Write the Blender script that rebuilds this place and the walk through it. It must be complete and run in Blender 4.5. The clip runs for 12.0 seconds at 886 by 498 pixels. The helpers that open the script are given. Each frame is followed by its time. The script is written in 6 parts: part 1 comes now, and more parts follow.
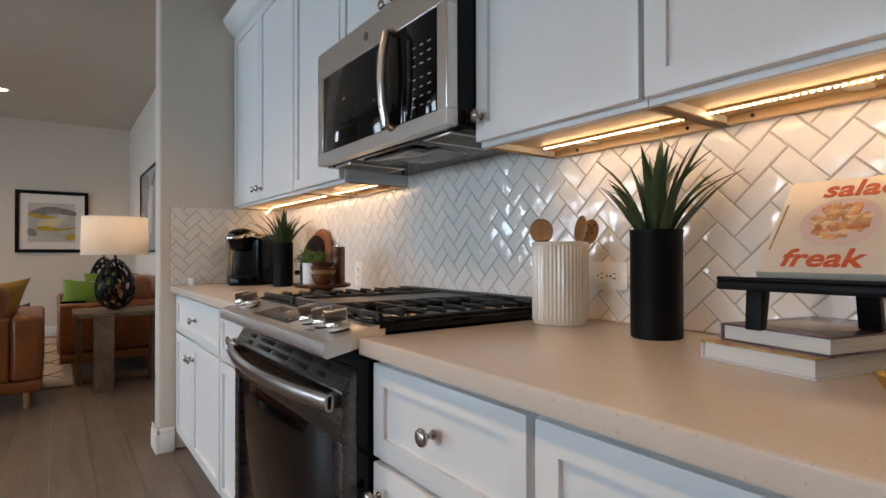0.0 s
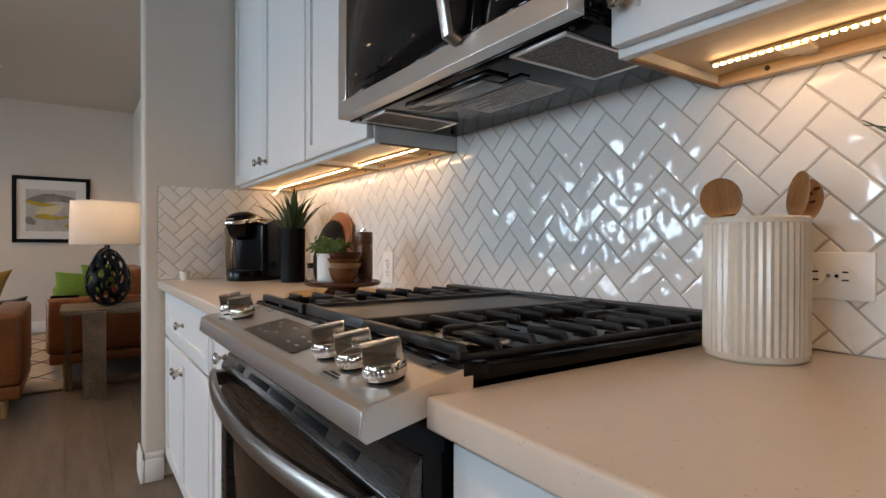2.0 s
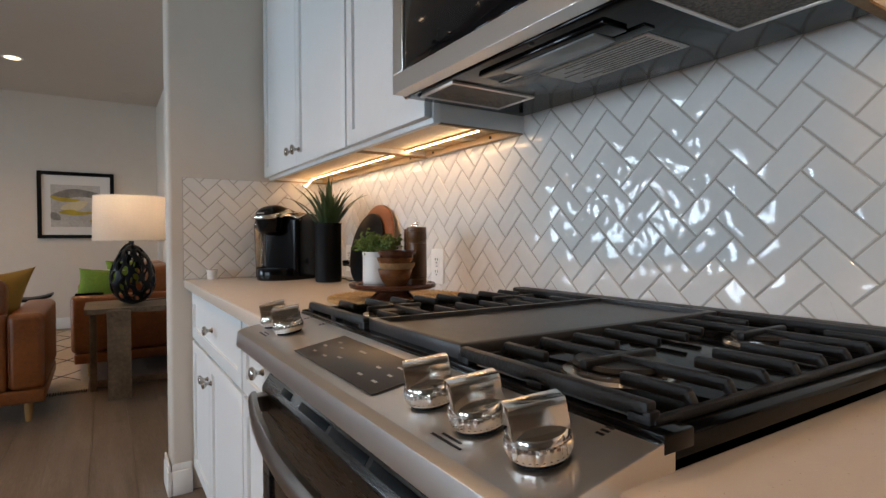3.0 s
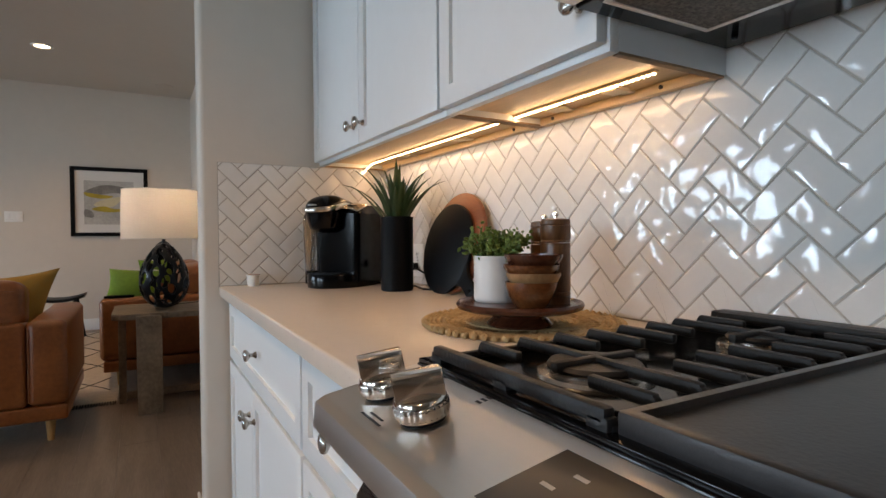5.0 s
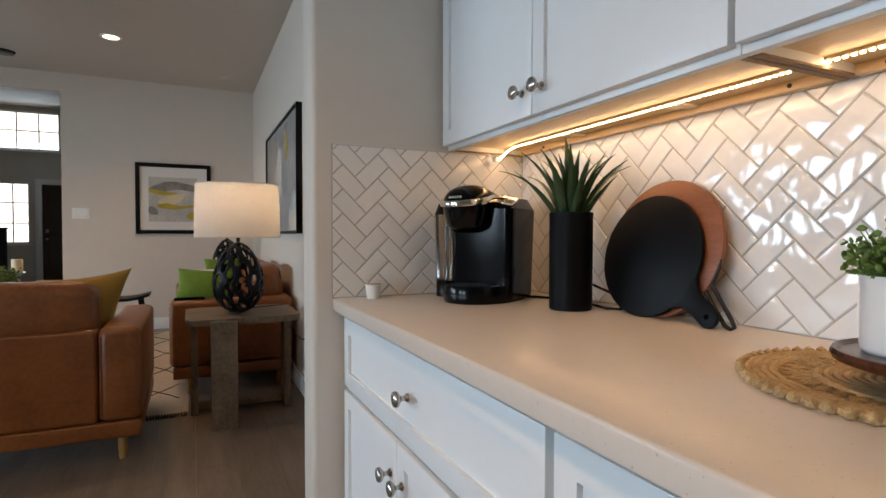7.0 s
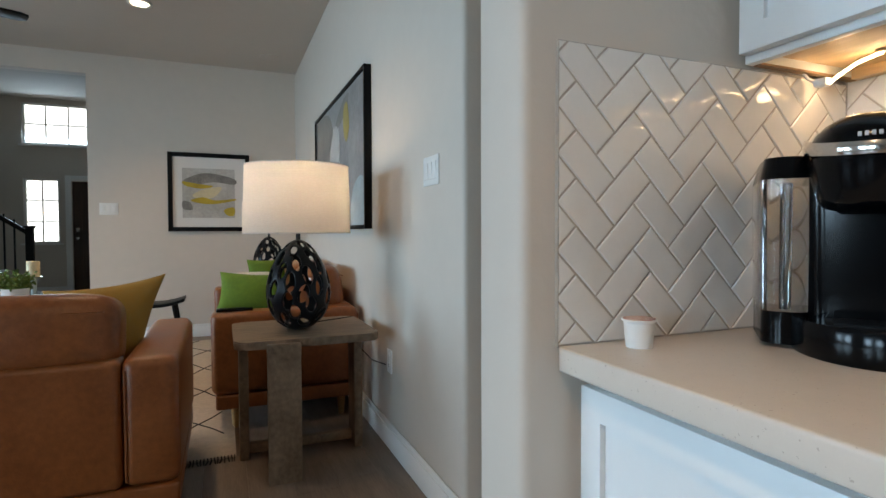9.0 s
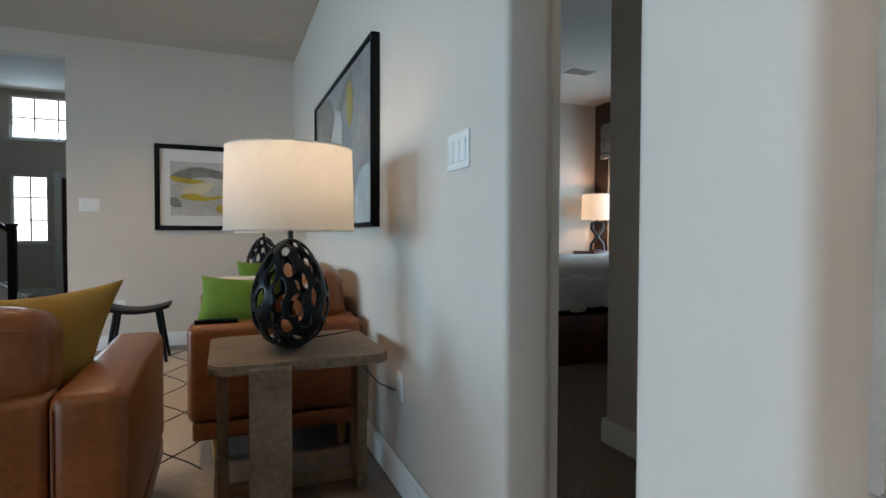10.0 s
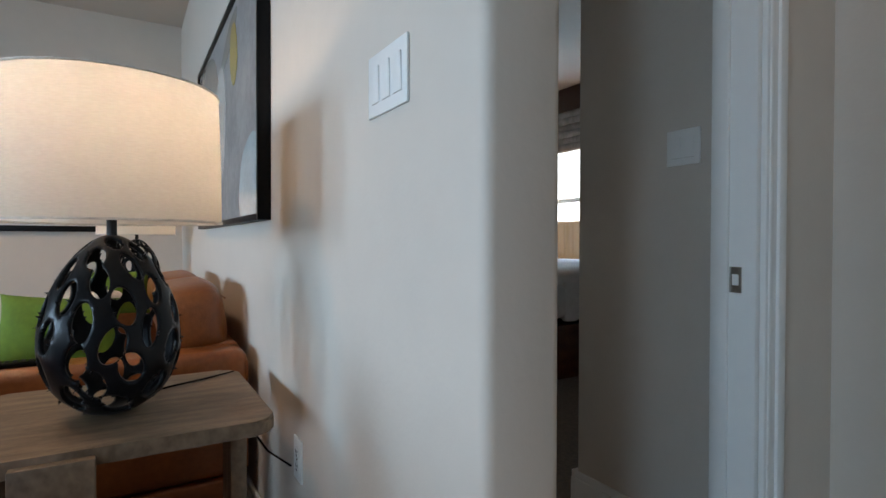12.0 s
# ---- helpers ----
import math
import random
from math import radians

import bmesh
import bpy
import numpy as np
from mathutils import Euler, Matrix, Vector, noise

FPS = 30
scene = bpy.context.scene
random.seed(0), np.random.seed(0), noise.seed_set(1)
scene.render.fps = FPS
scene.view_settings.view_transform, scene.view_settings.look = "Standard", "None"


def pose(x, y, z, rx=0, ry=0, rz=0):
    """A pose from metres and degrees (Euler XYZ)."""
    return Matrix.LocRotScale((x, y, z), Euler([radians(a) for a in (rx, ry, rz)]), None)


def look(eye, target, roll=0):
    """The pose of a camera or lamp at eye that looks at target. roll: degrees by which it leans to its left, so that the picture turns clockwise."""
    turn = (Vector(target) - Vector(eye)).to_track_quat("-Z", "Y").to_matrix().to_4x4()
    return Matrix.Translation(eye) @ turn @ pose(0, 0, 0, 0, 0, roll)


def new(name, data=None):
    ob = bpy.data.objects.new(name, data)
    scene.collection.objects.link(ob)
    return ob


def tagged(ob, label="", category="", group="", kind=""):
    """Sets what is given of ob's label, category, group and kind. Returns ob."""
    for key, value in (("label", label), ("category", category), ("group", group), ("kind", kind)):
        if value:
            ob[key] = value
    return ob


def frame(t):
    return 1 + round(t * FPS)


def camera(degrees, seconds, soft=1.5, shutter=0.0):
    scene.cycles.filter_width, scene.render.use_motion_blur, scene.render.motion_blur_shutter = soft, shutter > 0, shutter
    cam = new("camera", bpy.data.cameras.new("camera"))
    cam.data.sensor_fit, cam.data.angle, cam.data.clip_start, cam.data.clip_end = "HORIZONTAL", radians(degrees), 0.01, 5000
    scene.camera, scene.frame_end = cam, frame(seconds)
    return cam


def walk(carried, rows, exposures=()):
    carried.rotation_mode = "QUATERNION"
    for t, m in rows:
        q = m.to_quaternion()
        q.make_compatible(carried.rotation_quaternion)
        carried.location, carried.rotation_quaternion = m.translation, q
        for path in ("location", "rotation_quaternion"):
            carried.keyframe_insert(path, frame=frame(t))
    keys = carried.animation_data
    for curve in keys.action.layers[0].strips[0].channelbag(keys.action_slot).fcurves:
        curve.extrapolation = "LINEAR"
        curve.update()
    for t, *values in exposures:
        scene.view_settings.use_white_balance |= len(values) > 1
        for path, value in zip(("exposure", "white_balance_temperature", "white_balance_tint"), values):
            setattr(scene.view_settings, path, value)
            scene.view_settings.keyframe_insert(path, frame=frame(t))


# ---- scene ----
cam = camera(79.1, 12.0)
PATH = [
    (0, (0.209, 0.244, 1.088), (1.378, 1.867, 1.104), -0.1),
    (0.5, (0.244, 0.366, 1.093), (1.407, 1.993, 1.096), -0.2),
    (1, (0.289, 0.492, 1.087), (1.449, 2.122, 1.081), -0.1),
    (1.5, (0.364, 0.647, 1.085), (1.515, 2.282, 1.074), 0.0),
    (2, (0.409, 0.767, 1.074), (1.538, 2.417, 1.062), 0.1),
    (2.5, (0.423, 0.879, 1.07), (1.521, 2.55, 1.049), 0.0),
    (3, (0.427, 1.008, 1.084), (1.499, 2.697, 1.046), -0.2),
    (5, (0.481, 1.506, 1.086), (1.461, 3.249, 1.038), -0.3),
    (5.5, (0.474, 1.595, 1.082), (1.408, 3.363, 1.036), -0.2),
    (6, (0.451, 1.72, 1.089), (1.345, 3.508, 1.038), -0.2),
    (6.5, (0.396, 1.856, 1.094), (1.268, 3.656, 1.043), 0.0),
    (8.5, (0.304, 2.649, 1.083), (1.072, 4.494, 1.026), -0.2),
    (9, (0.274, 2.881, 1.077), (1.036, 4.729, 1.018), -0.2),
    (9.5, (0.305, 3.108, 1.058), (1.058, 4.96, 1.01), 0.1),
    (10, (0.368, 3.339, 1.061), (1.125, 5.189, 1.012), 0.2),
    (10.5, (0.404, 3.495, 1.057), (1.175, 5.34, 1.012), 0.2),
    (11, (0.454, 3.669, 1.051), (1.259, 5.5, 1.012), 0.2),
    (11.5, (0.519, 3.819, 1.045), (1.408, 5.61, 1.013), 0.2),
    (12, (0.642, 3.989, 1.035), (1.656, 5.712, 1.007), 0.1),
]
walk(cam, [(t, look(eye, target, roll)) for t, eye, target, roll in PATH], [(0.0, -0.36, 7650, 21), (6.5, -0.44, 7500, 20), (8.5, -0.20, 7000, 13), (10.0, -0.21, 6500, 10), (11.0, -0.10, 6550, 13), (12.0, -0.04, 6600, 15)])

# ---- world, sun, large lights ----
world = bpy.data.worlds.new("sky")
scene.world = world
world.use_nodes = True
wn = world.node_tree.nodes
sky = wn.new("ShaderNodeTexSky")
sky.sky_type = "NISHITA"
sky.sun_disc = False
sky.sun_elevation, sky.sun_rotation = radians(48), radians(160)
world.node_tree.links.new(sky.outputs[0], wn["Background"].inputs[0])
wn["Background"].inputs[1].default_value = 0.12

sun_data = bpy.data.lights.new("sun", "SUN")
sun_data.energy, sun_data.angle, sun_data.color = 3.0, radians(0.6), (1.0, 0.95, 0.88)
sun = new("sun", sun_data)
sun.matrix_world = look((2, -6, 8), (0, 0, 0))


def area_lamp(name, m, sx, sy, watts, color):
    d = bpy.data.lights.new(name, "AREA")
    d.shape, d.size, d.size_y, d.energy, d.color = "RECTANGLE", sx, sy, watts, color
    ob = new(name, d)
    ob.matrix_world = m
    return ob


def spot_lamp(name, eye, target, watts, color, cone=110, blend=0.6, radius=0.05):
    d = bpy.data.lights.new(name, "SPOT")
    d.energy, d.color, d.spot_size, d.spot_blend, d.shadow_soft_size = watts, color, radians(cone), blend, radius
    ob = new(name, d)
    ob.matrix_world = look(eye, target)
    return ob


def point_lamp(name, eye, watts, color, radius=0.04):
    d = bpy.data.lights.new(name, "POINT")
    d.energy, d.color, d.shadow_soft_size = watts, color, radius
    ob = new(name, d)
    ob.location = eye
    return ob


DAY, WARM, LED = (0.50, 0.76, 1.0), (1.0, 0.69, 0.42), (1.0, 0.71, 0.42)
# daylight in the openings of the west wall
WEST = [(-0.4, 1.0), (1.5, 2.9), (4.9, 6.2), (6.5, 7.8)]
for y0, y1 in WEST:
    area_lamp("window_daylight", look((-4.98, (y0 + y1) / 2, 1.45), (0, (y0 + y1) / 2, 0.1) if y1 > 4 else (1.0, 2.7, 0.8)), (y1 - y0) * 0.6, 1.0, 42 if y1 < 4 else 54, DAY).data.spread = radians(120)
# recessed ceiling lamps
CANS = [(3.09, 7.6), (1.75, 4.22), (-0.28, 7.6), (-0.28, 5.6), (-2.8, 7.6), (-2.8, 5.6), (-0.5, 2.4), (-0.5, 0.4), (-2.4, 2.4), (-2.4, 0.4)]
for cx, cy in CANS:
    spot_lamp("ceiling_lamp", (cx, cy, 2.815), (cx, cy, 0), 5 if cx > 1 else 40 if (cx, cy) == (-0.28, 5.6) else 62 if cy > 4 else 84 if (cx, cy) == (-0.5, 2.4) else 58, WARM, 125, 0.7, 0.05)


# ---- materials ----
def mat(name, color, rough=0.5, metal=0.0, vary=0.08, scale=6.0, bump=0.0, bump_scale=80.0, rough_vary=0.08, color2=None, coat=0.0, stretch=(1, 1, 1), emit=0.0, island=False, piece=0.0, ior=1.5, spec=0.5, bump_detail=3.0):
    """A surface with coarse and fine variation of its colour and gloss, and a fine relief."""
    m = bpy.data.materials.new(name)
    m.use_nodes = True
    nt = m.node_tree
    n, l = nt.nodes, nt.links
    b = n["Principled BSDF"]
    b.inputs["Roughness"].default_value, b.inputs["Metallic"].default_value = rough, metal
    b.inputs["Coat Weight"].default_value, b.inputs["IOR"].default_value = coat, ior
    b.inputs["Specular IOR Level"].default_value = spec
    tc = n.new("ShaderNodeTexCoord")
    mp = n.new("ShaderNodeMapping")
    mp.inputs["Scale"].default_value = stretch
    l.new(tc.outputs["Object"], mp.inputs["Vector"])
    vec = mp.outputs[0]
    if piece and not island:
        rnd_info, shift = n.new("ShaderNodeObjectInfo"), n.new("ShaderNodeVectorMath")
        shift.operation = "MULTIPLY_ADD"
        shift.inputs[1].default_value = (37, 53, 71)
        l.new(rnd_info.outputs["Random"], shift.inputs[0]), l.new(mp.outputs[0], shift.inputs[2])
        vec = shift.outputs[0]
    big, small = n.new("ShaderNodeTexNoise"), n.new("ShaderNodeTexNoise")
    big.inputs["Scale"].default_value, small.inputs["Scale"].default_value = scale, scale * 9
    big.inputs["Detail"].default_value, small.inputs["Detail"].default_value = 4, 6
    for t in (big, small):
        l.new(vec, t.inputs["Vector"])
    add = n.new("ShaderNodeMix")
    add.inputs[0].default_value = 0.4
    l.new(big.outputs[0], add.inputs[2]), l.new(small.outputs[0], add.inputs[3])
    ramp = n.new("ShaderNodeValToRGB")
    c = Vector(color)
    lo, hi = (c * (1 - vary), c * (1 + vary)) if color2 is None else (c, Vector(color2))
    ramp.color_ramp.elements[0].position, ramp.color_ramp.elements[1].position = 0.36, 0.64
    ramp.color_ramp.elements[0].color, ramp.color_ramp.elements[1].color = (*lo, 1), (*[min(v, 0.95) for v in hi], 1)
    l.new(add.outputs[0], ramp.inputs[0])
    out = ramp.outputs[0]
    if piece or island:
        src = n.new("ShaderNodeNewGeometry").outputs["Random Per Island"] if island else n.new("ShaderNodeObjectInfo").outputs["Random"]
        mr = n.new("ShaderNodeMapRange")
        mr.inputs["To Min"].default_value, mr.inputs["To Max"].default_value = 1 - piece, 1 + piece
        l.new(src, mr.inputs[0])
        hsv = n.new("ShaderNodeHueSaturation")
        l.new(mr.outputs[0], hsv.inputs["Value"]), l.new(out, hsv.inputs["Color"])
        out = hsv.outputs[0]
    l.new(out, b.inputs["Base Color"])
    if rough_vary:
        rr = n.new("ShaderNodeMapRange")
        rr.inputs["To Min"].default_value, rr.inputs["To Max"].default_value = max(rough - rough_vary, 0.02), min(rough + rough_vary, 1)
        l.new(add.outputs[0], rr.inputs[0]), l.new(rr.outputs[0], b.inputs["Roughness"])
    if bump:
        bn, bp = n.new("ShaderNodeTexNoise"), n.new("ShaderNodeBump")
        bn.inputs["Scale"].default_value, bn.inputs["Detail"].default_value = bump_scale, bump_detail
        bp.inputs["Strength"].default_value, bp.inputs["Distance"].default_value = min(bump, 1), 0.002 * max(bump, 1)
        l.new(vec, bn.inputs["Vector"]), l.new(bn.outputs[0], bp.inputs["Height"]), l.new(bp.outputs[0], b.inputs["Normal"])
    if emit:
        b.inputs["Emission Color"].default_value, b.inputs["Emission Strength"].default_value = (*color, 1), emit
    return m


def glass_mat(name, color=(0.9, 0.95, 0.95), rough=0.0):
    m = bpy.data.materials.new(name)
    m.use_nodes = True
    b = m.node_tree.nodes["Principled BSDF"]
    b.inputs["Base Color"].default_value = (*color, 1)
    b.inputs["Roughness"].default_value, b.inputs["Transmission Weight"].default_value, b.inputs["IOR"].default_value = rough, 1.0, 1.45
    return m


M_WALL = mat("greige_wall_paint", (0.62, 0.55, 0.475), 0.62, vary=0.025, scale=1.5, bump=0.35, bump_scale=55)
# off-white ceiling paint, its dimness under weak light put into a darker colour
M_CEIL = mat("shaded_ceiling_paint", (0.50, 0.45, 0.395), 0.8, vary=0.02, scale=1.2, bump=0.25, bump_scale=60)
M_TRIM = mat("white_trim_paint", (0.78, 0.77, 0.74), 0.35, vary=0.02, scale=3)
M_CAB = mat("white_cabinet_paint", (0.78, 0.80, 0.80), 0.32, vary=0.015, scale=3, bump=0.05, bump_scale=200)
M_CABIN = mat("maple_cabinet_underside", (0.62, 0.44, 0.25), 0.45, vary=0.12, scale=3, stretch=(8, 1, 8))
M_RAWEDGE = mat("raw_board_edge", (0.30, 0.19, 0.10), 0.7, vary=0.3, scale=12)
M_QUARTZ = mat("cream_quartz", (0.66, 0.58, 0.50), 0.22, vary=0.015, scale=40, rough_vary=0.0, spec=0.32)
M_TILE = mat("glossy_white_tile", (0.76, 0.735, 0.70), 0.06, vary=0.02, scale=14, bump=1.25, bump_scale=26, bump_detail=0.0, rough_vary=0.02, piece=0.03, coat=0.0, spec=0.4)
M_GROUT = mat("grey_grout", (0.46, 0.415, 0.36), 0.85, vary=0.1, scale=20, bump=0.4)
M_PLANK = mat("grey_brown_plank", (0.13, 0.098, 0.075), 0.42, color2=(0.215, 0.17, 0.135), scale=2.2, stretch=(9, 0.8, 9), bump=0.15, bump_scale=40, piece=0.16)
M_STEEL = mat("brushed_stainless", (0.70, 0.655, 0.61), 0.33, 1.0, vary=0.015, scale=4, stretch=(30, 1, 30), rough_vary=0.015)
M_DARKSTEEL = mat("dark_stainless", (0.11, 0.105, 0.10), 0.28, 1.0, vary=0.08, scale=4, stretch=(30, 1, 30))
M_CHROME = mat("chrome", (0.78, 0.74, 0.69), 0.15, 1.0, vary=0.03, rough_vary=0.03)
M_NICKEL = mat("satin_nickel", (0.46, 0.43, 0.40), 0.25, 1.0, vary=0.05)
M_BLACKGLASS = mat("black_glass", (0.002, 0.002, 0.0025), 0.05, vary=0.1, rough_vary=0.01, spec=0.28)
M_ENAMEL = mat("black_enamel", (0.003, 0.003, 0.0035), 0.12, vary=0.2, scale=10, spec=0.2)
M_IRON = mat("black_cast_iron", (0.013, 0.0138, 0.0155), 0.42, vary=0.25, scale=20, bump=0.3, bump_scale=260, spec=0.3)
M_MATTEBLACK = mat("matte_black", (0.004, 0.0042, 0.005), 0.42, vary=0.2, scale=10, bump=0.08, bump_scale=200, spec=0.12)
M_BLACKPLASTIC = mat("black_plastic", (0.002, 0.0022, 0.0028), 0.16, vary=0.15, spec=0.2)
M_WHITEPLASTIC = mat("white_plastic", (0.80, 0.79, 0.76), 0.3, vary=0.02)


def flecks(m, scale, color, amount):
    """Small flecks of another colour scattered through a surface."""
    nt = m.node_tree
    b = nt.nodes["Principled BSDF"]
    old = b.inputs["Base Color"].links[0].from_socket
    tc, ns, rp, mx = (nt.nodes.new(k) for k in ("ShaderNodeTexCoord", "ShaderNodeTexNoise", "ShaderNodeValToRGB", "ShaderNodeMix"))
    ns.inputs["Scale"].default_value, ns.inputs["Detail"].default_value = scale, 2
    rp.color_ramp.elements[0].position, rp.color_ramp.elements[1].position = amount, amount + 0.03
    mx.data_type = "RGBA"
    mx.inputs[7].default_value = (*color, 1)
    nt.links.new(tc.outputs["Object"], ns.inputs["Vector"])
    nt.links.new(ns.outputs[0], rp.inputs[0])
    nt.links.new(rp.outputs[0], mx.inputs[0])
    nt.links.new(old, mx.inputs[6])
    nt.links.new(mx.outputs[2], b.inputs["Base Color"])


flecks(M_QUARTZ, 210, (0.50, 0.42, 0.35), 0.69)


# ---- building helpers ----
def box(bm, x0, x1, y0, y1, z0, z1, bevel=0.0, seg=2):
    """A block between two corners, with its edges rounded."""
    made = bmesh.ops.create_cube(bm, size=1.0)["verts"]
    for v in made:
        v.co = Vector(((x0 + x1) / 2 + v.co.x * (x1 - x0), (y0 + y1) / 2 + v.co.y * (y1 - y0), (z0 + z1) / 2 + v.co.z * (z1 - z0)))
    if bevel:
        edges = list({e for v in made for e in v.link_edges})
        out = bmesh.ops.bevel(bm, geom=edges, offset=bevel, segments=seg, affect="EDGES", profile=0.5)
        made = list({v for f in out["faces"] for v in f.verts} | {v for v in made if v.is_valid})
    return made


def sunk(bm, dims, way, rim, deep, bevel):
    """A board whose face towards way lies deeper inside a raised rim."""
    made = box(bm, *dims, bevel=bevel)
    face = max({f for v in made for f in v.link_faces if f.normal.dot(way) > 0.99}, key=lambda f: f.calc_area())
    bmesh.ops.inset_region(bm, faces=[face], thickness=rim, depth=0.0)
    top = bmesh.ops.extrude_face_region(bm, geom=[face])
    bmesh.ops.delete(bm, geom=[face], context="FACES")
    bmesh.ops.translate(bm, verts=[v for v in top["geom"] if isinstance(v, bmesh.types.BMVert)], vec=way * -deep)


def lathe(bm, profile, n=40, centre=(0, 0), flute=0.0, flutes=0):
    """A turned body: profile of (radius, height), bottom to top; radius 0 closes it."""
    rings = []
    for r, z in profile:
        if r <= 1e-6:
            rings.append([bm.verts.new((centre[0], centre[1], z))])
        else:
            ring = []
            for k in range(n):
                a = 2 * math.pi * k / n
                q = r * (1 + flute * math.cos(flutes * a)) if flutes else r
                ring.append(bm.verts.new((centre[0] + q * math.cos(a), centre[1] + q * math.sin(a), z)))
            rings.append(ring)
    for a, b in zip(rings, rings[1:]):
        for k in range(n):
            j = (k + 1) % n
            if len(a) == 1 and len(b) == 1:
                break
            if len(a) == 1:
                bm.faces.new((a[0], b[j], b[k]))
            elif len(b) == 1:
                bm.faces.new((a[k], a[j], b[0]))
            else:
                bm.faces.new((a[k], a[j], b[j], b[k]))


def tube(bm, pts, r, n=10, cap=True):
    """A round bar through points; r may be a list of radii."""
    pts = [Vector(p) for p in pts]
    rs = r if isinstance(r, (list, tuple)) else [r] * len(pts)
    rings, up = [], None
    for i, p in enumerate(pts):
        d = (pts[min(i + 1, len(pts) - 1)] - pts[max(i - 1, 0)]).normalized()
        if up is None:
            up = d.orthogonal().normalized()
        up = (up - d * up.dot(d)).normalized()
        side = d.cross(up)
        rings.append([bm.verts.new(p + (up * math.cos(2 * math.pi * k / n) + side * math.sin(2 * math.pi * k / n)) * rs[i]) for k in range(n)])
    for a, b in zip(rings, rings[1:]):
        for k in range(n):
            bm.faces.new((a[k], a[(k + 1) % n], b[(k + 1) % n], b[k]))
    if cap:
        bm.faces.new(rings[0][::-1]), bm.faces.new(rings[-1])


def prism(bm, outline, axis, a0, a1, bevel=0.0):
    """An outline drawn out along an axis: x takes (y, z), y takes (x, z), z takes (x, y)."""
    def put(p, a):
        return {"x": (a, p[0], p[1]), "y": (p[0], a, p[1]), "z": (p[0], p[1], a)}[axis]
    lo, hi = [bm.verts.new(put(p, a0)) for p in outline], [bm.verts.new(put(p, a1)) for p in outline]
    n = len(outline)
    faces = [bm.faces.new(lo[::-1]), bm.faces.new(hi)]
    for k in range(n):
        faces.append(bm.faces.new((lo[k], lo[(k + 1) % n], hi[(k + 1) % n], hi[k])))
    bmesh.ops.recalc_face_normals(bm, faces=faces)
    if bevel:
        bmesh.ops.bevel(bm, geom=list({e for f in faces for e in f.edges}), offset=bevel, segments=2, affect="EDGES", profile=0.5)


def moved(bm, m, verts=None):
    bmesh.ops.transform(bm, matrix=m, verts=verts or bm.verts)
    return bm


def mesh_of(name, bm, material, smooth=38):
    bmesh.ops.recalc_face_normals(bm, faces=bm.faces)
    me = bpy.data.meshes.new(name)
    bm.to_mesh(me)
    bm.free()
    for one in (material if isinstance(material, (list, tuple)) else [material]):
        me.materials.append(one)
    if smooth:
        me.shade_smooth()
        me.set_sharp_from_angle(angle=radians(smooth))
    return me


def part(name, bm, material, parent=None, label="", smooth=38):
    ob = new(name, mesh_of(name, bm, material, smooth))
    ob.parent = parent
    if label:
        ob["label"] = label
    return ob


def thing(name, label, category, group="", at=(0, 0, 0), turn=0.0):
    ob = new(name)
    ob.location, ob.rotation_euler = at, (0, 0, radians(turn))
    return tagged(ob, label, category, group)


def boxpart(name, material, parent, dims, bevel=0.0, label="", seg=2):
    bm = bmesh.new()
    box(bm, *dims, bevel=bevel, seg=seg)
    return part(name, bm, material, parent, label)


def structure(name, bm, material, label, smooth=38, category=""):
    return tagged(part(name, bm, material, None, "", smooth), label, category or name.split("_")[0], kind="structure")


def wall(name, blocks, label, material=None, bevel=0.012):
    bm = bmesh.new()
    for b in blocks:
        box(bm, *b, bevel=bevel, seg=3)
    return structure(name, bm, material or M_WALL, label, category="wall")


CEIL, TILE_X, RETURN_Y, TOP = 2.84, 1.35, 3.524, 0.914
LIV, NORTH, FY = 1.046, 9.05, 14.5
# ---- the large structure ----
wall_kitchen = wall("wall_kitchen", [(TILE_X + 0.008, 1.47, -3.5, 3.60, 0, CEIL)], "greige painted kitchen wall behind the range", bevel=0)
wall_return = wall("wall_return", [(0.662, 2.5, RETURN_Y + 0.008, 3.672, 0, CEIL)], "greige painted wall end with rounded corners beside the counter", bevel=0.016)
wall_living = wall("wall_living", [(LIV, 1.185, 4.568, 9.4, 0, CEIL)], "greige painted living room wall with a rounded end", bevel=0.02)
wall_bedroom_door = wall("wall_bedroom_door", [(1.185, 1.335, 4.785, 4.905, 0, CEIL), (2.085, 2.6, 4.785, 4.905, 0, CEIL), (1.335, 2.085, 4.785, 4.905, 2.06, CEIL)], "greige wall round the bedroom doorway", bevel=0)
wall_passage = wall("wall_passage", [(2.17, 2.34, 4.905, 5.54, 0, CEIL)], "greige wall of the short bedroom passage with rounded end", bevel=0.015)
wall_bedroom_south = wall("wall_bedroom_south", [(2.34, 5.22, 5.48, 5.60, 0, CEIL)], "greige bedroom wall", bevel=0)
wall_vestibule = wall("wall_vestibule", [(2.47, 2.59, 3.68, 4.785, 0, CEIL)], "greige vestibule wall", bevel=0)
wall_north = wall("wall_north", [(-0.925, LIV, NORTH, NORTH + 0.12, 0, CEIL), (-5.1, -3.7, NORTH, NORTH + 0.12, 0, CEIL), (-3.7, -0.925, NORTH, NORTH + 0.12, 2.64, CEIL)], "greige living room wall beside the foyer opening", bevel=0.0)
wall_south = wall("wall_south", [(-5.1, 1.47, -3.62, -3.5, 0, CEIL)], "plain greige kitchen wall", bevel=0)
blocks, last = [], -3.5
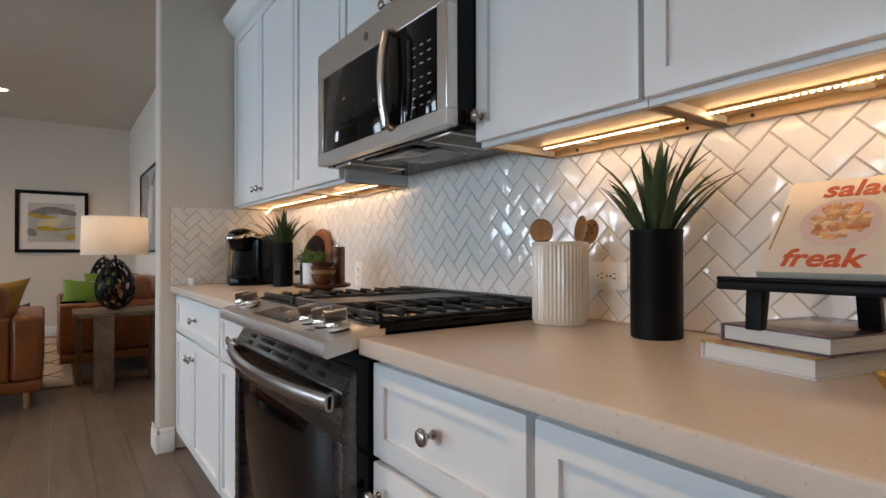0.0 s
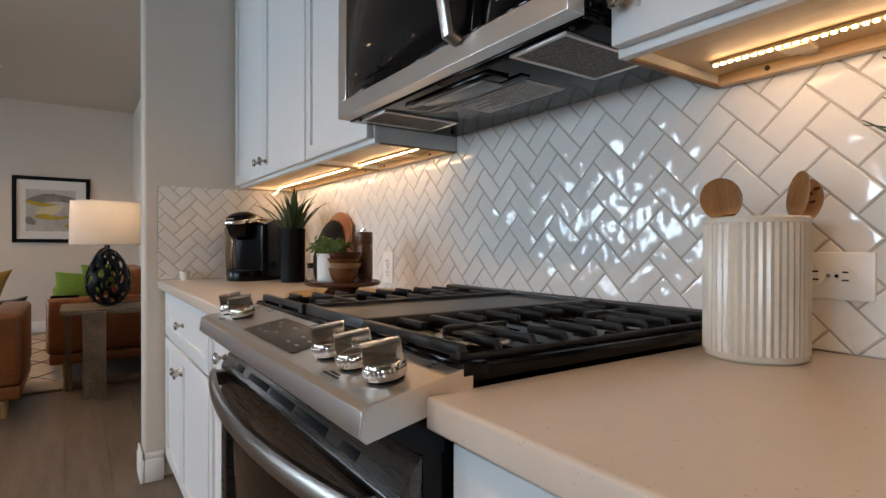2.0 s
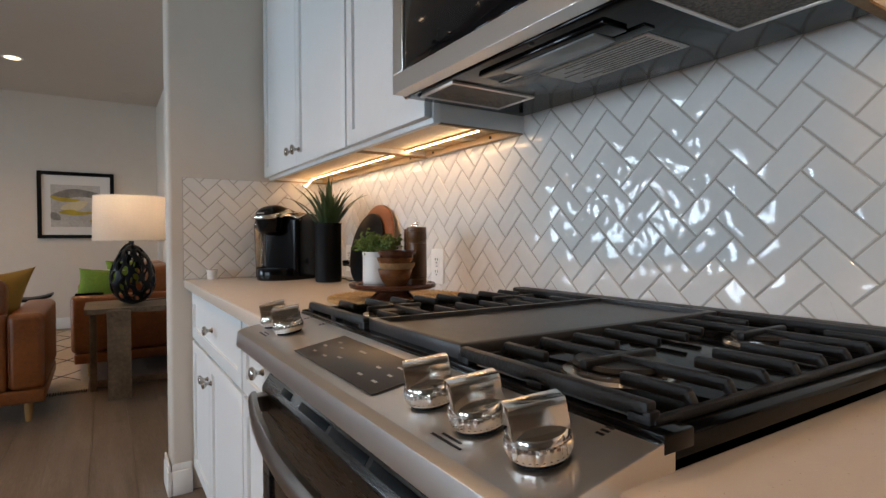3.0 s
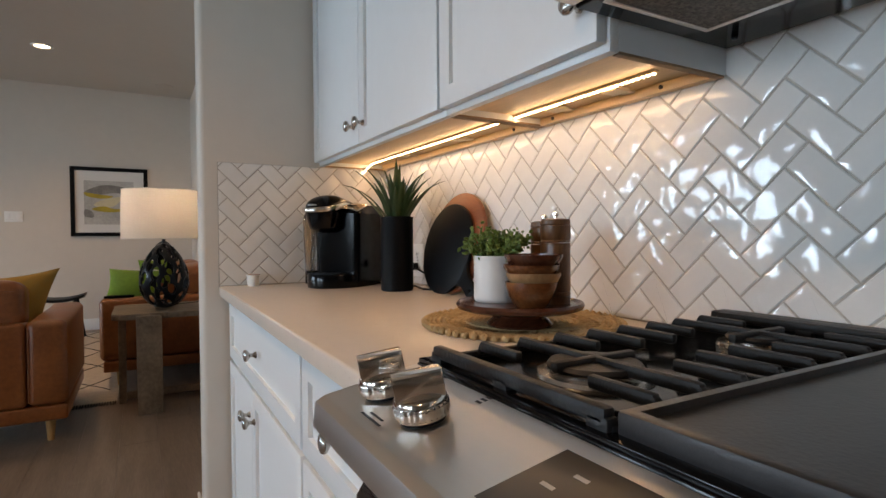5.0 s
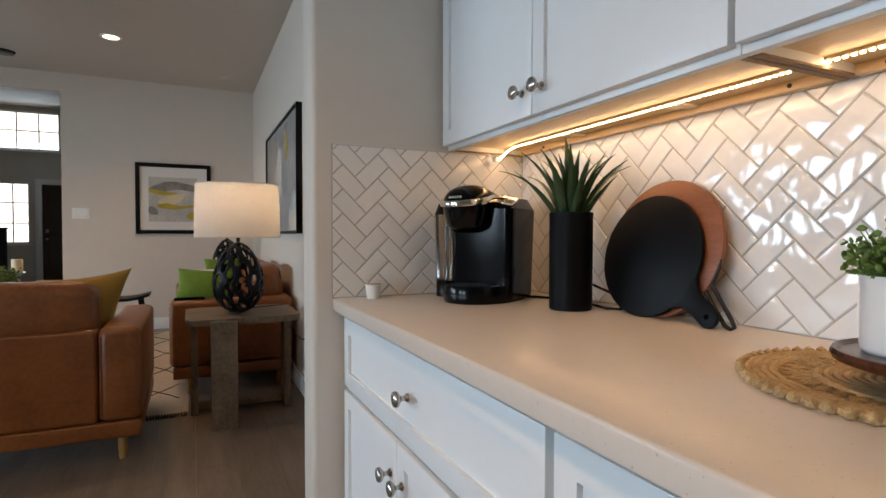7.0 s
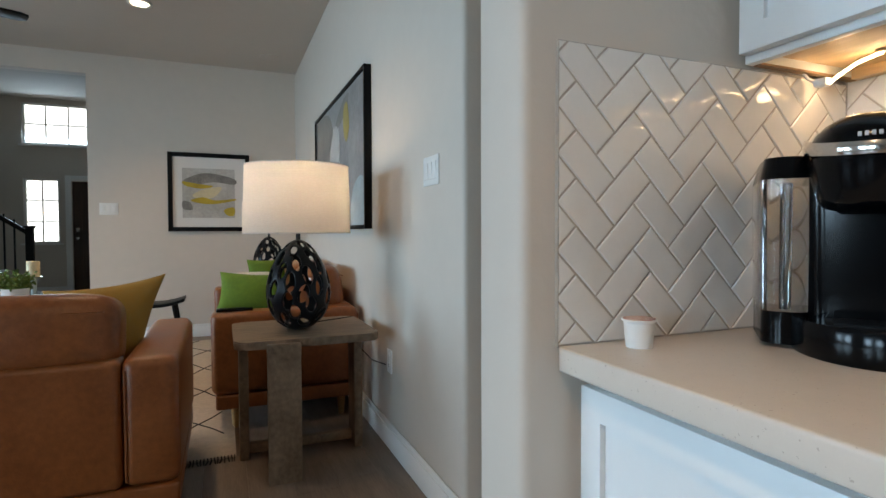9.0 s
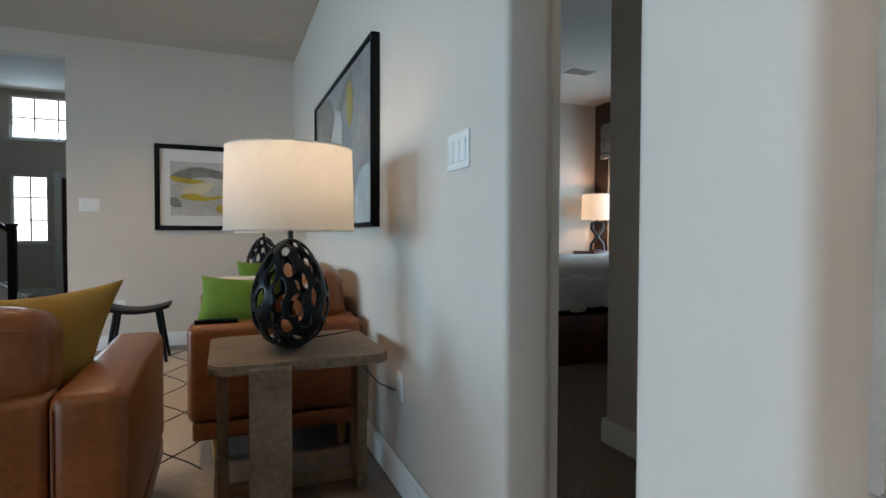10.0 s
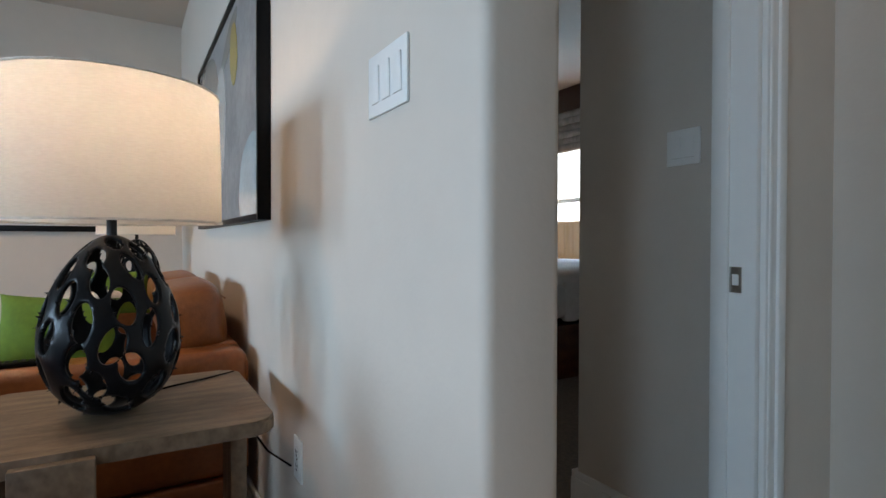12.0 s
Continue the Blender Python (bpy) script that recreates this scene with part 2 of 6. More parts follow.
for y0, y1 in WEST:
    blocks += [(-5.12, -5.0, last, y0, 0, CEIL), (-5.12, -5.0, y0, y1, 0, 0.6), (-5.12, -5.0, y0, y1, 2.3, CEIL)]
    last = y1
blocks.append((-5.12, -5.0, last, NORTH + 0.12, 0, CEIL))
wall_west = wall("wall_west", blocks, "greige wall with tall windows to the garden", bevel=0)
# foyer
FC = 3.50
wall_foyer_north = wall("wall_foyer_north", [
    (-6.0, -2.96, FY, FY + 0.15, 0, FC), (-2.96, -2.42, FY, FY + 0.15, 0, 0.92), (-2.96, -2.42, FY, FY + 0.15, 2.08, 2.68),
    (-2.42, -2.24, FY, FY + 0.15, 0, 2.68), (-2.24, -1.3, FY, FY + 0.15, 2.05, 2.68), (-1.93, -0.5, FY, FY + 0.15, 2.68, FC),
    (-2.96, -1.93, FY, FY + 0.15, 3.42, FC), (-1.3, -0.5, FY, FY + 0.15, 0, 2.68)], "greige foyer wall with two windows and a door", bevel=0)
wall_foyer_east = wall("wall_foyer_east", [(-0.6, -0.48, NORTH + 0.12, FY, 0, FC)], "greige foyer side wall", bevel=0)
wall_foyer_west = wall("wall_foyer_west", [(-6.1, -6.0, NORTH + 0.12, FY, 0, FC)], "greige foyer side wall", bevel=0)
wall_foyer_south = wall("wall_foyer_south", [(-6.0, -0.48, NORTH + 0.12, NORTH + 0.18, CEIL, FC), (-6.0, -5.1, NORTH + 0.06, NORTH + 0.18, 0, CEIL)], "greige foyer wall over the opening", bevel=0)
# bedroom
M_ACCENT = mat("dark_brown_accent_paint", (0.055, 0.026, 0.018), 0.6, vary=0.06, bump=0.2)
wall_bedroom_north = wall("wall_bedroom_north", [(1.185, 5.22, 9.4, 9.52, 0, CEIL)], "greige bedroom wall", bevel=0)
wall_bedroom_east = wall("wall_bedroom_east", [(5.1, 5.22, 5.60, 7.9, 0, CEIL), (5.1, 5.22, 9.15, 9.4, 0, CEIL), (5.1, 5.22, 7.9, 9.15, 0, 0.75), (5.1, 5.22, 7.9, 9.15, 2.3, CEIL)], "dark brown accent wall with a window", M_ACCENT, bevel=0)

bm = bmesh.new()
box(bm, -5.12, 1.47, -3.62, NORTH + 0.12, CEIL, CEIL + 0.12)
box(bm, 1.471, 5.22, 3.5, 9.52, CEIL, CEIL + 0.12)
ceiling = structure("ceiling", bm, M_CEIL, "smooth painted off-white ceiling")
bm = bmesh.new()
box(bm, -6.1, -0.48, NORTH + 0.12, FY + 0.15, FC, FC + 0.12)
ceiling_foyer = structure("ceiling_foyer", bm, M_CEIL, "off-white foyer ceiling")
bm = bmesh.new()
box(bm, -6.1, 2.6, -3.6, FY, -0.12, -0.006)
floor = structure("floor", bm, M_GROUT, "grey-brown wood plank floor")
bm = bmesh.new()
box(bm, 1.19, 5.22, 4.9, 9.5, -0.10, 0.012)
M_CARPET = mat("brown_carpet", (0.17, 0.13, 0.10), 0.95, vary=0.3, scale=60, bump=3.0, bump_scale=300)
carpet = structure("floor_carpet", bm, M_CARPET, "brown short-pile bedroom carpet", category="carpet")
bm = bmesh.new()
box(bm, -40, 40, -40, 60, -0.5, -0.3)
ground = structure("ground", bm, mat("lawn", (0.07, 0.10, 0.03), 0.95, vary=0.4, scale=1.0), "green lawn round the house")


def skirting(name, blocks, label):
    bm = bmesh.new()
    for x0, x1, y0, y1 in blocks:
        box(bm, x0, x1, y0, y1, 0.0, 0.105, bevel=0.004)
        cx, cy = (0.004 if x1 - x0 < 0.05 else 0), (0.004 if y1 - y0 < 0.05 else 0)
        box(bm, x0 + cx, x1 - cx, y0 + cy, y1 - cy, 0.104, 0.135, bevel=0.004)
    return structure(name, bm, M_TRIM, label, category="baseboard")


skirting("baseboard_return", [(0.645, 0.662, RETURN_Y - 0.012, 3.689), (0.6621, 0.742, RETURN_Y - 0.012, RETURN_Y + 0.006), (0.663, 1.1, 3.673, 3.689)], "white moulded baseboard round the wall end")
skirting("baseboard_living", [(LIV - 0.016, LIV, 4.552, NORTH), (LIV, 1.185, 4.552, 4.568)], "white moulded baseboard of the living room")
skirting("baseboard_north", [(-0.925, LIV - 0.017, NORTH - 0.016, NORTH)], "white moulded baseboard below the framed print")
skirting("baseboard_passage", [(2.154, 2.17, 4.907, 5.54), (2.154, 2.34, 5.541, 5.557)], "white moulded baseboard of the bedroom passage")
skirting("baseboard_foyer", [(-6, -2.3, FY - 0.016, FY)], "white baseboard of the foyer")
skirting("baseboard_vestibule", [(2.26, 2.46, 4.769, 4.785), (2.454, 2.47, 3.69, 4.768)], "white baseboard of the vestibule")

# bedroom doorway: jambs, stops and moulded casing
bm = bmesh.new()
for x0, x1 in ((1.335, 1.36), (2.06, 2.085)):
    box(bm, x0, x1, 4.783, 4.907, 0, 2.06, bevel=0.002)
box(bm, 1.36, 2.06, 4.783, 4.907, 2.035, 2.06)
box(bm, 2.048, 2.06, 4.855, 4.90, 0, 2.035, bevel=0.002)
for y0, y1 in ((4.767, 4.783), (4.907, 4.923)):
    for x0, s in ((1.343, -1), (2.077, 1)):
        for w0, w1, d in ((0, 0.085, 0), (0.012, 0.03, 0.004), (0.05, 0.085, 0.008)):
            a, b = sorted((x0 + s * w0, x0 + s * w1))
            box(bm, a, b, y0 - (d if y0 < 4.85 else 0), y1 + (d if y0 > 4.85 else 0), 0, 2.13, bevel=0.003)
    box(bm, 1.26, 2.16, y0, y1, 2.045, 2.13, bevel=0.003)
door_1 = structure("door_1", bm, M_TRIM, "white moulded door frame of the bedroom doorway", category="door frame")
bm = bmesh.new()
box(bm, 2.0565, 2.0605, 4.820, 4.853, 0.898, 0.968, bevel=0.001)
strike = part("strike_plate", bm, M_NICKEL, door_1, "brushed nickel strike plate")
bm = bmesh.new()
box(bm, 2.0555, 2.0575, 4.827, 4.845, 0.918, 0.948, bevel=0.0005)
part("latch_hole", bm, M_TRIM, strike)


# ---- kitchen: cabinets and counters ----
def shaker(bm, x, y0, y1, z0, z1, stile=0.058, depth=0.02):
    """A framed front that faces -x, its face at x, with a recessed flat panel."""
    sunk(bm, (x, x + depth, y0, y1, z0, z1), Vector((-1, 0, 0)), stile, 0.009, 0.0018)


bm = bmesh.new()
lathe(bm, [(0, -0.001), (0.009, -0.001), (0.009, 0.003), (0.0055, 0.006), (0.005, 0.014), (0.010, 0.019), (0.0155, 0.023), (0.0165, 0.027), (0.0145, 0.031), (0.006, 0.0335), (0, 0.034)], 24)
moved(bm, pose(0, 0, 0, 0, -90, 0))
KNOB = mesh_of("knob", bm, M_NICKEL, 50)


def knob(parent, x, y, z):
    ob = new("knob", KNOB)
    ob.location, ob.parent = (x, y, z), parent
    ob["label"] = "round satin nickel knob"
    return ob


def front(name, parent, x, y0, y1, z0, z1, knob_at=None, stile=0.058):
    bm = bmesh.new()
    shaker(bm, x, y0 + 0.0015, y1 - 0.0015, z0, z1, stile)
    ob = part(name, bm, M_CAB, parent)
    if knob_at:
        knob(ob, x, *knob_at)
    return ob


def base_unit(y0, y1, label, doors, drawer_knob, door_knobs):
    t = thing("base_cabinet", label, "cabinet", "kitchen base cabinets")
    bm = bmesh.new()
    box(bm, 0.767, 1.345, y0, y1, 0.10, TOP - 0.036)
    box(bm, 0.83, 1.345, y0, y1, 0.0, 0.099)
    part("body", bm, M_CAB, t)
    front("drawer", t, 0.746, y0 + 0.006, y1 - 0.006, 0.668, 0.860, drawer_knob)
    n = len(doors) - 1
    for k in range(n):
        front("door", t, 0.746, doors[k], doors[k + 1], 0.112, 0.655, door_knobs[k])
    return t


base_unit(2.545, 3.518, "white shaker base cabinet with a wide drawer over two doors", (2.551, 3.080, 3.512), (3.012, 0.768), [(3.044, 0.575), (3.116, 0.575)])
base_unit(2.077, 2.543, "white shaker base cabinet with one drawer and one door", (2.083, 2.537), (2.31, 0.768), [(2.12, 0.575)])
base_unit(0.783, 1.247, "white shaker base cabinet beside the range", (0.789, 1.241), (1.018, 0.770), [(1.214, 0.592)])
base_unit(-0.171, 0.781, "white shaker base cabinet below the cookbook", (-0.165, 0.305, 0.775), (0.309, 0.768), [(0.269, 0.59), (0.339, 0.59)])
base_unit(-1.15, -0.173, "white shaker base cabinet at the end of the run", (-1.144, -0.661, -0.179), (-0.66, 0.768), [(-0.69, 0.59), (-0.62, 0.59)])


def counter(y0, y1, label, ends):
    bm = bmesh.new()
    box(bm, 0.716, 1.3485, y0, y1, TOP - 0.036, TOP)
    long_edges = [e for e in bm.edges if all(abs(v.co.x - 0.716) < 1e-5 for v in e.verts)]
    long_edges += [e for e in bm.edges if all(abs(v.co.y - ends) < 1e-5 for v in e.verts) and all(v.co.z > TOP - 0.001 for v in e.verts)]
    bmesh.ops.bevel(bm, geom=list(set(long_edges)), offset=0.005, segments=3, affect="EDGES", profile=0.5)
    return tagged(part("countertop", bm, M_QUARTZ), label, "countertop")


counter(-1.15, 1.249, "cream speckled quartz countertop with an eased edge", 1.249)
counter(2.075, 3.5235, "cream speckled quartz countertop ending at the wall", 2.075)

UX, UZ, UT = 1.053, 1.352, 2.36
M_LED = mat("warm_light_strip", (1.0, 0.70, 0.36), 0.4, vary=0.0, rough_vary=0, emit=22.0)
M_CLIP = mat("clear_clip_plastic", (0.75, 0.62, 0.45), 0.3, vary=0.03)


def upper_unit(y0, y1, label, doors, knobs, z0=UZ, lights=None):
    t = thing("wall_cabinet", label, "cabinet", "kitchen wall cabinets")
    bm = bmesh.new()
    box(bm, UX + 0.022, UX + 0.040, y0, y1, z0, UT, 0.001)
    box(bm, UX + 0.040, 1.348, y0, y1, z0 + 0.022, UT)
    for a, b in ((y0, y0 + 0.014), (y1 - 0.014, y1)):
        box(bm, UX + 0.040, 1.347, a, b, z0 + 0.003, z0 + 0.023)
    part("body", bm, M_CAB, t)
    bm = bmesh.new()
    box(bm, UX + 0.0405, 1.346, y0 + 0.0142, y1 - 0.0142, z0 + 0.017, z0 + 0.0218)
    box(bm, 1.326, 1.346, y0 + 0.0142, y1 - 0.0142, z0 - 0.001, z0 + 0.017, 0.001)
    part("underside", bm, M_CABIN, t, "unpainted maple underside")
    for a in (y0, y1 - 0.014):
        bm = bmesh.new()
        box(bm, UX + 0.042, 1.345, a + 0.0006, a + 0.0134, z0 - 0.0006, z0 + 0.003)
        part("raw_edge", bm, M_RAWEDGE, t)
    for k in range(len(doors) - 1):
        front("door", t, UX, doors[k], doors[k + 1], z0 + 0.012, UT - 0.012, knobs[k])
    if lights:
        s = thing("light_strip", "warm glowing LED strip clipped under a wall cabinet", "light strip", "lights under the wall cabinets")
        bm = bmesh.new()
        a, b = lights
        n = int((b - a) / 0.0115)
        for k in range(n):
            yy = a + (k + 0.5) * (b - a) / n
            box(bm, 1.249, 1.254, yy - 0.0028, yy + 0.0028, z0 + 0.0085, z0 + 0.0115)
        tagged(part("diode_row", bm, M_LED, s), kind="stuff")
        bm = bmesh.new()
        box(bm, 1.245, 1.258, a, b, z0 + 0.0115, z0 + 0.0165, 0.001)
        part("tape", bm, M_CLIP, s, "translucent plastic tape")
        for yy in (a + (b - a) * 0.3, a + (b - a) * 0.72):
            bm = bmesh.new()
            box(bm, 1.262, 1.300, yy - 0.020, yy + 0.020, z0 + 0.008, z0 + 0.0165, 0.003)
            box(bm, 1.300, 1.325, yy - 0.012, yy + 0.012, z0 + 0.011, z0 + 0.0165, 0.002)
            part("clip", bm, M_CLIP, s, "clear plastic mounting clip")
        for yy in (a + 0.05, b - 0.05):
            bm = bmesh.new()
            lathe(bm, [(0, 0), (0.004, 0), (0.004, 0.003), (0, 0.004)], 12)
            moved(bm, pose(1.3262, yy, z0 + 0.008, 0, -90, 0))
            part("screw", bm, M_IRON, s)
        area_lamp("strip_glow", look((1.2515, (a + b) / 2, z0 + 0.004), (1.29, (a + b) / 2, z0 - 0.16)), b - a, 0.012, 0.88 * (b - a), LED)
        area_lamp("strip_spill", look((1.2435, (a + b) / 2, z0 + 0.010), (1.05, (a + b) / 2, z0 + 0.012)), b - a, 0.008, 0.22 * (b - a), LED)
    return t


upper_unit(2.543, 3.516, "white shaker wall cabinet with two doors", (2.546, 3.036, 3.512), [(2.998, 1.42), (3.074, 1.42)], lights=(2.58, 3.42))
upper_unit(2.068, 2.541, "white shaker wall cabinet with one door beside the microwave", (2.071, 2.538), [(2.104, 1.423)], lights=(2.13, 2.53))
upper_unit(0.812, 1.280, "white shaker wall cabinet with one door", (0.815, 1.277), [(1.252, 1.422)], lights=(0.83, 1.235))
upper_unit(-0.10, 0.810, "white shaker wall cabinet with two doors over the cookbook", (-0.097, 0.357, 0.807), [(0.32, 1.42), (0.394, 1.42)], lights=(-0.05, 0.795))
upper_unit(-1.10, -0.102, "white shaker wall cabinet with two doors at the end", (-1.097, -0.60, -0.105), [(-0.64, 1.42), (-0.56, 1.42)])
upper_unit(1.2815, 2.0665, "short white shaker wall cabinet over the microwave", (1.285, 1.674, 2.063), [(1.638, 1.865), (1.710, 1.865)], z0=1.797)
# loose end of the strip that droops into the corner, with its white connector
tail = thing("strip_end", "drooping glowing end of the LED strip with a white connector", "light strip")
bm = bmesh.new()
tube(bm, [(1.2515, 3.418, UZ + 0.010), (1.250, 3.448, UZ + 0.004), (1.244, 3.472, UZ - 0.010), (1.236, 3.484, UZ - 0.022)], 0.0028, 8)
part("glowing_tape", bm, M_LED, tail)
bm = bmesh.new()
box(bm, 1.222, 1.240, 3.480, 3.502, UZ - 0.026, UZ - 0.012, 0.003)
tube(bm, [(1.231, 3.50, UZ - 0.018), (1.225, 3.512, UZ - 0.008), (1.20, 3.512, UZ + 0.012)], 0.003, 8)
part("connector", bm, M_WHITEPLASTIC, tail, "white plastic connector and lead")
area_lamp("strip_end_glow", look((1.244, 3.464, UZ - 0.012), (1.10, 3.60, UZ - 0.12)), 0.05, 0.012, 0.07, LED)
# crown moulding
bm = bmesh.new()
prism(bm, [(UX + 0.02, UT), (UX - 0.01, UT + 0.012), (UX - 0.022, UT + 0.03), (UX - 0.055, UT + 0.075), (UX - 0.06, UT + 0.095), (UX + 0.02, UT + 0.095)], "y", -1.10, RETURN_Y + 0.006)
tagged(part("crown_moulding", bm, M_CAB), "white crown moulding along the wall cabinets", "moulding")


# ---- microwave ----
M_GLASSDARK = mat("smoked_glass", (0.006, 0.006, 0.007), 0.06, vary=0.1, rough_vary=0.01, spec=0.3)
M_DISPLAY = mat("grey_touch_glass", (0.055, 0.05, 0.045), 0.3, vary=0.08, ior=1.3)
M_MESH = mat("aluminium_filter_mesh", (0.15, 0.135, 0.12), 0.45, 0.7, vary=0.8, scale=200, bump=3.0, bump_scale=380)
M_PAPER = mat("grey_paper_label", (0.60, 0.60, 0.60), 0.6, vary=0.25, scale=60, stretch=(1, 8, 1))
M_PRINT = mat("grey_print", (0.45, 0.45, 0.45), 0.5, vary=0.05)
mw = thing("microwave", "stainless steel over-the-range microwave with black glass door", "microwave", at=(0, 0.033, 0))
boxpart("body", M_ENAMEL, mw, (1.0, 1.342, 1.247, 2.033, 1.41, 1.795), 0.003)
bm = bmesh.new()
box(bm, 0.968, 1.002, 1.248, 2.032, 1.700, 1.794, 0.002)
box(bm, 0.968, 1.002, 1.248, 2.032, 1.400, 1.440, 0.0015)
box(bm, 0.968, 1.002, 1.985, 2.032, 1.440, 1.700, 0.003)
box(bm, 0.968, 1.002, 1.248, 1.290, 1.440, 1.700, 0.003)
part("door_frame", bm, M_STEEL, mw, "brushed stainless steel frame", 20)
boxpart("window", M_GLASSDARK, mw, (0.9705, 1.0, 1.545, 1.984, 1.441, 1.699), 0.002)
boxpart("door_edge", M_BLACKGLASS, mw, (0.969, 1.0, 1.4385, 1.5445, 1.441, 1.699), 0.002)
boxpart("control_panel", M_BLACKGLASS, mw, (0.9695, 1.0, 1.291, 1.437, 1.441, 1.699), 0.003)
bm = bmesh.new()
for r in range(7):
    for c in range(3):
        yy, zz = 1.325 + c * 0.035, 1.47 + r * 0.024 + (0.012 if r > 3 else 0)
        box(bm, 0.9688, 0.9694, yy - 0.007, yy + 0.007, zz - 0.0013, zz + 0.0013)
tagged(part("key_legends", bm, M_PRINT, mw, "small grey button legends"), kind="stuff")
bm = bmesh.new()
lathe(bm, [(0, 0), (0.013, 0), (0.013, 0.0015), (0, 0.002)], 24)
moved(bm, pose(0.9675, 1.66, 1.745, 0, -90, 0))
part("badge", bm, M_NICKEL, mw, "round metal badge")
bm = bmesh.new()
tube(bm, [(0.965, 1.503, 1.705), (0.946, 1.503, 1.70), (0.934, 1.503, 1.64), (0.930, 1.503, 1.57), (0.934, 1.503, 1.50), (0.946, 1.503, 1.441), (0.965, 1.503, 1.436)], 0.011, 12)
for v in bm.verts:
    v.co.y = 1.503 + (v.co.y - 1.503) * 1.35
part("handle", bm, M_STEEL, mw, "curved stainless door handle")
bm = bmesh.new()
box(bm, 1.004, 1.340, 1.250, 2.030, 1.396, 1.411, 0.003)
box(bm, 1.03, 1.085, 1.50, 1.80, 1.388, 1.397, 0.004)
box(bm, 0.985, 1.004, 1.250, 2.030, 1.402, 1.411, 0.002)
part("vent_base", bm, M_ENAMEL, mw, "black underside with vents")
for y0 in (1.30, 1.87):
    bm = bmesh.new()
    box(bm, 1.02, 1.225, y0, y0 + 0.115, 1.3935, 1.397)
    f = part("grease_filter", bm, M_MESH, mw, "woven aluminium grease filter")
    bm = bmesh.new()
    for d in ((1.014, 1.022, y0 - 0.006, y0 + 0.121), (1.223, 1.231, y0 - 0.006, y0 + 0.121), (1.022, 1.223, y0 - 0.006, y0 + 0.002), (1.022, 1.223, y0 + 0.113, y0 + 0.121)):
        box(bm, *d, 1.3915, 1.397, 0.001)
    part("filter_frame", bm, M_STEEL, f)
boxpart("lamp_cover", M_GLASSDARK, mw, (1.095, 1.12, 1.48, 1.82, 1.392, 1.398), 0.002)
bm = bmesh.new()
box(bm, 1.045, 1.095, 1.53, 1.74, 1.3845, 1.389, 0.002)
part("lamp_lens", bm, mat("frosted_lamp_lens", (0.25, 0.26, 0.26), 0.15, vary=0.1), mw, "unlit grey lamp lens")
boxpart("rating_label", M_PAPER, mw, (1.13, 1.235, 1.50, 1.74, 1.3945, 1.3965), 0)
bm = bmesh.new()
for k in range(10):
    box(bm, 1.137 + k * 0.0095, 1.1405 + k * 0.0095, 1.51, 1.73 - (k * 37 % 5) * 0.02, 1.3940, 1.3946)
part("label_lines", bm, M_DARKSTEEL, mw, "rows of tiny grey label lines")
for xx, yy in ((1.012, 1.28), (1.012, 1.63), (1.012, 1.99), (1.30, 1.28), (1.30, 1.99)):
    bm = bmesh.new()
    lathe(bm, [(0, 0), (0.005, 0), (0.004, -0.003), (0, -0.0035)], 12, (xx, yy))
    moved(bm, Matrix.Translation((0, 0, 1.396)))
    part("screw", bm, M_IRON, mw)


# ---- the range ----
RY0, RY1 = 1.222, 2.042
rg = thing("gas_range", "stainless steel slide-in gas range with black grates", "range", at=(0, 0.025, 0.003))
bm = bmesh.new()
box(bm, 0.715, 1.335, RY0 + 0.004, RY1 - 0.004, 0.09, 0.905)
box(bm, 0.76, 1.345, RY0 - 0.001, RY1 + 0.001, 0.917, 0.936, 0.003)
part("body", bm, M_ENAMEL, rg, "black enamel body and cooktop")
bm = bmesh.new()
prism(bm, [(0.778, 0.9365), (0.650, 0.9131), (0.640, 0.9075), (0.637, 0.881), (0.645, 0.874), (0.778, 0.902)], "y", RY0 - 0.002, RY1 + 0.002, 0.0008)
panel = part("control_panel", bm, M_STEEL, rg, "sloped brushed stainless control panel", 14)
bm = bmesh.new()
prism(bm, [(0.668, 0.8775), (0.777, 0.9005), (0.777, 0.847), (0.722, 0.847), (0.706, 0.852)], "y", RY0 + 0.001, RY1 - 0.001)
part("panel_recess", bm, M_ENAMEL, rg, "black enamel recess beneath the panel", 14)
boxpart("cooktop_lip", M_ENAMEL, rg, (0.764, 0.80, RY0 - 0.0025, RY1 + 0.0025, 0.925, 0.9398), 0.001)
SLOPE = math.degrees(math.atan2(0.025, 0.138))


def on_panel(x, y, lift=0.0):
    return pose(x, y, 0.9135 + (x - 0.652) * 0.1812 + lift, 0, -SLOPE, 0)


bm = bmesh.new()
box(bm, -0.040, 0.040, -0.135, 0.135, 0.0, 0.0008, 0.0002)
moved(bm, on_panel(0.703, 1.632, 0.0008))
disp = part("touch_display", bm, M_DISPLAY, rg, "dark touch display with icons")
bm = bmesh.new()
for u, v, w in ((-0.02, -0.1, 0.012), (0.0, -0.1, 0.01), (0.02, -0.09, 0.014), (-0.02, -0.06, 0.012), (0.005, -0.06, 0.01), (0.02, 0.02, 0.02), (-0.01, 0.03, 0.012), (-0.02, 0.06, 0.012), (0.01, 0.07, 0.01), (0.02, 0.1, 0.012), (-0.02, 0.1, 0.01), (0.0, 0.11, 0.012)):
    box(bm, u - 0.0018, u + 0.0018, v - w / 2, v + w / 2, 0.0009, 0.0012)
moved(bm, on_panel(0.703, 1.632, 0.0008))
tagged(part("icons", bm, M_PRINT, disp), kind="stuff")
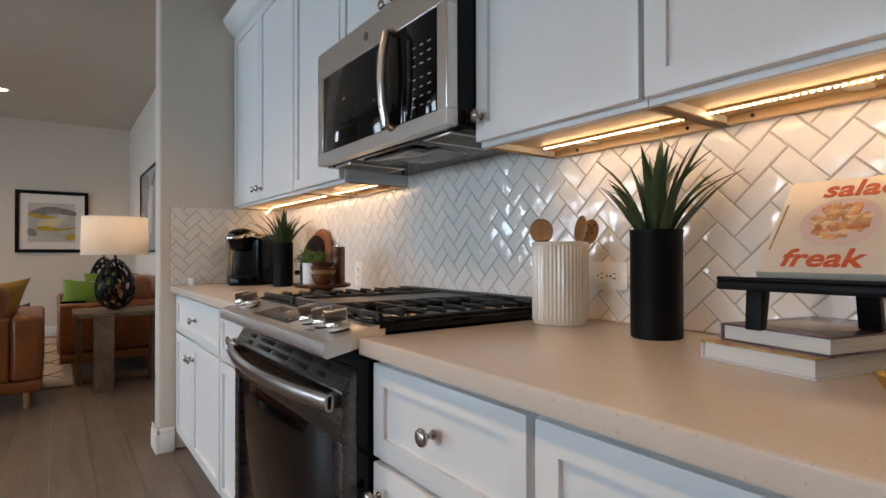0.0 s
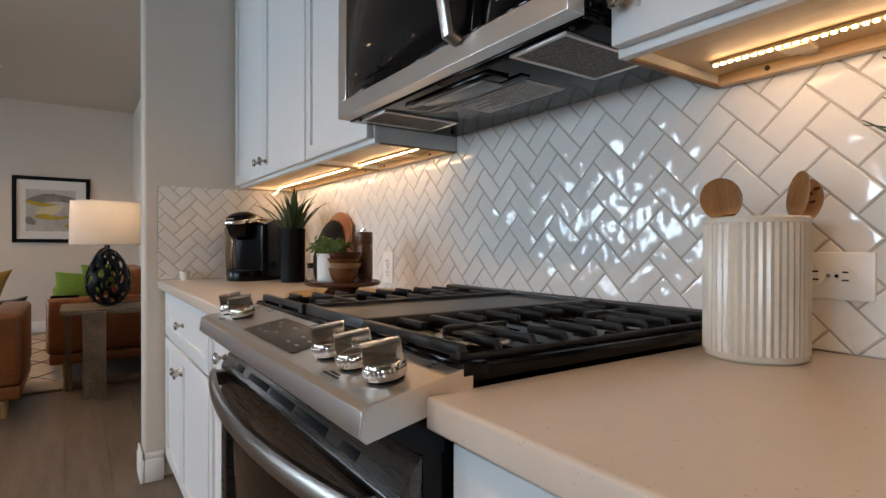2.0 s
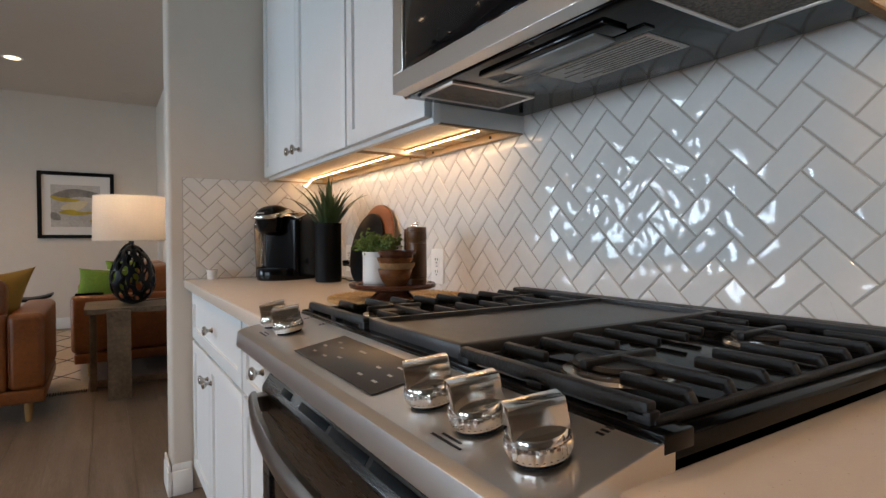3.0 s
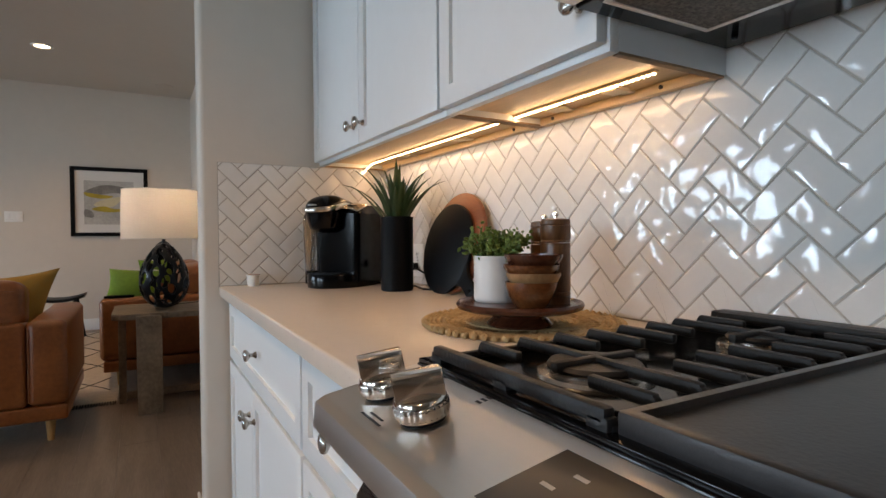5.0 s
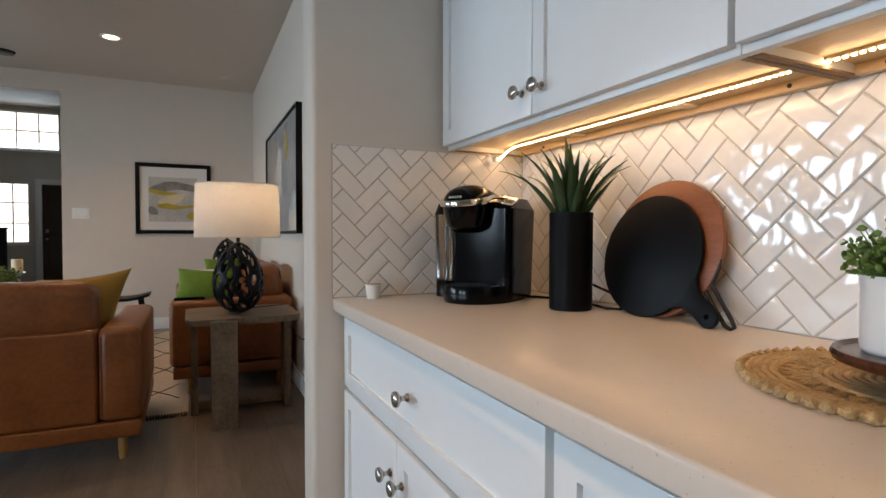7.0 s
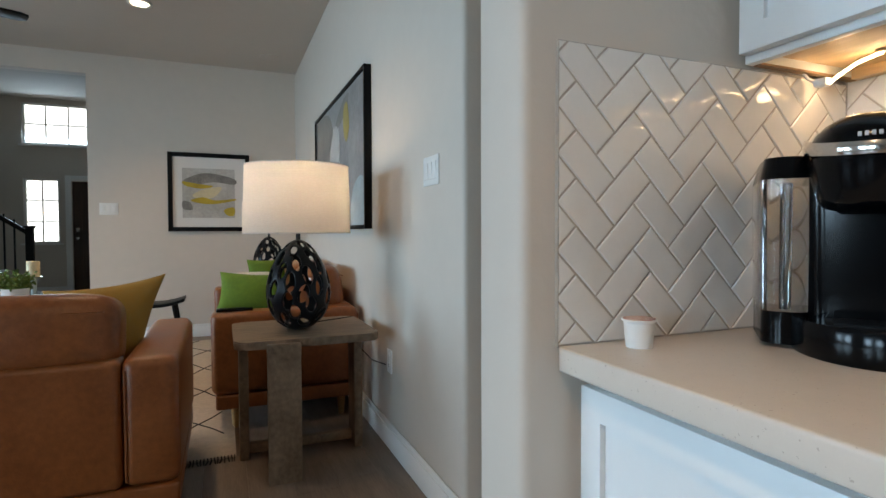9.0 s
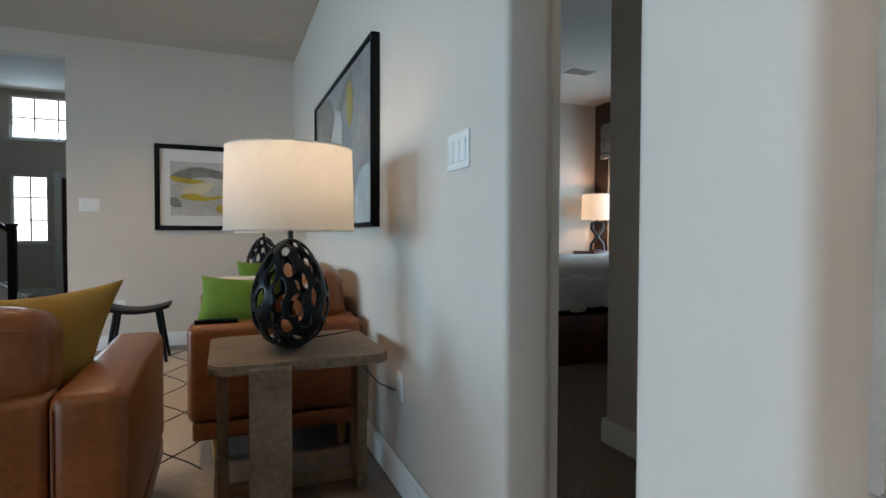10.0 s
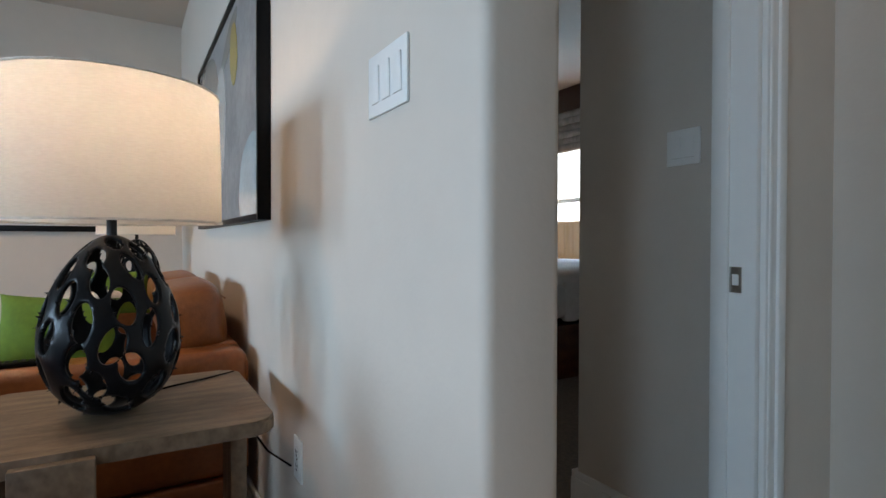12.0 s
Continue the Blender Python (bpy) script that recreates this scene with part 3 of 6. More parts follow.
for yy in (1.35, 1.94):
    bm = bmesh.new()
    for k in range(2):
        box(bm, -0.0012 + k * 0.006, 0.0012 + k * 0.006, -0.022 + 0.008 * k, 0.022 - 0.008 * k, 0.0002, 0.0006)
    moved(bm, on_panel(0.662, yy))
    part("legend", bm, M_IRON, rg)

bm = bmesh.new()
lathe(bm, [(0, 0.004), (0.0238, 0.004), (0.0242, 0.006)], 120)
lathe(bm, [(0.0242, 0.006), (0.0250, 0.0075), (0.0250, 0.0150), (0.0244, 0.0165)], 120, flute=0.022, flutes=30)
lathe(bm, [(0.0244, 0.0165), (0.0240, 0.0205), (0.0228, 0.0220), (0.0195, 0.0215), (0.0, 0.0205)], 120)
prism(bm, [(-0.0125, 0.020), (-0.0100, 0.040), (-0.0085, 0.044), (0.0085, 0.044), (0.0100, 0.040), (0.0125, 0.020)], "x", -0.0225, 0.0225, 0.0015)
KDIAL = mesh_of("dial", bm, M_CHROME, 40)
bm = bmesh.new()
lathe(bm, [(0, 0), (0.021, 0), (0.021, 0.0045), (0, 0.0045)], 32)
KSKIRT = mesh_of("skirt", bm, M_MATTEBLACK)
for yy, spin in ((1.276, 68), (1.352, 72), (1.430, 66), (1.902, 70), (1.986, 74)):
    k = new("burner_knob", KDIAL)
    k.parent, k.matrix_basis = rg, on_panel(0.697, yy) @ pose(0, 0, 0, 0, 0, spin - 90)
    k["label"] = "polished metal burner knob"
    s = new("skirt", KSKIRT)
    s.parent = k
    bm = bmesh.new()
    for q in range(3):
        box(bm, -0.002 + q * 0.006, 0.001 + q * 0.006, -0.004, 0.004, 0.0002, 0.0006)
    moved(bm, on_panel(0.748, yy - 0.012))
    part("burner_mark", bm, M_IRON, rg)

# oven door with its slotted top, window and bowed handle
bm = bmesh.new()
prism(bm, [(0.682, 0.695), (0.682, 0.800), (0.712, 0.846), (0.735, 0.846), (0.735, 0.695)], "y", RY0 + 0.006, RY1 - 0.006, 0.0015)
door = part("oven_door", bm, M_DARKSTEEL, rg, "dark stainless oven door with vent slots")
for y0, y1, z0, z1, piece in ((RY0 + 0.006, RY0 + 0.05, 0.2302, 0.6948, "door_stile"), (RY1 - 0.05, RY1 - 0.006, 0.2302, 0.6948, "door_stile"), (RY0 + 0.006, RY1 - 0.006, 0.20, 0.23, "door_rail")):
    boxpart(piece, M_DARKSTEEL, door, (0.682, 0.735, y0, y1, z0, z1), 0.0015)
boxpart("oven_window", M_BLACKGLASS, door, (0.6835, 0.72, RY0 + 0.0505, RY1 - 0.0505, 0.2305, 0.6945), 0.001)
turn = math.degrees(math.atan2(0.030, 0.046))
for k in range(5):
    for row in range(2):
        c = RY0 + 0.14 + k * 0.135
        half = 0.026 if k in (0, 4) else 0.061
        bm = bmesh.new()
        box(bm, -0.0012, 0.004, c - half, c + half, -0.0062, 0.0062, 0.0003)
        moved(bm, pose(0.6915 + row * 0.0115, 0, 0.8145 + row * 0.0176, 0, turn, 0))
        part("vent_slot", bm, M_MATTEBLACK, door)
bm = bmesh.new()
ys = np.linspace(RY0 + 0.025, RY1 - 0.025, 25)
bow = [0.660 - 0.042 * (1 - ((y - 1.632) / 0.39) ** 2) for y in ys]
rings = []
for y, x in zip(ys, bow):
    rings.append([bm.verts.new((x + dx, y, 0.779 + dz)) for dx, dz in ((-0.006, -0.010), (-0.007, 0.0), (-0.006, 0.010), (0.0, 0.018), (0.008, 0.018), (0.009, -0.018), (0.0, -0.018))])
for a, b in zip(rings, rings[1:]):
    for k in range(7):
        bm.faces.new((a[k], a[(k + 1) % 7], b[(k + 1) % 7], b[k]))
bm.faces.new(rings[0]), bm.faces.new(rings[-1])
for y in (RY0 + 0.04, RY1 - 0.04):
    box(bm, 0.655, 0.684, y - 0.015, y + 0.015, 0.764, 0.794, 0.003)
# brushed steel, its colour darkened to stand for the dim room it mirrors
part("door_handle", bm, mat("shade_darkened_handle_steel", (0.36, 0.335, 0.31), 0.30, 1.0, vary=0.03, scale=4, stretch=(30, 1, 30)), door, "bowed stainless handle")
boxpart("drawer_front", M_STEEL, rg, (0.686, 0.735, RY0 + 0.006, RY1 - 0.006, 0.06, 0.192), 0.003, "stainless warming drawer front")
boxpart("plinth", M_MATTEBLACK, rg, (0.74, 1.33, RY0 + 0.02, RY1 - 0.02, 0.0, 0.09))
boxpart("rear_trim", M_IRON, rg, (1.308, 1.346, RY0, RY1, 0.936, 0.957), 0.004)


def bar(bm, p, q, w=0.010, h=0.013, top=0.957):
    """A grate bar in the plane, from p to q."""
    d = Vector((q[0] - p[0], q[1] - p[1], 0))
    L = d.length
    vs = box(bm, -0.002, L + 0.002, -w / 2, w / 2, top - h, top, 0.0032)
    moved(bm, Matrix.Translation((p[0], p[1], 0)) @ Matrix.Rotation(math.atan2(d.y, d.x), 4, "Z"), vs)


def grate(y0, y1, x0=0.778, x1=1.305):
    bm = bmesh.new()
    yc = (y0 + y1) / 2
    for x in (x0, x1):
        bar(bm, (x, y0 + 0.006), (x, y1 - 0.006), 0.013, 0.014)
        for y in (y0 + 0.012, yc, y1 - 0.012):
            box(bm, x - 0.0065, x + 0.0065, y - 0.011, y + 0.011, 0.936, 0.950, 0.002)
    for y in (y0 + 0.004, y1 - 0.004):
        bar(bm, (x0, y), (x1, y), 0.009, 0.009, 0.945)
    n = 9
    for k in range(1, n):
        x = x0 + (x1 - x0) * k / n
        burner = k in (2, 7)
        reach = (y1 - y0) / 2 if burner else ((y1 - y0) * (0.30 if k in (1, 3, 6, 8) else 0.36))
        for y, s in ((y0, 1), (y1, -1)):
            bar(bm, (x, y + s * 0.012), (x, y + s * reach))
            vs = box(bm, x - 0.005, x + 0.005, -0.005, 0.005, 0.940, 0.9545, 0.003)
            for v in vs:
                v.co.y += y + s * (0.010 + (v.co.z - 0.945) * 0.45)
        if burner:
            bar(bm, (x - 0.055, yc), (x + 0.055, yc), 0.011, 0.012)
    return part("grate", bm, M_IRON, rg, "black cast iron grate")


for y0, y1 in ((1.236, 1.497), (1.757, 2.028)):
    grate(y0, y1)
    for x, r in ((0.895, 0.050), (1.188, 0.038)):
        yc = (y0 + y1) / 2
        bm = bmesh.new()
        lathe(bm, [(0, 0.936), (r + 0.012, 0.936), (r + 0.010, 0.940), (r, 0.941), (r, 0.9445), (0, 0.9445)], 36, (x, yc))
        ring = part("burner", bm, M_NICKEL, rg, "metal burner ring")
        bm = bmesh.new()
        lathe(bm, [(0, 0.9445), (r - 0.002, 0.9445), (r, 0.947), (r - 0.003, 0.951), (0, 0.9515)], 36, (x, yc))
        part("cap", bm, M_IRON, ring, "matte black burner cap")
bm = bmesh.new()
sunk(bm, (0.778, 1.306, 1.499, 1.755, 0.937, 0.957), Vector((0, 0, 1)), 0.012, 0.007, 0.003)
part("griddle", bm, mat("seasoned_griddle_iron", (0.026, 0.0265, 0.029), 0.36, vary=0.15, scale=8, bump=0.15, bump_scale=200, spec=0.5), rg, "flat cast iron centre griddle")


# ---- things on the counters ----
M_CERAMIC = mat("ivory_ceramic", (0.70, 0.64, 0.54), 0.22, vary=0.06, scale=12)
M_WHITECER = mat("white_ceramic", (0.76, 0.75, 0.73), 0.30, vary=0.03)
M_WOODL = mat("olive_wood", (0.26, 0.125, 0.05), 0.5, color2=(0.42, 0.23, 0.10), scale=10, stretch=(6, 6, 0.7))
M_WOODM = mat("acacia_wood", (0.085, 0.024, 0.008), 0.24, color2=(0.21, 0.072, 0.022), scale=7, stretch=(1.2, 5, 3))
M_WOODD = mat("dark_walnut", (0.045, 0.012, 0.006), 0.22, color2=(0.11, 0.032, 0.014), scale=6, stretch=(1, 6, 2))
M_MILL = mat("turned_mill_wood", (0.085, 0.034, 0.013), 0.33, color2=(0.18, 0.080, 0.032), scale=9, stretch=(5, 5, 0.8))
M_TERRA = mat("reddish_board_wood", (0.19, 0.055, 0.022), 0.45, color2=(0.28, 0.095, 0.04), scale=6, stretch=(1, 1, 5))
M_LEAF = mat("agave_leaf", (0.012, 0.034, 0.011), 0.42, color2=(0.035, 0.075, 0.026), scale=9, stretch=(2, 2, 0.5), bump=0.2)
M_LEAFRIB = mat("pale_leaf_edge", (0.22, 0.27, 0.10), 0.5, vary=0.2)
M_SPRIG = mat("sprig_green", (0.055, 0.12, 0.018), 0.5, color2=(0.16, 0.24, 0.045), scale=30)
M_JUTE = mat("natural_jute", (0.40, 0.25, 0.11), 0.9, color2=(0.62, 0.43, 0.22), scale=40, bump=1.5, bump_scale=220)
M_BRASS = mat("brass", (0.60, 0.40, 0.12), 0.25, 1.0, vary=0.05)
M_SOIL = mat("dark_soil", (0.03, 0.022, 0.015), 0.95, vary=0.4, scale=60, bump=1.0)


def leaf_mesh(length, width, bend, seed):
    """A pointed fleshy blade that grows up along z and bows towards +x, folded along its middle, with small teeth."""
    rnd = random.Random(seed)
    bm = bmesh.new()
    n, rows = 16, []
    for k in range(n + 1):
        s = k / n
        w = width * (0.62 + 0.95 * s - 1.57 * s ** 2.2) if s < 1 else 0.0004
        w = max(w, 0.0006) * (1 + (0.10 if k % 2 else -0.05))
        a = bend * s ** 1.6
        x, z = length * s * math.sin(a * 0.62), length * s * math.cos(a * 0.62)
        fold = 0.32 * w
        rows.append([bm.verts.new((x - fold * math.cos(a), -w, z + fold * math.sin(a))), bm.verts.new((x, 0, z)), bm.verts.new((x - fold * math.cos(a), w, z + fold * math.sin(a))), bm.verts.new((x + 0.0035 * (1 - s) + 0.0006, 0, z - 0.001))])
    for a, b in zip(rows, rows[1:]):
        for i, j in ((0, 1), (1, 2), (2, 3), (3, 0)):
            bm.faces.new((a[i], a[j], b[j], b[i]))
    bm.faces.new(rows[0]), bm.faces.new(rows[-1])
    me = mesh_of("leaf", bm, [M_LEAF, M_LEAFRIB], 60)
    return me


LEAVES = [leaf_mesh(0.228, 0.0150, 0.22, 1), leaf_mesh(0.210, 0.0135, 0.42, 2), leaf_mesh(0.22, 0.0105, 0.6, 3), leaf_mesh(0.18, 0.0150, 0.15, 4)]


def agave(x, y, base, scale, seed, label, spin=0.0):
    t = thing("agave_plant", label, "plant", "spiky plants in black vases", (x, y, base), spin)
    bm = bmesh.new()
    lathe(bm, [(0.0, 0.0), (0.042, 0.0), (0.043, 0.006), (0.0, 0.010)], 24)
    moved(bm, Matrix.Diagonal((scale, scale, 1, 1)))
    part("soil", bm, M_SOIL, t)
    rnd = random.Random(seed)
    n = 34
    for k in range(n):
        ob = new("leaf", LEAVES[(k * 7 + k // 4) % 4])
        ring = k / n
        a = k * 137.5 + rnd.uniform(-12, 12)
        tilt = 3 + 33 * ring ** 1.2 + rnd.uniform(-4, 4)
        r = 0.004 + 0.020 * ring
        q = scale * rnd.uniform(0.86, 1.1) * (1.0 - 0.08 * ring)
        ob.parent = t
        ob.matrix_basis = pose(r * math.cos(radians(a)), r * math.sin(radians(a)), 0.004, 0, 0, a) @ pose(0, 0, 0, 0, tilt, rnd.uniform(-25, 25)) @ Matrix.Scale(q, 4)
    return t


def vase(x, y, r, h, label):
    bm = bmesh.new()
    lathe(bm, [(0, 0.001), (r - 0.004, 0.0), (r - 0.0008, 0.002), (r, 0.006), (r, h - 0.010), (r + 0.0008, h - 0.008), (r + 0.0008, h - 0.001), (r, h), (r - 0.003, h), (r - 0.0035, h - 0.003), (r - 0.0035, h - 0.035), (0, h - 0.036)], 56)
    ob = part("vase", bm, M_MATTEBLACK)
    ob.location = (x, y, TOP)
    return tagged(ob, label, "vase", "black cylinder vases")


vase(1.214, 0.886, 0.0515, 0.222, "tall matte black cylinder vase beside the crock")
agave(1.214, 0.886, TOP + 0.185, 0.99, 11, "dark green spiky artificial agave in a black vase", 20)
vase(1.190, 3.066, 0.0515, 0.234, "tall matte black cylinder vase beside the coffee maker")
agave(1.190, 3.066, TOP + 0.197, 0.95, 23, "dark green spiky artificial agave near the corner", 75)

# ribbed utensil crock with wooden spoons
crock = thing("utensil_crock", "ivory ribbed ceramic crock holding wooden spoons", "crock", at=(1.221, 1.153, TOP))
bm = bmesh.new()
R = 0.0675
lathe(bm, [(0, 0.0005), (R - 0.006, 0.0), (R - 0.001, 0.004), (R, 0.012)], 176)
lathe(bm, [(R, 0.012), (R, 0.188), (R - 0.001, 0.193)], 176, flute=0.016, flutes=44)
part("pot", bm, M_CERAMIC, crock)
bm = bmesh.new()
lathe(bm, [(R + 0.0005, 0.1925), (R + 0.001, 0.199), (R - 0.0015, 0.2015), (R - 0.005, 0.200), (R - 0.006, 0.19), (R - 0.006, 0.02), (0, 0.016)], 176)
part("rim", bm, M_CERAMIC, crock, "smooth glazed rim")


def spoon(x, y, z, lean, spin, head, label):
    t = thing("wooden_spoon", label, "spoon", "wooden utensils in the crock", (x, y, z))
    bm = bmesh.new()
    tube(bm, [(0, 0, 0), (0, 0, 0.12), (0, 0, 0.185)], [0.0055, 0.006, 0.0065], 10)
    w, L, d = head
    bmesh.ops.create_uvsphere(bm, u_segments=20, v_segments=14, radius=1.0, matrix=Matrix.Translation((0, 0, 0.185 + L * 0.82)) @ Matrix.Diagonal((w, d, L, 1)))
    for v in bm.verts:
        if v.co.z > 0.19 and v.co.y < 0:
            v.co.y *= -0.25
    part("spoon", bm, M_WOODL, t, smooth=60)
    t.rotation_euler = (radians(lean[0]), radians(lean[1]), radians(spin))
    return t


spoon(1.216, 1.160, TOP + 0.022, (0, -10), -48, (0.029, 0.031, 0.012), "dark olive wood spoon leaning in the crock")
spoon(1.230, 1.140, TOP + 0.022, (4, 9), -48, (0.014, 0.034, 0.006), "flat wooden spatula leaning in the crock")
sp = spoon(1.236, 1.138, TOP + 0.022, (-4, 14), -48, (0.021, 0.032, 0.006), "slotted wooden spoon with small holes")
bm = bmesh.new()
for u, v in ((-0.007, 0.205), (0.006, 0.21), (0.0, 0.22), (-0.008, 0.226), (0.007, 0.23)):
    lathe(bm, [(0, -0.008), (0.0022, -0.008), (0.0022, 0.008), (0, 0.008)], 8)
    moved(bm, pose(u, 0, v, 90, 0, 0), bm.verts[-18:])
part("hole", bm, M_WOODD, sp)


# outlets and switches: a plate on a wall
def plate(name, label, m, w, h, rockers=0, sockets=0, vertical=True, category="outlet"):
    t = thing(name, label, category)
    t.matrix_basis = m
    bm = bmesh.new()
    box(bm, -w / 2, w / 2, -0.006, 0.0, -h / 2, h / 2, 0.002)
    part("plate", bm, M_WHITEPLASTIC, t)
    for k in range(rockers):
        c = (k - (rockers - 1) / 2) * 0.046
        bm = bmesh.new()
        box(bm, c - 0.0165, c + 0.0165, -0.0085, -0.005, -0.033, 0.033, 0.001)
        moved(bm, pose(0, 0, 0, 2, 0, 0))
        part("rocker", bm, M_WHITEPLASTIC, t)
        bm = bmesh.new()
        box(bm, c - 0.0172, c + 0.0172, -0.0066, -0.0055, -0.0345, -0.0335)
        part("gap", bm, M_GROUT, t)
    for k in range(sockets):
        c = (k - (sockets - 1) / 2) * 0.039
        cx, cz = (0, c) if vertical else (c, 0)
        bm = bmesh.new()
        lathe(bm, [(0, 0), (0.0165, 0), (0.0160, 0.002), (0, 0.0022)], 28)
        moved(bm, pose(cx, -0.0058, cz, 90, 0, 0))
        s = part("socket", bm, M_WHITEPLASTIC, t)
        bm = bmesh.new()
        for sx, sz, w2, h2 in ((-0.006, 0.003, 0.0012, 0.0045), (0.006, 0.003, 0.0012, 0.0038), (0.0, -0.008, 0.0024, 0.0024)):
            q = (sx, sz) if vertical else (sz, sx)
            a, b = (w2, h2) if vertical else (h2, w2)
            box(bm, cx + q[0] - a, cx + q[0] + a, -0.0085, -0.0078, cz + q[1] - b, cz + q[1] + b)
        part("slots", bm, M_BLACKPLASTIC, s)
    if sockets > 1:
        bm = bmesh.new()
        lathe(bm, [(0, 0), (0.003, 0), (0.0025, 0.0015), (0, 0.0018)], 12)
        moved(bm, pose(0, -0.006, 0, 90, 0, 0))
        part("screw", bm, M_NICKEL, t)
    return t


TO_WEST = lambda x, y, z: pose(x, y, z, 0, 0, -90)
plate("outlet", "white double outlet in a sideways plate on the tiles", TO_WEST(TILE_X, 1.106, 1.030), 0.116, 0.071, sockets=2, vertical=False)
ol = plate("outlet", "white outlet with a black plug behind the vase", TO_WEST(TILE_X, 3.225, 1.0), 0.072, 0.116, sockets=2)
plate("outlet", "white outlet on the tiles behind the wooden stand", TO_WEST(TILE_X, 2.49, 0.995), 0.072, 0.112, sockets=2)
boxpart("plug", M_BLACKPLASTIC, ol, (-0.012, 0.012, -0.035, -0.008, -0.034, -0.008), 0.005, "black plug")

# books, stand and cookbook
M_PAGES = mat("book_pages", (0.66, 0.64, 0.60), 0.8, vary=0.08, scale=5, stretch=(1, 1, 120))
M_COVERD = mat("dark_cover", (0.05, 0.035, 0.05), 0.25, color2=(0.16, 0.08, 0.09), scale=9)
M_COVERL = mat("pale_cover", (0.62, 0.62, 0.64), 0.3, vary=0.05)
M_COVERMIX = mat("food_photo_cover", (0.35, 0.10, 0.06), 0.3, color2=(0.55, 0.45, 0.15), scale=40)


def book(label, at, turn, L, W, T, cover, spine):
    t = thing("book", label, "book", "stacked cookbooks", at, turn)
    boxpart("pages", M_PAGES, t, (0.004, W - 0.004, 0.004, L - 0.004, 0.003, T - 0.003), 0.001)
    bm = bmesh.new()
    box(bm, 0, W, 0, L, 0, 0.003, 0.001)
    part("back_cover", bm, spine, t)
    bm = bmesh.new()
    box(bm, 0, W, 0, L, T - 0.003, T, 0.001)
    part("front_cover", bm, cover, t)
    bm = bmesh.new()
    box(bm, 0, W, L - 0.0035, L, 0.003, T - 0.003, 0.0005)
    part("spine", bm, spine, t)
    return t


book("thick pale cookbook lying flat at the bottom of the stack", (1.042, 0.538, TOP), -11, 0.183, 0.245, 0.030, M_COVERMIX, M_COVERL)
b2 = book("dark-covered cookbook lying flat on another book", (1.065, 0.528, TOP + 0.030), -13, 0.175, 0.235, 0.028, M_COVERD, M_COVERD)
bm = bmesh.new()
lathe(bm, [(0, 0.0281), (0.062, 0.0281), (0.060, 0.0288), (0, 0.0288)], 40, (0.105, 0.09))
part("cover_photo", bm, mat("plate_photo", (0.30, 0.26, 0.12), 0.3, color2=(0.42, 0.30, 0.34), scale=30), b2)
SZ = TOP + 0.058
stand = thing("cookbook_stand", "black wooden cookbook easel standing on books", "stand", at=(1.08, 0.52, SZ))
boxpart("ledge", M_MATTEBLACK, stand, (-0.045, 0.012, -0.150, 0.150, 0.060, 0.074), 0.003)
boxpart("lip", M_MATTEBLACK, stand, (-0.045, -0.033, -0.150, 0.150, 0.074, 0.080), 0.002)
for yy in (-0.105, 0.105):
    bm = bmesh.new()
    prism(bm, [(-0.022, 0.060), (0.006, 0.060), (-0.008, 0.0), (-0.026, 0.0)], "y", yy - 0.012, yy + 0.012, 0.002)
    part("front_leg", bm, M_MATTEBLACK, stand)
bm = bmesh.new()
vs = box(bm, 0.0, 0.012, -0.110, 0.110, 0.0, 0.20, 0.002)
moved(bm, pose(-0.004, 0, 0.073, 0, 44, 0))
part("backboard", bm, M_MATTEBLACK, stand)
bm = bmesh.new()
prism(bm, [(0.075, 0.145), (0.09, 0.145), (0.125, 0.0), (0.108, 0.0)], "y", -0.015, 0.015, 0.002)
part("rear_leg", bm, M_MATTEBLACK, stand)
cb = thing("cookbook", "cream cookbook with orange title and salad photo on a stand", "book", at=(1.067, 0.540, SZ + 0.0755))
CB = pose(0, 0, 0, 0, 44, 0)


def on_cover(bm):
    return moved(bm, CB)


M_CREAM = mat("cream_cover", (0.72, 0.62, 0.50), 0.35, vary=0.03)
M_ORANGE = mat("orange_print", (0.62, 0.10, 0.035), 0.4, vary=0.03)
bm = bmesh.new()
box(bm, -0.0185, -0.0005, -0.082, 0.082, 0.0, 0.196, 0.001)
part("cover", on_cover(bm), M_CREAM, cb)
bm = bmesh.new()
box(bm, -0.0165, -0.0025, -0.083, -0.081, 0.003, 0.193)
part("pages", on_cover(bm), M_PAGES, cb)


def lettering(text, size, place, material, parent, name="title", shear=0.0):
    c = bpy.data.curves.new(name, "FONT")
    c.body, c.size, c.extrude, c.shear, c.resolution_u = text, size, 0.0003, shear, 3
    c.align_x, c.offset = "CENTER", 0.0012 * size / 0.05
    tmp = new(name, c)
    dg = bpy.context.evaluated_depsgraph_get()
    me = bpy.data.meshes.new_from_object(tmp.evaluated_get(dg))
    bpy.data.objects.remove(tmp)
    me.transform(place)
    me.materials.clear()
    me.materials.append(material)
    ob = new(name, me)
    ob.parent = parent
    return ob


FACE = CB @ Matrix(((0, 0, -1, -0.0188), (-1, 0, 0, 0), (0, 1, 0, 0), (0, 0, 0, 1)))
lettering("salad", 0.048, FACE @ Matrix.Translation((0.016, 0.156, 0)), M_ORANGE, cb, shear=0.12)
lettering("freak", 0.048, FACE @ Matrix.Translation((-0.004, 0.012, 0)), M_ORANGE, cb, shear=0.12)
bm = bmesh.new()
lathe(bm, [(0, 0), (0.048, 0), (0.050, 0.0004), (0.043, 0.0006), (0, 0.0006)], 48)
moved(bm, FACE @ Matrix.Translation((0.004, 0.100, 0)))
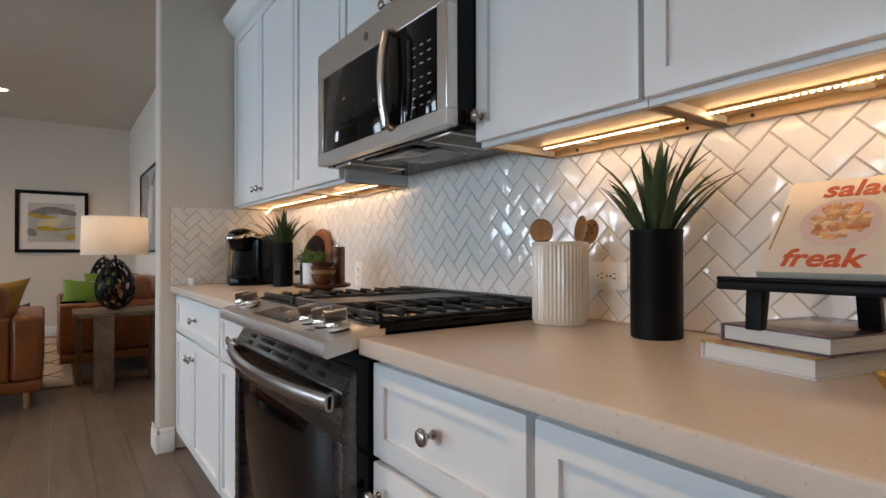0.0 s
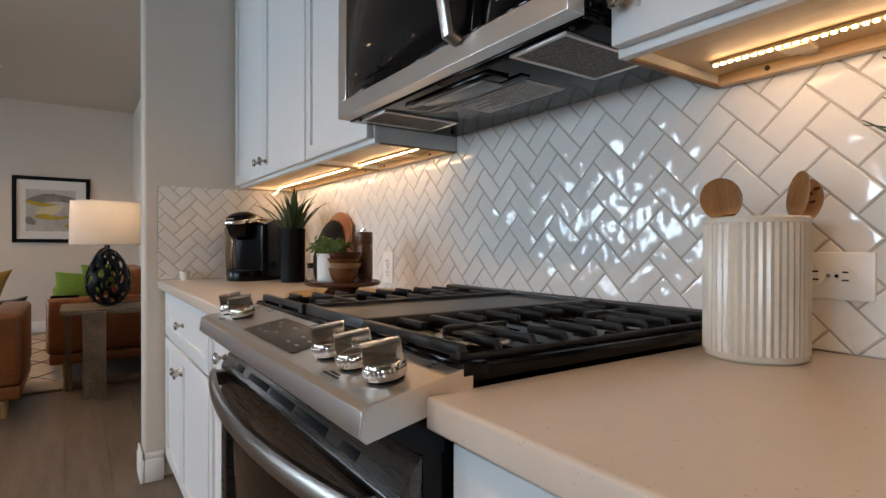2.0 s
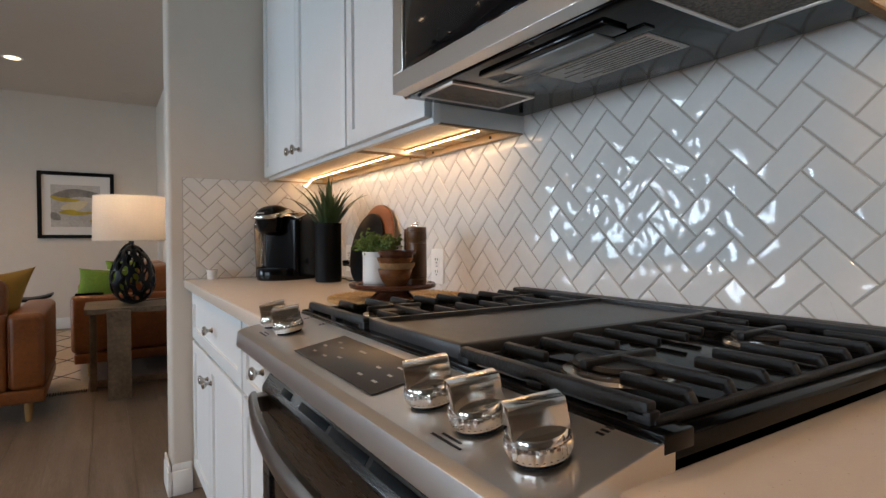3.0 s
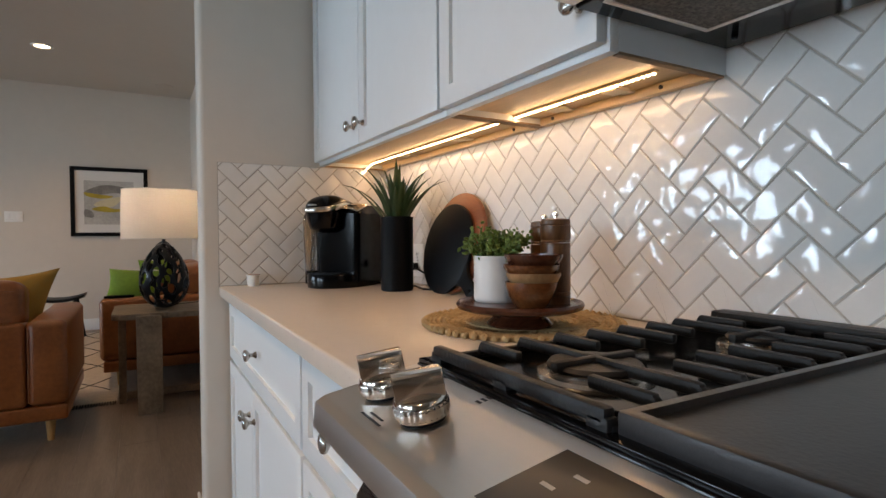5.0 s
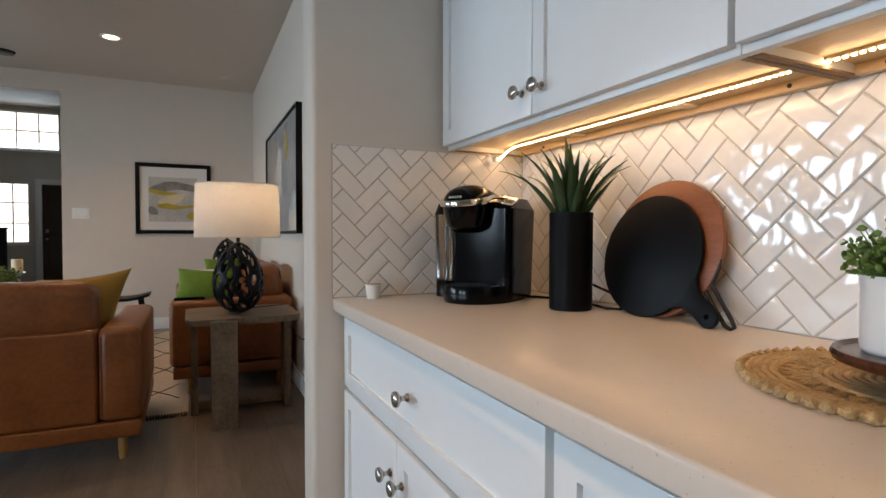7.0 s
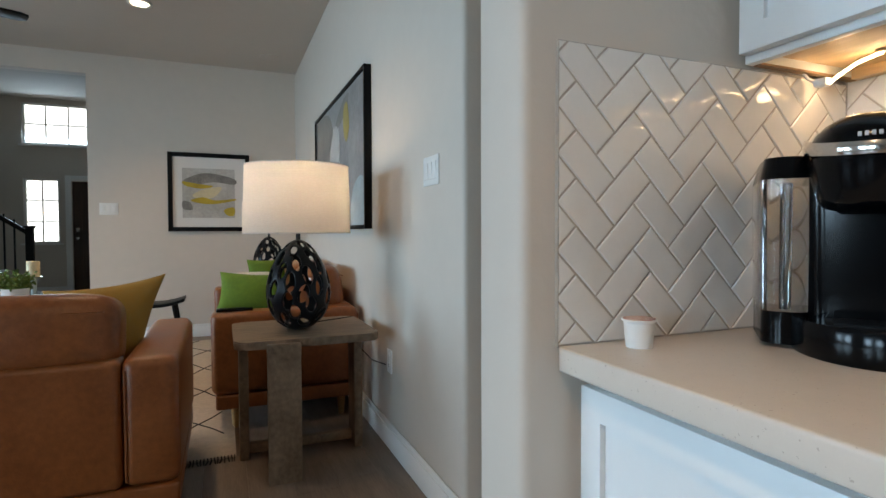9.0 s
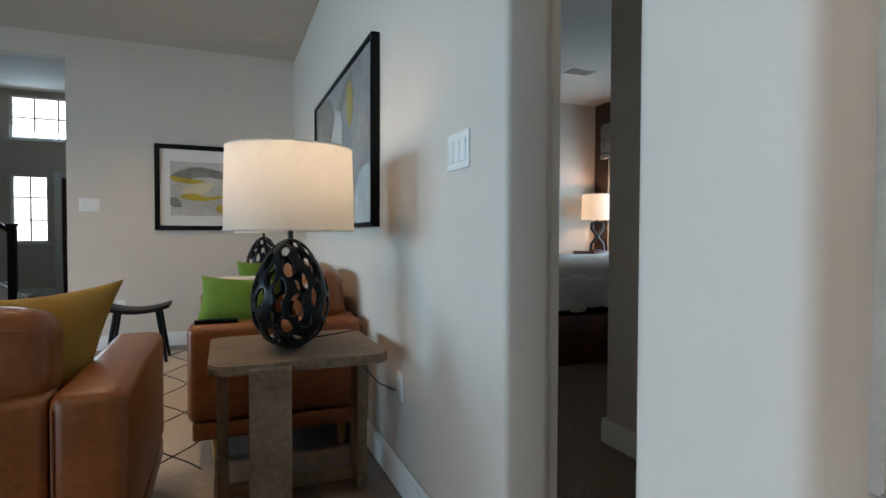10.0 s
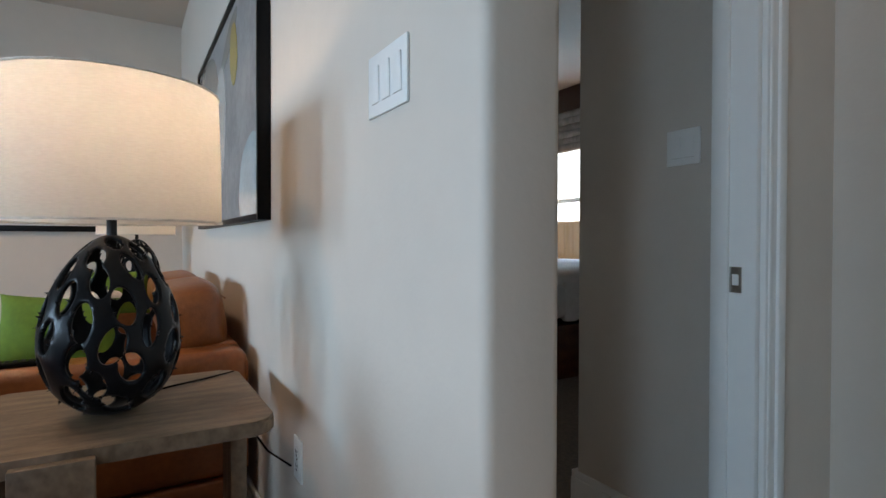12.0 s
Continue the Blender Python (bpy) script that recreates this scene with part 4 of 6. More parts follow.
pl = part("plate_picture", bm, mat("printed_plate", (0.70, 0.52, 0.48), 0.35, vary=0.05), cb)
bm = bmesh.new()
rnd = random.Random(5)
for k in range(46):
    a, r = rnd.uniform(0, 6.28), 0.033 * rnd.random() ** 0.5
    s = rnd.uniform(0.006, 0.012)
    vs = box(bm, -s, s, -s * 0.5, s * 0.5, 0.0007, 0.0009 + 0.00002 * k)
    moved(bm, FACE @ pose(0.004 + r * math.cos(a), 0.100 + r * math.sin(a), 0, 0, 0, rnd.uniform(0, 180)), vs)
part("salad_picture", bm, mat("printed_salad", (0.62, 0.13, 0.05), 0.35, color2=(0.72, 0.60, 0.30), scale=60, island=True, piece=0.3), pl)
for sx in (-0.074, 0.074):
    bm = bmesh.new()
    for k in range(22):
        box(bm, sx - 0.0012, sx + 0.0012, 0.045 + k * 0.0045, 0.0477 + k * 0.0045, 0, 0.0004)
    moved(bm, FACE)
    part("fine_print", bm, M_BRASS, cb)
bm = bmesh.new()
lathe(bm, [(0, 0.002), (0.022, 0.0), (0.024, 0.004), (0.034, 0.020), (0.036, 0.024), (0.033, 0.023), (0.022, 0.006), (0, 0.005)], 32)
ob = tagged(part("brass_dish", bm, M_BRASS), "small brass dish on the counter", "dish")
ob.location = (1.05, 0.442, TOP)

# coffee maker
cm = thing("coffee_maker", "black single-serve coffee maker with a silver band and clear tank", "coffee maker", at=(1.093, 3.328, TOP), turn=-56)


def rounded(bm, w, d, z0, z1, r, top=1.0, shift=0.0, n=6):
    """A block with rounded upright edges, narrowed by top."""
    pts = []
    for cx, cy, a0 in ((w - r, d - r, 0), (-w + r, d - r, 90), (-w + r, -d + r, 180), (w - r, -d + r, 270)):
        for k in range(n + 1):
            a = radians(a0 + 90 * k / n)
            pts.append((cx + r * math.cos(a), cy + r * math.sin(a)))
    lo = [bm.verts.new((x, y, z0)) for x, y in pts]
    hi = [bm.verts.new((x * top, y * top + shift, z1)) for x, y in pts]
    bm.faces.new(lo[::-1]), bm.faces.new(hi)
    for k in range(len(pts)):
        j = (k + 1) % len(pts)
        bm.faces.new((lo[k], lo[j], hi[j], hi[k]))


def dee(bm, w, back, nose, z0, z1, grow=1.0, n=18, round_top=0.0):
    """A body with a flat back and an elliptic front towards -y; it widens by grow to its top."""
    def ring(k, z, dy=0.0):
        pts = [(w * math.cos(radians(180 + 180 * q / n)) * k, (nose * math.sin(radians(180 + 180 * q / n))) * k + dy) for q in range(n + 1)]
        r = 0.03 * k
        for q in range(7):
            a = radians(90 * q / 6)
            pts.append((w * k - r + r * math.cos(a), back * k - r + r * math.sin(a)))
        for q in range(7):
            a = radians(90 + 90 * q / 6)
            pts.append((-w * k + r + r * math.cos(a), back * k - r + r * math.sin(a)))
        return [bm.verts.new((x, y, z)) for x, y in pts]
    levels = [(0.985, z0), (1.0, z0 + 0.004), (grow, z1 - 0.004 - round_top)]
    if round_top:
        levels += [(grow * (0.97 - 0.03 * q * q), z1 - round_top * (1 - q / 3)) for q in (1, 2, 3)]
    else:
        levels.append((grow * 0.985, z1))
    rings = [ring(*lv) for lv in levels]
    bm.faces.new(rings[0][::-1]), bm.faces.new(rings[-1])
    for a, b in zip(rings, rings[1:]):
        for q in range(len(a)):
            bm.faces.new((a[q], a[(q + 1) % len(a)], b[(q + 1) % len(a)], b[q]))


bm = bmesh.new()
dee(bm, 0.098, 0.10, 0.135, 0.0, 0.046)
part("base", bm, M_BLACKPLASTIC, cm)
bm = bmesh.new()
rounded(bm, 0.090, 0.082, 0.010, 0.250, 0.022, 1.07)
moved(bm, Matrix.Translation((0.014, 0.035, 0)))
part("housing", bm, M_BLACKPLASTIC, cm, "glossy black housing")
bm = bmesh.new()
rounded(bm, 0.096, 0.088, 0.2505, 0.280, 0.030, 0.84, 0.006)
bmesh.ops.bevel(bm, geom=[e for e in bm.edges if min(v.co.z for v in e.verts) > 0.279], offset=0.008, segments=3, affect="EDGES")
moved(bm, Matrix.Translation((0.014, 0.035, 0)))
part("shoulder", bm, M_BLACKPLASTIC, cm)
# brew head: a funnel in front, widest below the band
bm = bmesh.new()
lathe(bm, [(0, 0.186), (0.030, 0.186), (0.034, 0.190), (0.048, 0.194), (0.056, 0.204), (0.064, 0.240), (0.066, 0.256), (0, 0.257)], 44)
moved(bm, pose(-0.014, -0.062, 0) @ Matrix.Diagonal((1.0, 1.12, 1, 1)))
part("brew_head", bm, M_BLACKPLASTIC, cm)
# domed lid that runs from the brew head back over the shoulder
bm = bmesh.new()
stack = []
for q, s_ in [(math.cos(radians(a)), math.sin(radians(a))) for a in (0, 14, 28, 42, 56, 68, 78)]:
    ring = []
    for k in range(48):
        b = 2 * math.pi * k / 48
        x, y = math.copysign(abs(math.cos(b)) ** 0.8, math.cos(b)), math.copysign(abs(math.sin(b)) ** 0.8, math.sin(b))
        ring.append(bm.verts.new((-0.014 + 0.066 * q * x, -0.022 + 0.112 * q * y - 0.012 * s_, 0.266 + 0.050 * s_ - 0.012 * max(y, 0) * s_)))
    stack.append(ring)
for a, b in zip(stack, stack[1:]):
    for k in range(48):
        bm.faces.new((a[k], a[(k + 1) % 48], b[(k + 1) % 48], b[k]))
bm.faces.new(stack[0][::-1]), bm.faces.new(stack[-1])
part("lid", bm, M_BLACKPLASTIC, cm, "domed glossy black lid", 60)
# flat silver handle: a horseshoe blade round the lid, wider at the front
bm = bmesh.new()
rows = []
for k in range(37):
    a = radians(160 + 220 * k / 36)
    front = max(-math.sin(a), 0)
    cx, cy = math.cos(a), math.sin(a)
    r0, r1 = 0.066, 0.071 + 0.012 * front
    lift = 0.016 * (1 - front)
    z0, z1 = 0.252 + lift, 0.263 + 0.004 * front + 1.5 * lift
    rows.append([bm.verts.new((-0.014 + r * cx, -0.045 + r * 1.28 * cy, z)) for r, z in ((r0, z0), (r1 - 0.002, z0), (r1, (z0 + z1) / 2), (r1 - 0.002, z1), (r0, z1))])
for a, b in zip(rows, rows[1:]):
    for k in range(5):
        bm.faces.new((a[k], a[(k + 1) % 5], b[(k + 1) % 5], b[k]))
bm.faces.new(rows[0]), bm.faces.new(rows[-1])
part("silver_band", bm, M_CHROME, cm, "polished silver handle band", 50)
bm = bmesh.new()
box(bm, -0.027, 0.027, -0.028, 0.028, 0.0, 0.006, 0.002)
moved(bm, pose(0.082, -0.022, 0.2705, 22, 10, 0))
bp = part("button_panel", bm, M_CHROME, cm, "silver button panel")
for k in range(3):
    bm = bmesh.new()
    lathe(bm, [(0, 0.006), (0.0052, 0.006), (0.0048, 0.0078), (0, 0.0083)], 14, (-0.017 + k * 0.017, -0.012))
    moved(bm, pose(0.082, -0.022, 0.2705, 22, 10, 0))
    part("button", bm, M_NICKEL, bp)
for k in range(6):
    bm = bmesh.new()
    vs = box(bm, -0.0019, 0.0019, -0.0008, 0.0004, -0.0028, 0.0028)
    a = radians(-14 + 5.6 * k)
    moved(bm, pose(-0.014 + 0.0665 * math.sin(a), -0.022 - 0.112 * math.cos(a) - 0.003, 0.2775, -12, 0, math.degrees(a) * 0.6))
    part("brand_bar", bm, M_PRINT, cm, "pale brand bar")
tank_glass = glass_mat("smoked_clear_plastic", (0.62, 0.64, 0.66), 0.03)
bm = bmesh.new()
rounded(bm, 0.030, 0.080, 0.052, 0.236, 0.026, 1.1)
moved(bm, pose(-0.112, 0.030, 0, 0, 0, 8))
wt = part("water_tank", bm, tank_glass, cm, "clear plastic water tank")
bm = bmesh.new()
rounded(bm, 0.029, 0.079, 0.006, 0.0515, 0.025)
moved(bm, pose(-0.112, 0.030, 0, 0, 0, 8))
part("tank_foot", bm, M_BLACKPLASTIC, wt)
bm = bmesh.new()
rounded(bm, 0.0335, 0.088, 0.2365, 0.268, 0.030, 0.80)
moved(bm, pose(-0.111, 0.030, 0, 0, 0, 8))
part("tank_lid", bm, M_BLACKPLASTIC, wt, "black tank lid")
bm = bmesh.new()
tube(bm, [(-0.104, -0.02, 0.054), (-0.104, -0.02, 0.232)], 0.006, 10)
part("intake_tube", bm, tank_glass, wt)
tray = boxpart("drip_tray", M_MATTEBLACK, cm, (-0.058, 0.058, -0.112, -0.048, 0.0455, 0.0475), 0.0008)
for k in range(7):
    boxpart("slat", M_MATTEBLACK, tray, (-0.05, 0.05, -0.108 + k * 0.0085, -0.104 + k * 0.0085, 0.0475, 0.0492))
bm = bmesh.new()
tube(bm, [(1.21, 3.33, TOP + 0.004), (1.25, 3.29, TOP + 0.004), (1.28, 3.22, TOP + 0.004), (1.285, 3.12, TOP + 0.004), (1.26, 3.02, TOP + 0.004), (1.28, 2.99, TOP + 0.004), (1.318, 3.05, TOP + 0.03), (1.322, 3.17, TOP + 0.055), (1.316, 3.225, TOP + 0.065)], 0.0035, 8)
tagged(part("power_cord", bm, M_BLACKPLASTIC), "thin black power cord lying on the counter", "cord")
pod = thing("coffee_pod", "small white coffee pod with a printed foil lid", "coffee pod", at=(0.822, 3.478, TOP))
bm = bmesh.new()
lathe(bm, [(0, 0), (0.0175, 0), (0.0185, 0.002), (0.0215, 0.036), (0.0245, 0.038), (0.0245, 0.0405), (0, 0.0405)], 32)
part("cup", bm, M_WHITEPLASTIC, pod)
bm = bmesh.new()
lathe(bm, [(0, 0.0406), (0.0225, 0.0406), (0.022, 0.0412), (0, 0.0414)], 32)
part("foil_lid", bm, mat("printed_foil", (0.5, 0.10, 0.04), 0.35, color2=(0.75, 0.68, 0.6), scale=90), pod, "orange and white foil lid")

# boards leaning on the tiles
LEAN = 12


def leaning(y, bottom_x):
    return Matrix.Translation((bottom_x, y, TOP)) @ pose(0, 0, 0, 0, LEAN, 0)


def round_board(bm, r, t, handle=None, hw=0.022, n=64):
    """A round board in the y-z plane resting at z = 0, with a handle that points to an angle."""
    pts = []
    for k in range(n):
        a = 2 * math.pi * k / n
        y, z = r * math.cos(a), r + r * math.sin(a)
        pts.append((y, z))
    prism(bm, pts, "x", 0.0, t, 0.004)


bb = thing("round_board", "black round paddle board leaning against the tiles", "cutting board")
bb.matrix_basis = leaning(2.909, 1.250)
bm = bmesh.new()
round_board(bm, 0.138, 0.012)
part("disc", bm, M_MATTEBLACK, bb)
bm = bmesh.new()
side = [(0.120, 0.058), (0.132, 0.041), (0.145, 0.029), (0.160, 0.0225), (0.180, 0.0205), (0.200, 0.0215)]
tip = [(0.207 + 0.022 * math.sin(radians(a)), 0.0215 * math.cos(radians(a))) for a in range(0, 181, 20)]
along = [(a, w) for a, w in side] + tip + [(a, -w) for a, w in reversed(side)]
c, sn = -0.83, -0.557
prism(bm, [(a * c - w * sn, 0.138 + a * sn + w * c) for a, w in along], "x", 0.0004, 0.0116, 0.002)
h = part("handle", bm, M_MATTEBLACK, bb)
bm = bmesh.new()
lathe(bm, [(0, -0.0075), (0.0055, -0.0075), (0.0055, 0.0075), (0, 0.0075)], 16)
moved(bm, pose(0.006, 0.207 * c, 0.138 + 0.207 * sn, 0, 90, 0))
part("hanging_hole", bm, M_BLACKGLASS, h)
wb = thing("round_board", "reddish wooden round board leaning behind a black board", "cutting board")
wb.matrix_basis = leaning(2.895, 1.2685)
bm = bmesh.new()
round_board(bm, 0.155, 0.014)
part("disc", bm, M_TERRA, wb)
bm = bmesh.new()
loop = [(0.005, -0.142, 0.185), (0.005, -0.150, 0.165), (0.005, -0.150, 0.12), (0.005, -0.140, 0.085), (0.005, -0.165, 0.055), (0.005, -0.195, 0.02), (0.005, -0.202, 0.008), (0.005, -0.195, 0.004), (0.005, -0.183, 0.008), (0.005, -0.15, 0.045), (0.005, -0.125, 0.075)]
tube(bm, loop, 0.0042, 8)
part("wire_handle", bm, M_IRON, wb, "black bent wire handle")

# jute mat, pedestal and the things on it
MX, MY = 1.124, 2.338
pm = thing("placemat", "round braided natural jute placemat on the counter", "placemat", at=(MX, MY, TOP))
bm = bmesh.new()
for k, r in enumerate(np.linspace(0.012, 0.105, 10)):
    pts = [(r * math.cos(2 * math.pi * q / 48), r * math.sin(2 * math.pi * q / 48), 0.004) for q in range(49)]
    tube(bm, pts, 0.0052, 6, False)
tagged(part("woven_centre", bm, M_JUTE, pm), kind="stuff")
bm = bmesh.new()
for q in range(72):
    a = 2 * math.pi * q / 72
    b = a + 0.10 * (1 if q % 2 else -1)
    tube(bm, [(0.108 * math.cos(a), 0.108 * math.sin(a), 0.003), (0.128 * math.cos(b), 0.128 * math.sin(b), 0.0045), (0.150 * math.cos(a), 0.150 * math.sin(a), 0.003)], 0.0030, 5)
part("open_weave", bm, M_JUTE, pm)
bm = bmesh.new()
for r in (0.152, 0.162, 0.172, 0.181):
    pts = [(r * math.cos(2 * math.pi * q / 64), r * math.sin(2 * math.pi * q / 64), 0.004 + 0.001 * math.sin(q * 2.1)) for q in range(65)]
    tube(bm, pts, 0.0056, 6, False)
part("braided_rim", bm, M_JUTE, pm)
bm = bmesh.new()
for q in range(64):
    a = 2 * math.pi * q / 64
    bmesh.ops.create_icosphere(bm, subdivisions=1, radius=0.0075, matrix=Matrix.Translation((0.189 * math.cos(a), 0.189 * math.sin(a), 0.0065)))
part("beaded_edge", bm, M_JUTE, pm)
PX, PY, PZ = 1.080, 2.288, TOP + 0.0095
bm = bmesh.new()
lathe(bm, [(0, 0), (0.058, 0), (0.060, 0.004), (0.052, 0.012), (0.045, 0.018), (0.050, 0.026), (0.102, 0.029), (0.113, 0.033), (0.1155, 0.039), (0.113, 0.044), (0.109, 0.0445), (0.105, 0.041), (0, 0.041)], 72)
ps = part("cake_stand", bm, M_WOODD)
ps.location = (PX, PY, PZ)
tagged(ps, "dark walnut pedestal stand on a jute mat", "cake stand")
TZ = PZ + 0.041
pot = thing("plant_pot", "white ribbed ceramic pot on the wooden stand", "plant pot", at=(1.056, 2.330, TZ))
bm = bmesh.new()
prof = [(0, 0.0), (0.036, 0.0), (0.039, 0.003)]
for k in range(14):
    prof.append((0.0395 + (0.0007 if k % 2 else 0), 0.006 + k * 0.0052))
prof += [(0.041, 0.081), (0.041, 0.085), (0.038, 0.085), (0.037, 0.074), (0, 0.072)]
lathe(bm, prof, 48)
part("pot", bm, M_WHITECER, pot)


def sprigs(name, label, at, n, spread, height, bead, seed):
    t = thing(name, label, "plant", at=at)
    rnd = random.Random(seed)
    bm, stems = bmesh.new(), bmesh.new()
    for k in range(n):
        a, out = rnd.uniform(0, 6.283), spread * rnd.random() ** 0.6
        top = Vector((out * math.cos(a), out * math.sin(a), height * rnd.uniform(0.55, 1.0) * (1 - 0.35 * out / spread)))
        root = Vector((0.35 * top.x, 0.35 * top.y, 0))
        tube(stems, [root, root.lerp(top, 0.5) + Vector((0, 0, 0.008)), top], [0.0012, 0.001, 0.0006], 5)
        for q in range(9):
            p = root.lerp(top, 0.25 + 0.75 * q / 8) + Vector([rnd.uniform(-1, 1) for _ in range(3)]) * bead * 1.8
            bmesh.ops.create_icosphere(bm, subdivisions=1, radius=bead * rnd.uniform(0.7, 1.15), matrix=Matrix.Translation(p) @ Euler([rnd.uniform(0, 3) for _ in range(3)]).to_matrix().to_4x4() @ Matrix.Diagonal((1, 0.6, 1.5, 1)))
    part("stems", stems, M_SPRIG, t)
    ob = part("leaves", bm, M_SPRIG, t)
    return t


sprigs("succulent", "bushy green succulent sprigs in a white pot", (1.056, 2.330, TZ + 0.071), 80, 0.070, 0.080, 0.0036, 4)
BX, BY = 1.056, 2.222
for k, (r, h, z, m, lab) in enumerate(((0.044, 0.044, 0.0, M_WOODM, "deep acacia wood bowl at the bottom of a stack"), (0.0465, 0.028, 0.031, M_WOODL, "light acacia wood bowl in a stack"), (0.0475, 0.028, 0.045, M_WOODM, "brown acacia wood bowl in a stack"), (0.0495, 0.030, 0.060, M_WOODD, "dark acacia wood bowl on top of a stack"))):
    bm = bmesh.new()
    lathe(bm, [(0, 0.001), (r * 0.55, 0.0), (r * 0.62, 0.002), (r * 0.86, h * 0.45), (r * 0.98, h * 0.82), (r, h), (r - 0.004, h), (r * 0.92, h * 0.8), (r * 0.78, h * 0.45), (r * 0.5, 0.006), (0, 0.005)], 56)
    ob = part("wooden_bowl", bm, m)
    ob.location = (BX + (0.003 if k % 2 else -0.002), BY, TZ + z)
    tagged(ob, lab, "bowl", "stack of wooden bowls")
for mx, my, s, lab in ((1.132, 2.250, 1.0, "tall turned wooden pepper mill with a metal top"), (1.154, 2.306, 0.97, "turned wooden salt mill with a metal top")):
    t = thing("pepper_mill", lab, "pepper mill", "pair of wooden mills", (mx, my, TZ))
    bm = bmesh.new()
    lathe(bm, [(0, 0), (0.0262, 0), (0.0268, 0.004), (0.0268, 0.012), (0.0255, 0.0135), (0.0268, 0.015), (0.0268, 0.020), (0.0255, 0.0215), (0.0268, 0.023), (0.0266, 0.108 * s), (0, 0.108 * s)], 40)
    part("body", bm, M_MILL, t)
    bm = bmesh.new()
    z = 0.109 * s
    lathe(bm, [(0, z), (0.0262, z), (0.0268, z + 0.003), (0.0255, z + 0.005), (0.0268, z + 0.007), (0.0268, z + 0.030), (0.0255, z + 0.0315), (0.0268, z + 0.033), (0.026, z + 0.041), (0.020, z + 0.043), (0, z + 0.043)], 40)
    part("head", bm, M_MILL, t)
    bm = bmesh.new()
    lathe(bm, [(0, z + 0.043), (0.004, z + 0.043), (0.004, z + 0.047), (0.0065, z + 0.049), (0.0065, z + 0.053), (0.003, z + 0.0555), (0, z + 0.056)], 18)
    part("nut", bm, M_CHROME, t, "chrome top nut")


# ---- living room ----
M_LEATHER = mat("cognac_leather", (0.165, 0.045, 0.0095), 0.34, color2=(0.26, 0.082, 0.021), scale=5, bump=0.6, bump_scale=130)
M_LEGWOOD = mat("honey_leg_wood", (0.38, 0.20, 0.07), 0.45, vary=0.2, stretch=(5, 5, 1))
M_DRIFT = mat("weathered_grey_wood", (0.105, 0.068, 0.040), 0.55, color2=(0.25, 0.175, 0.115), scale=4, stretch=(1.5, 9, 1.2), bump=0.3)
M_BLACKWOOD = mat("black_stained_wood", (0.006, 0.006, 0.0065), 0.45, vary=0.2, spec=0.2)
M_LIME = mat("lime_green_cloth", (0.13, 0.22, 0.02), 0.9, vary=0.15, bump=0.8, bump_scale=250)
M_MUSTARD = mat("mustard_cloth", (0.38, 0.20, 0.03), 0.9, color2=(0.34, 0.21, 0.05), scale=5, bump=0.6, bump_scale=250)
M_TEAL = mat("teal_piping_cloth", (0.06, 0.12, 0.12), 0.9, vary=0.2)
M_CREAMCLOTH = mat("cream_throw", (0.62, 0.58, 0.52), 0.95, vary=0.15, scale=30, bump=1.0)
M_RUG = mat("cream_rug", (0.60, 0.53, 0.44), 0.95, vary=0.1, scale=40, bump=1.2, bump_scale=260)
M_RUGLINE = mat("charcoal_yarn", (0.03, 0.028, 0.027), 0.95, vary=0.2)


def cushion(bm, sx, sy, sz, m, pinch=0.0):
    """A stuffed cushion: a block swollen in the middle, with soft edges."""
    one = bmesh.new()
    bmesh.ops.create_cube(one, size=2.0)
    bmesh.ops.subdivide_edges(one, edges=one.edges[:], cuts=10, use_grid_fill=True)
    for v in one.verts:
        x, y, z = v.co
        p = 5.0
        k = (abs(x) ** p + abs(y) ** p + abs(z) ** p) ** (1 / p)
        x, y, z = x / k, y / k, z / k
        fall = (1 - abs(x) ** 3) * (1 - abs(z) ** 3)
        yy = y * ((1 - pinch) + pinch * fall)
        edge = 1 - 0.06 * pinch * (abs(x) * (1 - abs(z)) + abs(z) * (1 - abs(x)))
        v.co = m @ Vector((x * sx * edge, yy * sy, z * sz * edge))
    me = bpy.data.meshes.new("cushion")
    one.to_mesh(me)
    one.free()
    bm.from_mesh(me)
    bpy.data.meshes.remove(me)


def cushion_part(name, mat_, parent, sx, sy, sz, m, pinch=0.0, label=""):
    bm = bmesh.new()
    cushion(bm, sx, sy, sz, m, pinch)
    return part(name, bm, mat_, parent, label, 80)


def pillow(name, mat_, sx, sy, sz, m, label, slump=0.0):
    bm = bmesh.new()
    n = 18
    sheets = []
    for side in (1, -1):
        grid = []
        for i in range(n + 1):
            row = []
            for j in range(n + 1):
                u, v = math.sin(math.pi * (i / n - 0.5)), math.sin(math.pi * (j / n - 0.5))
                puff = ((1 - u * u) * (1 - v * v)) ** 0.42
                wrinkle = 0.05 * math.sin(9 * u + 5 * v) * puff
                row.append(bm.verts.new((sx * u * (1 - 0.10 * (1 - v * v)), side * sy * puff * (1 + wrinkle), sz * v * (1 - 0.10 * (1 - u * u)))))
            grid.append(row)
        for a, b in zip(grid, grid[1:]):
            for j in range(n):
                bm.faces.new((a[j], b[j], b[j + 1], a[j + 1]))
    bmesh.ops.remove_doubles(bm, verts=bm.verts[:], dist=0.0004)
    for v in bm.verts:
        v.co.x += slump * (v.co.z - sz) * (0.5 + 0.5 * v.co.x / sx)
    t = part(name, bm, mat_, None, "", 80)
    t.matrix_basis = m
    return tagged(t, label, "pillow")


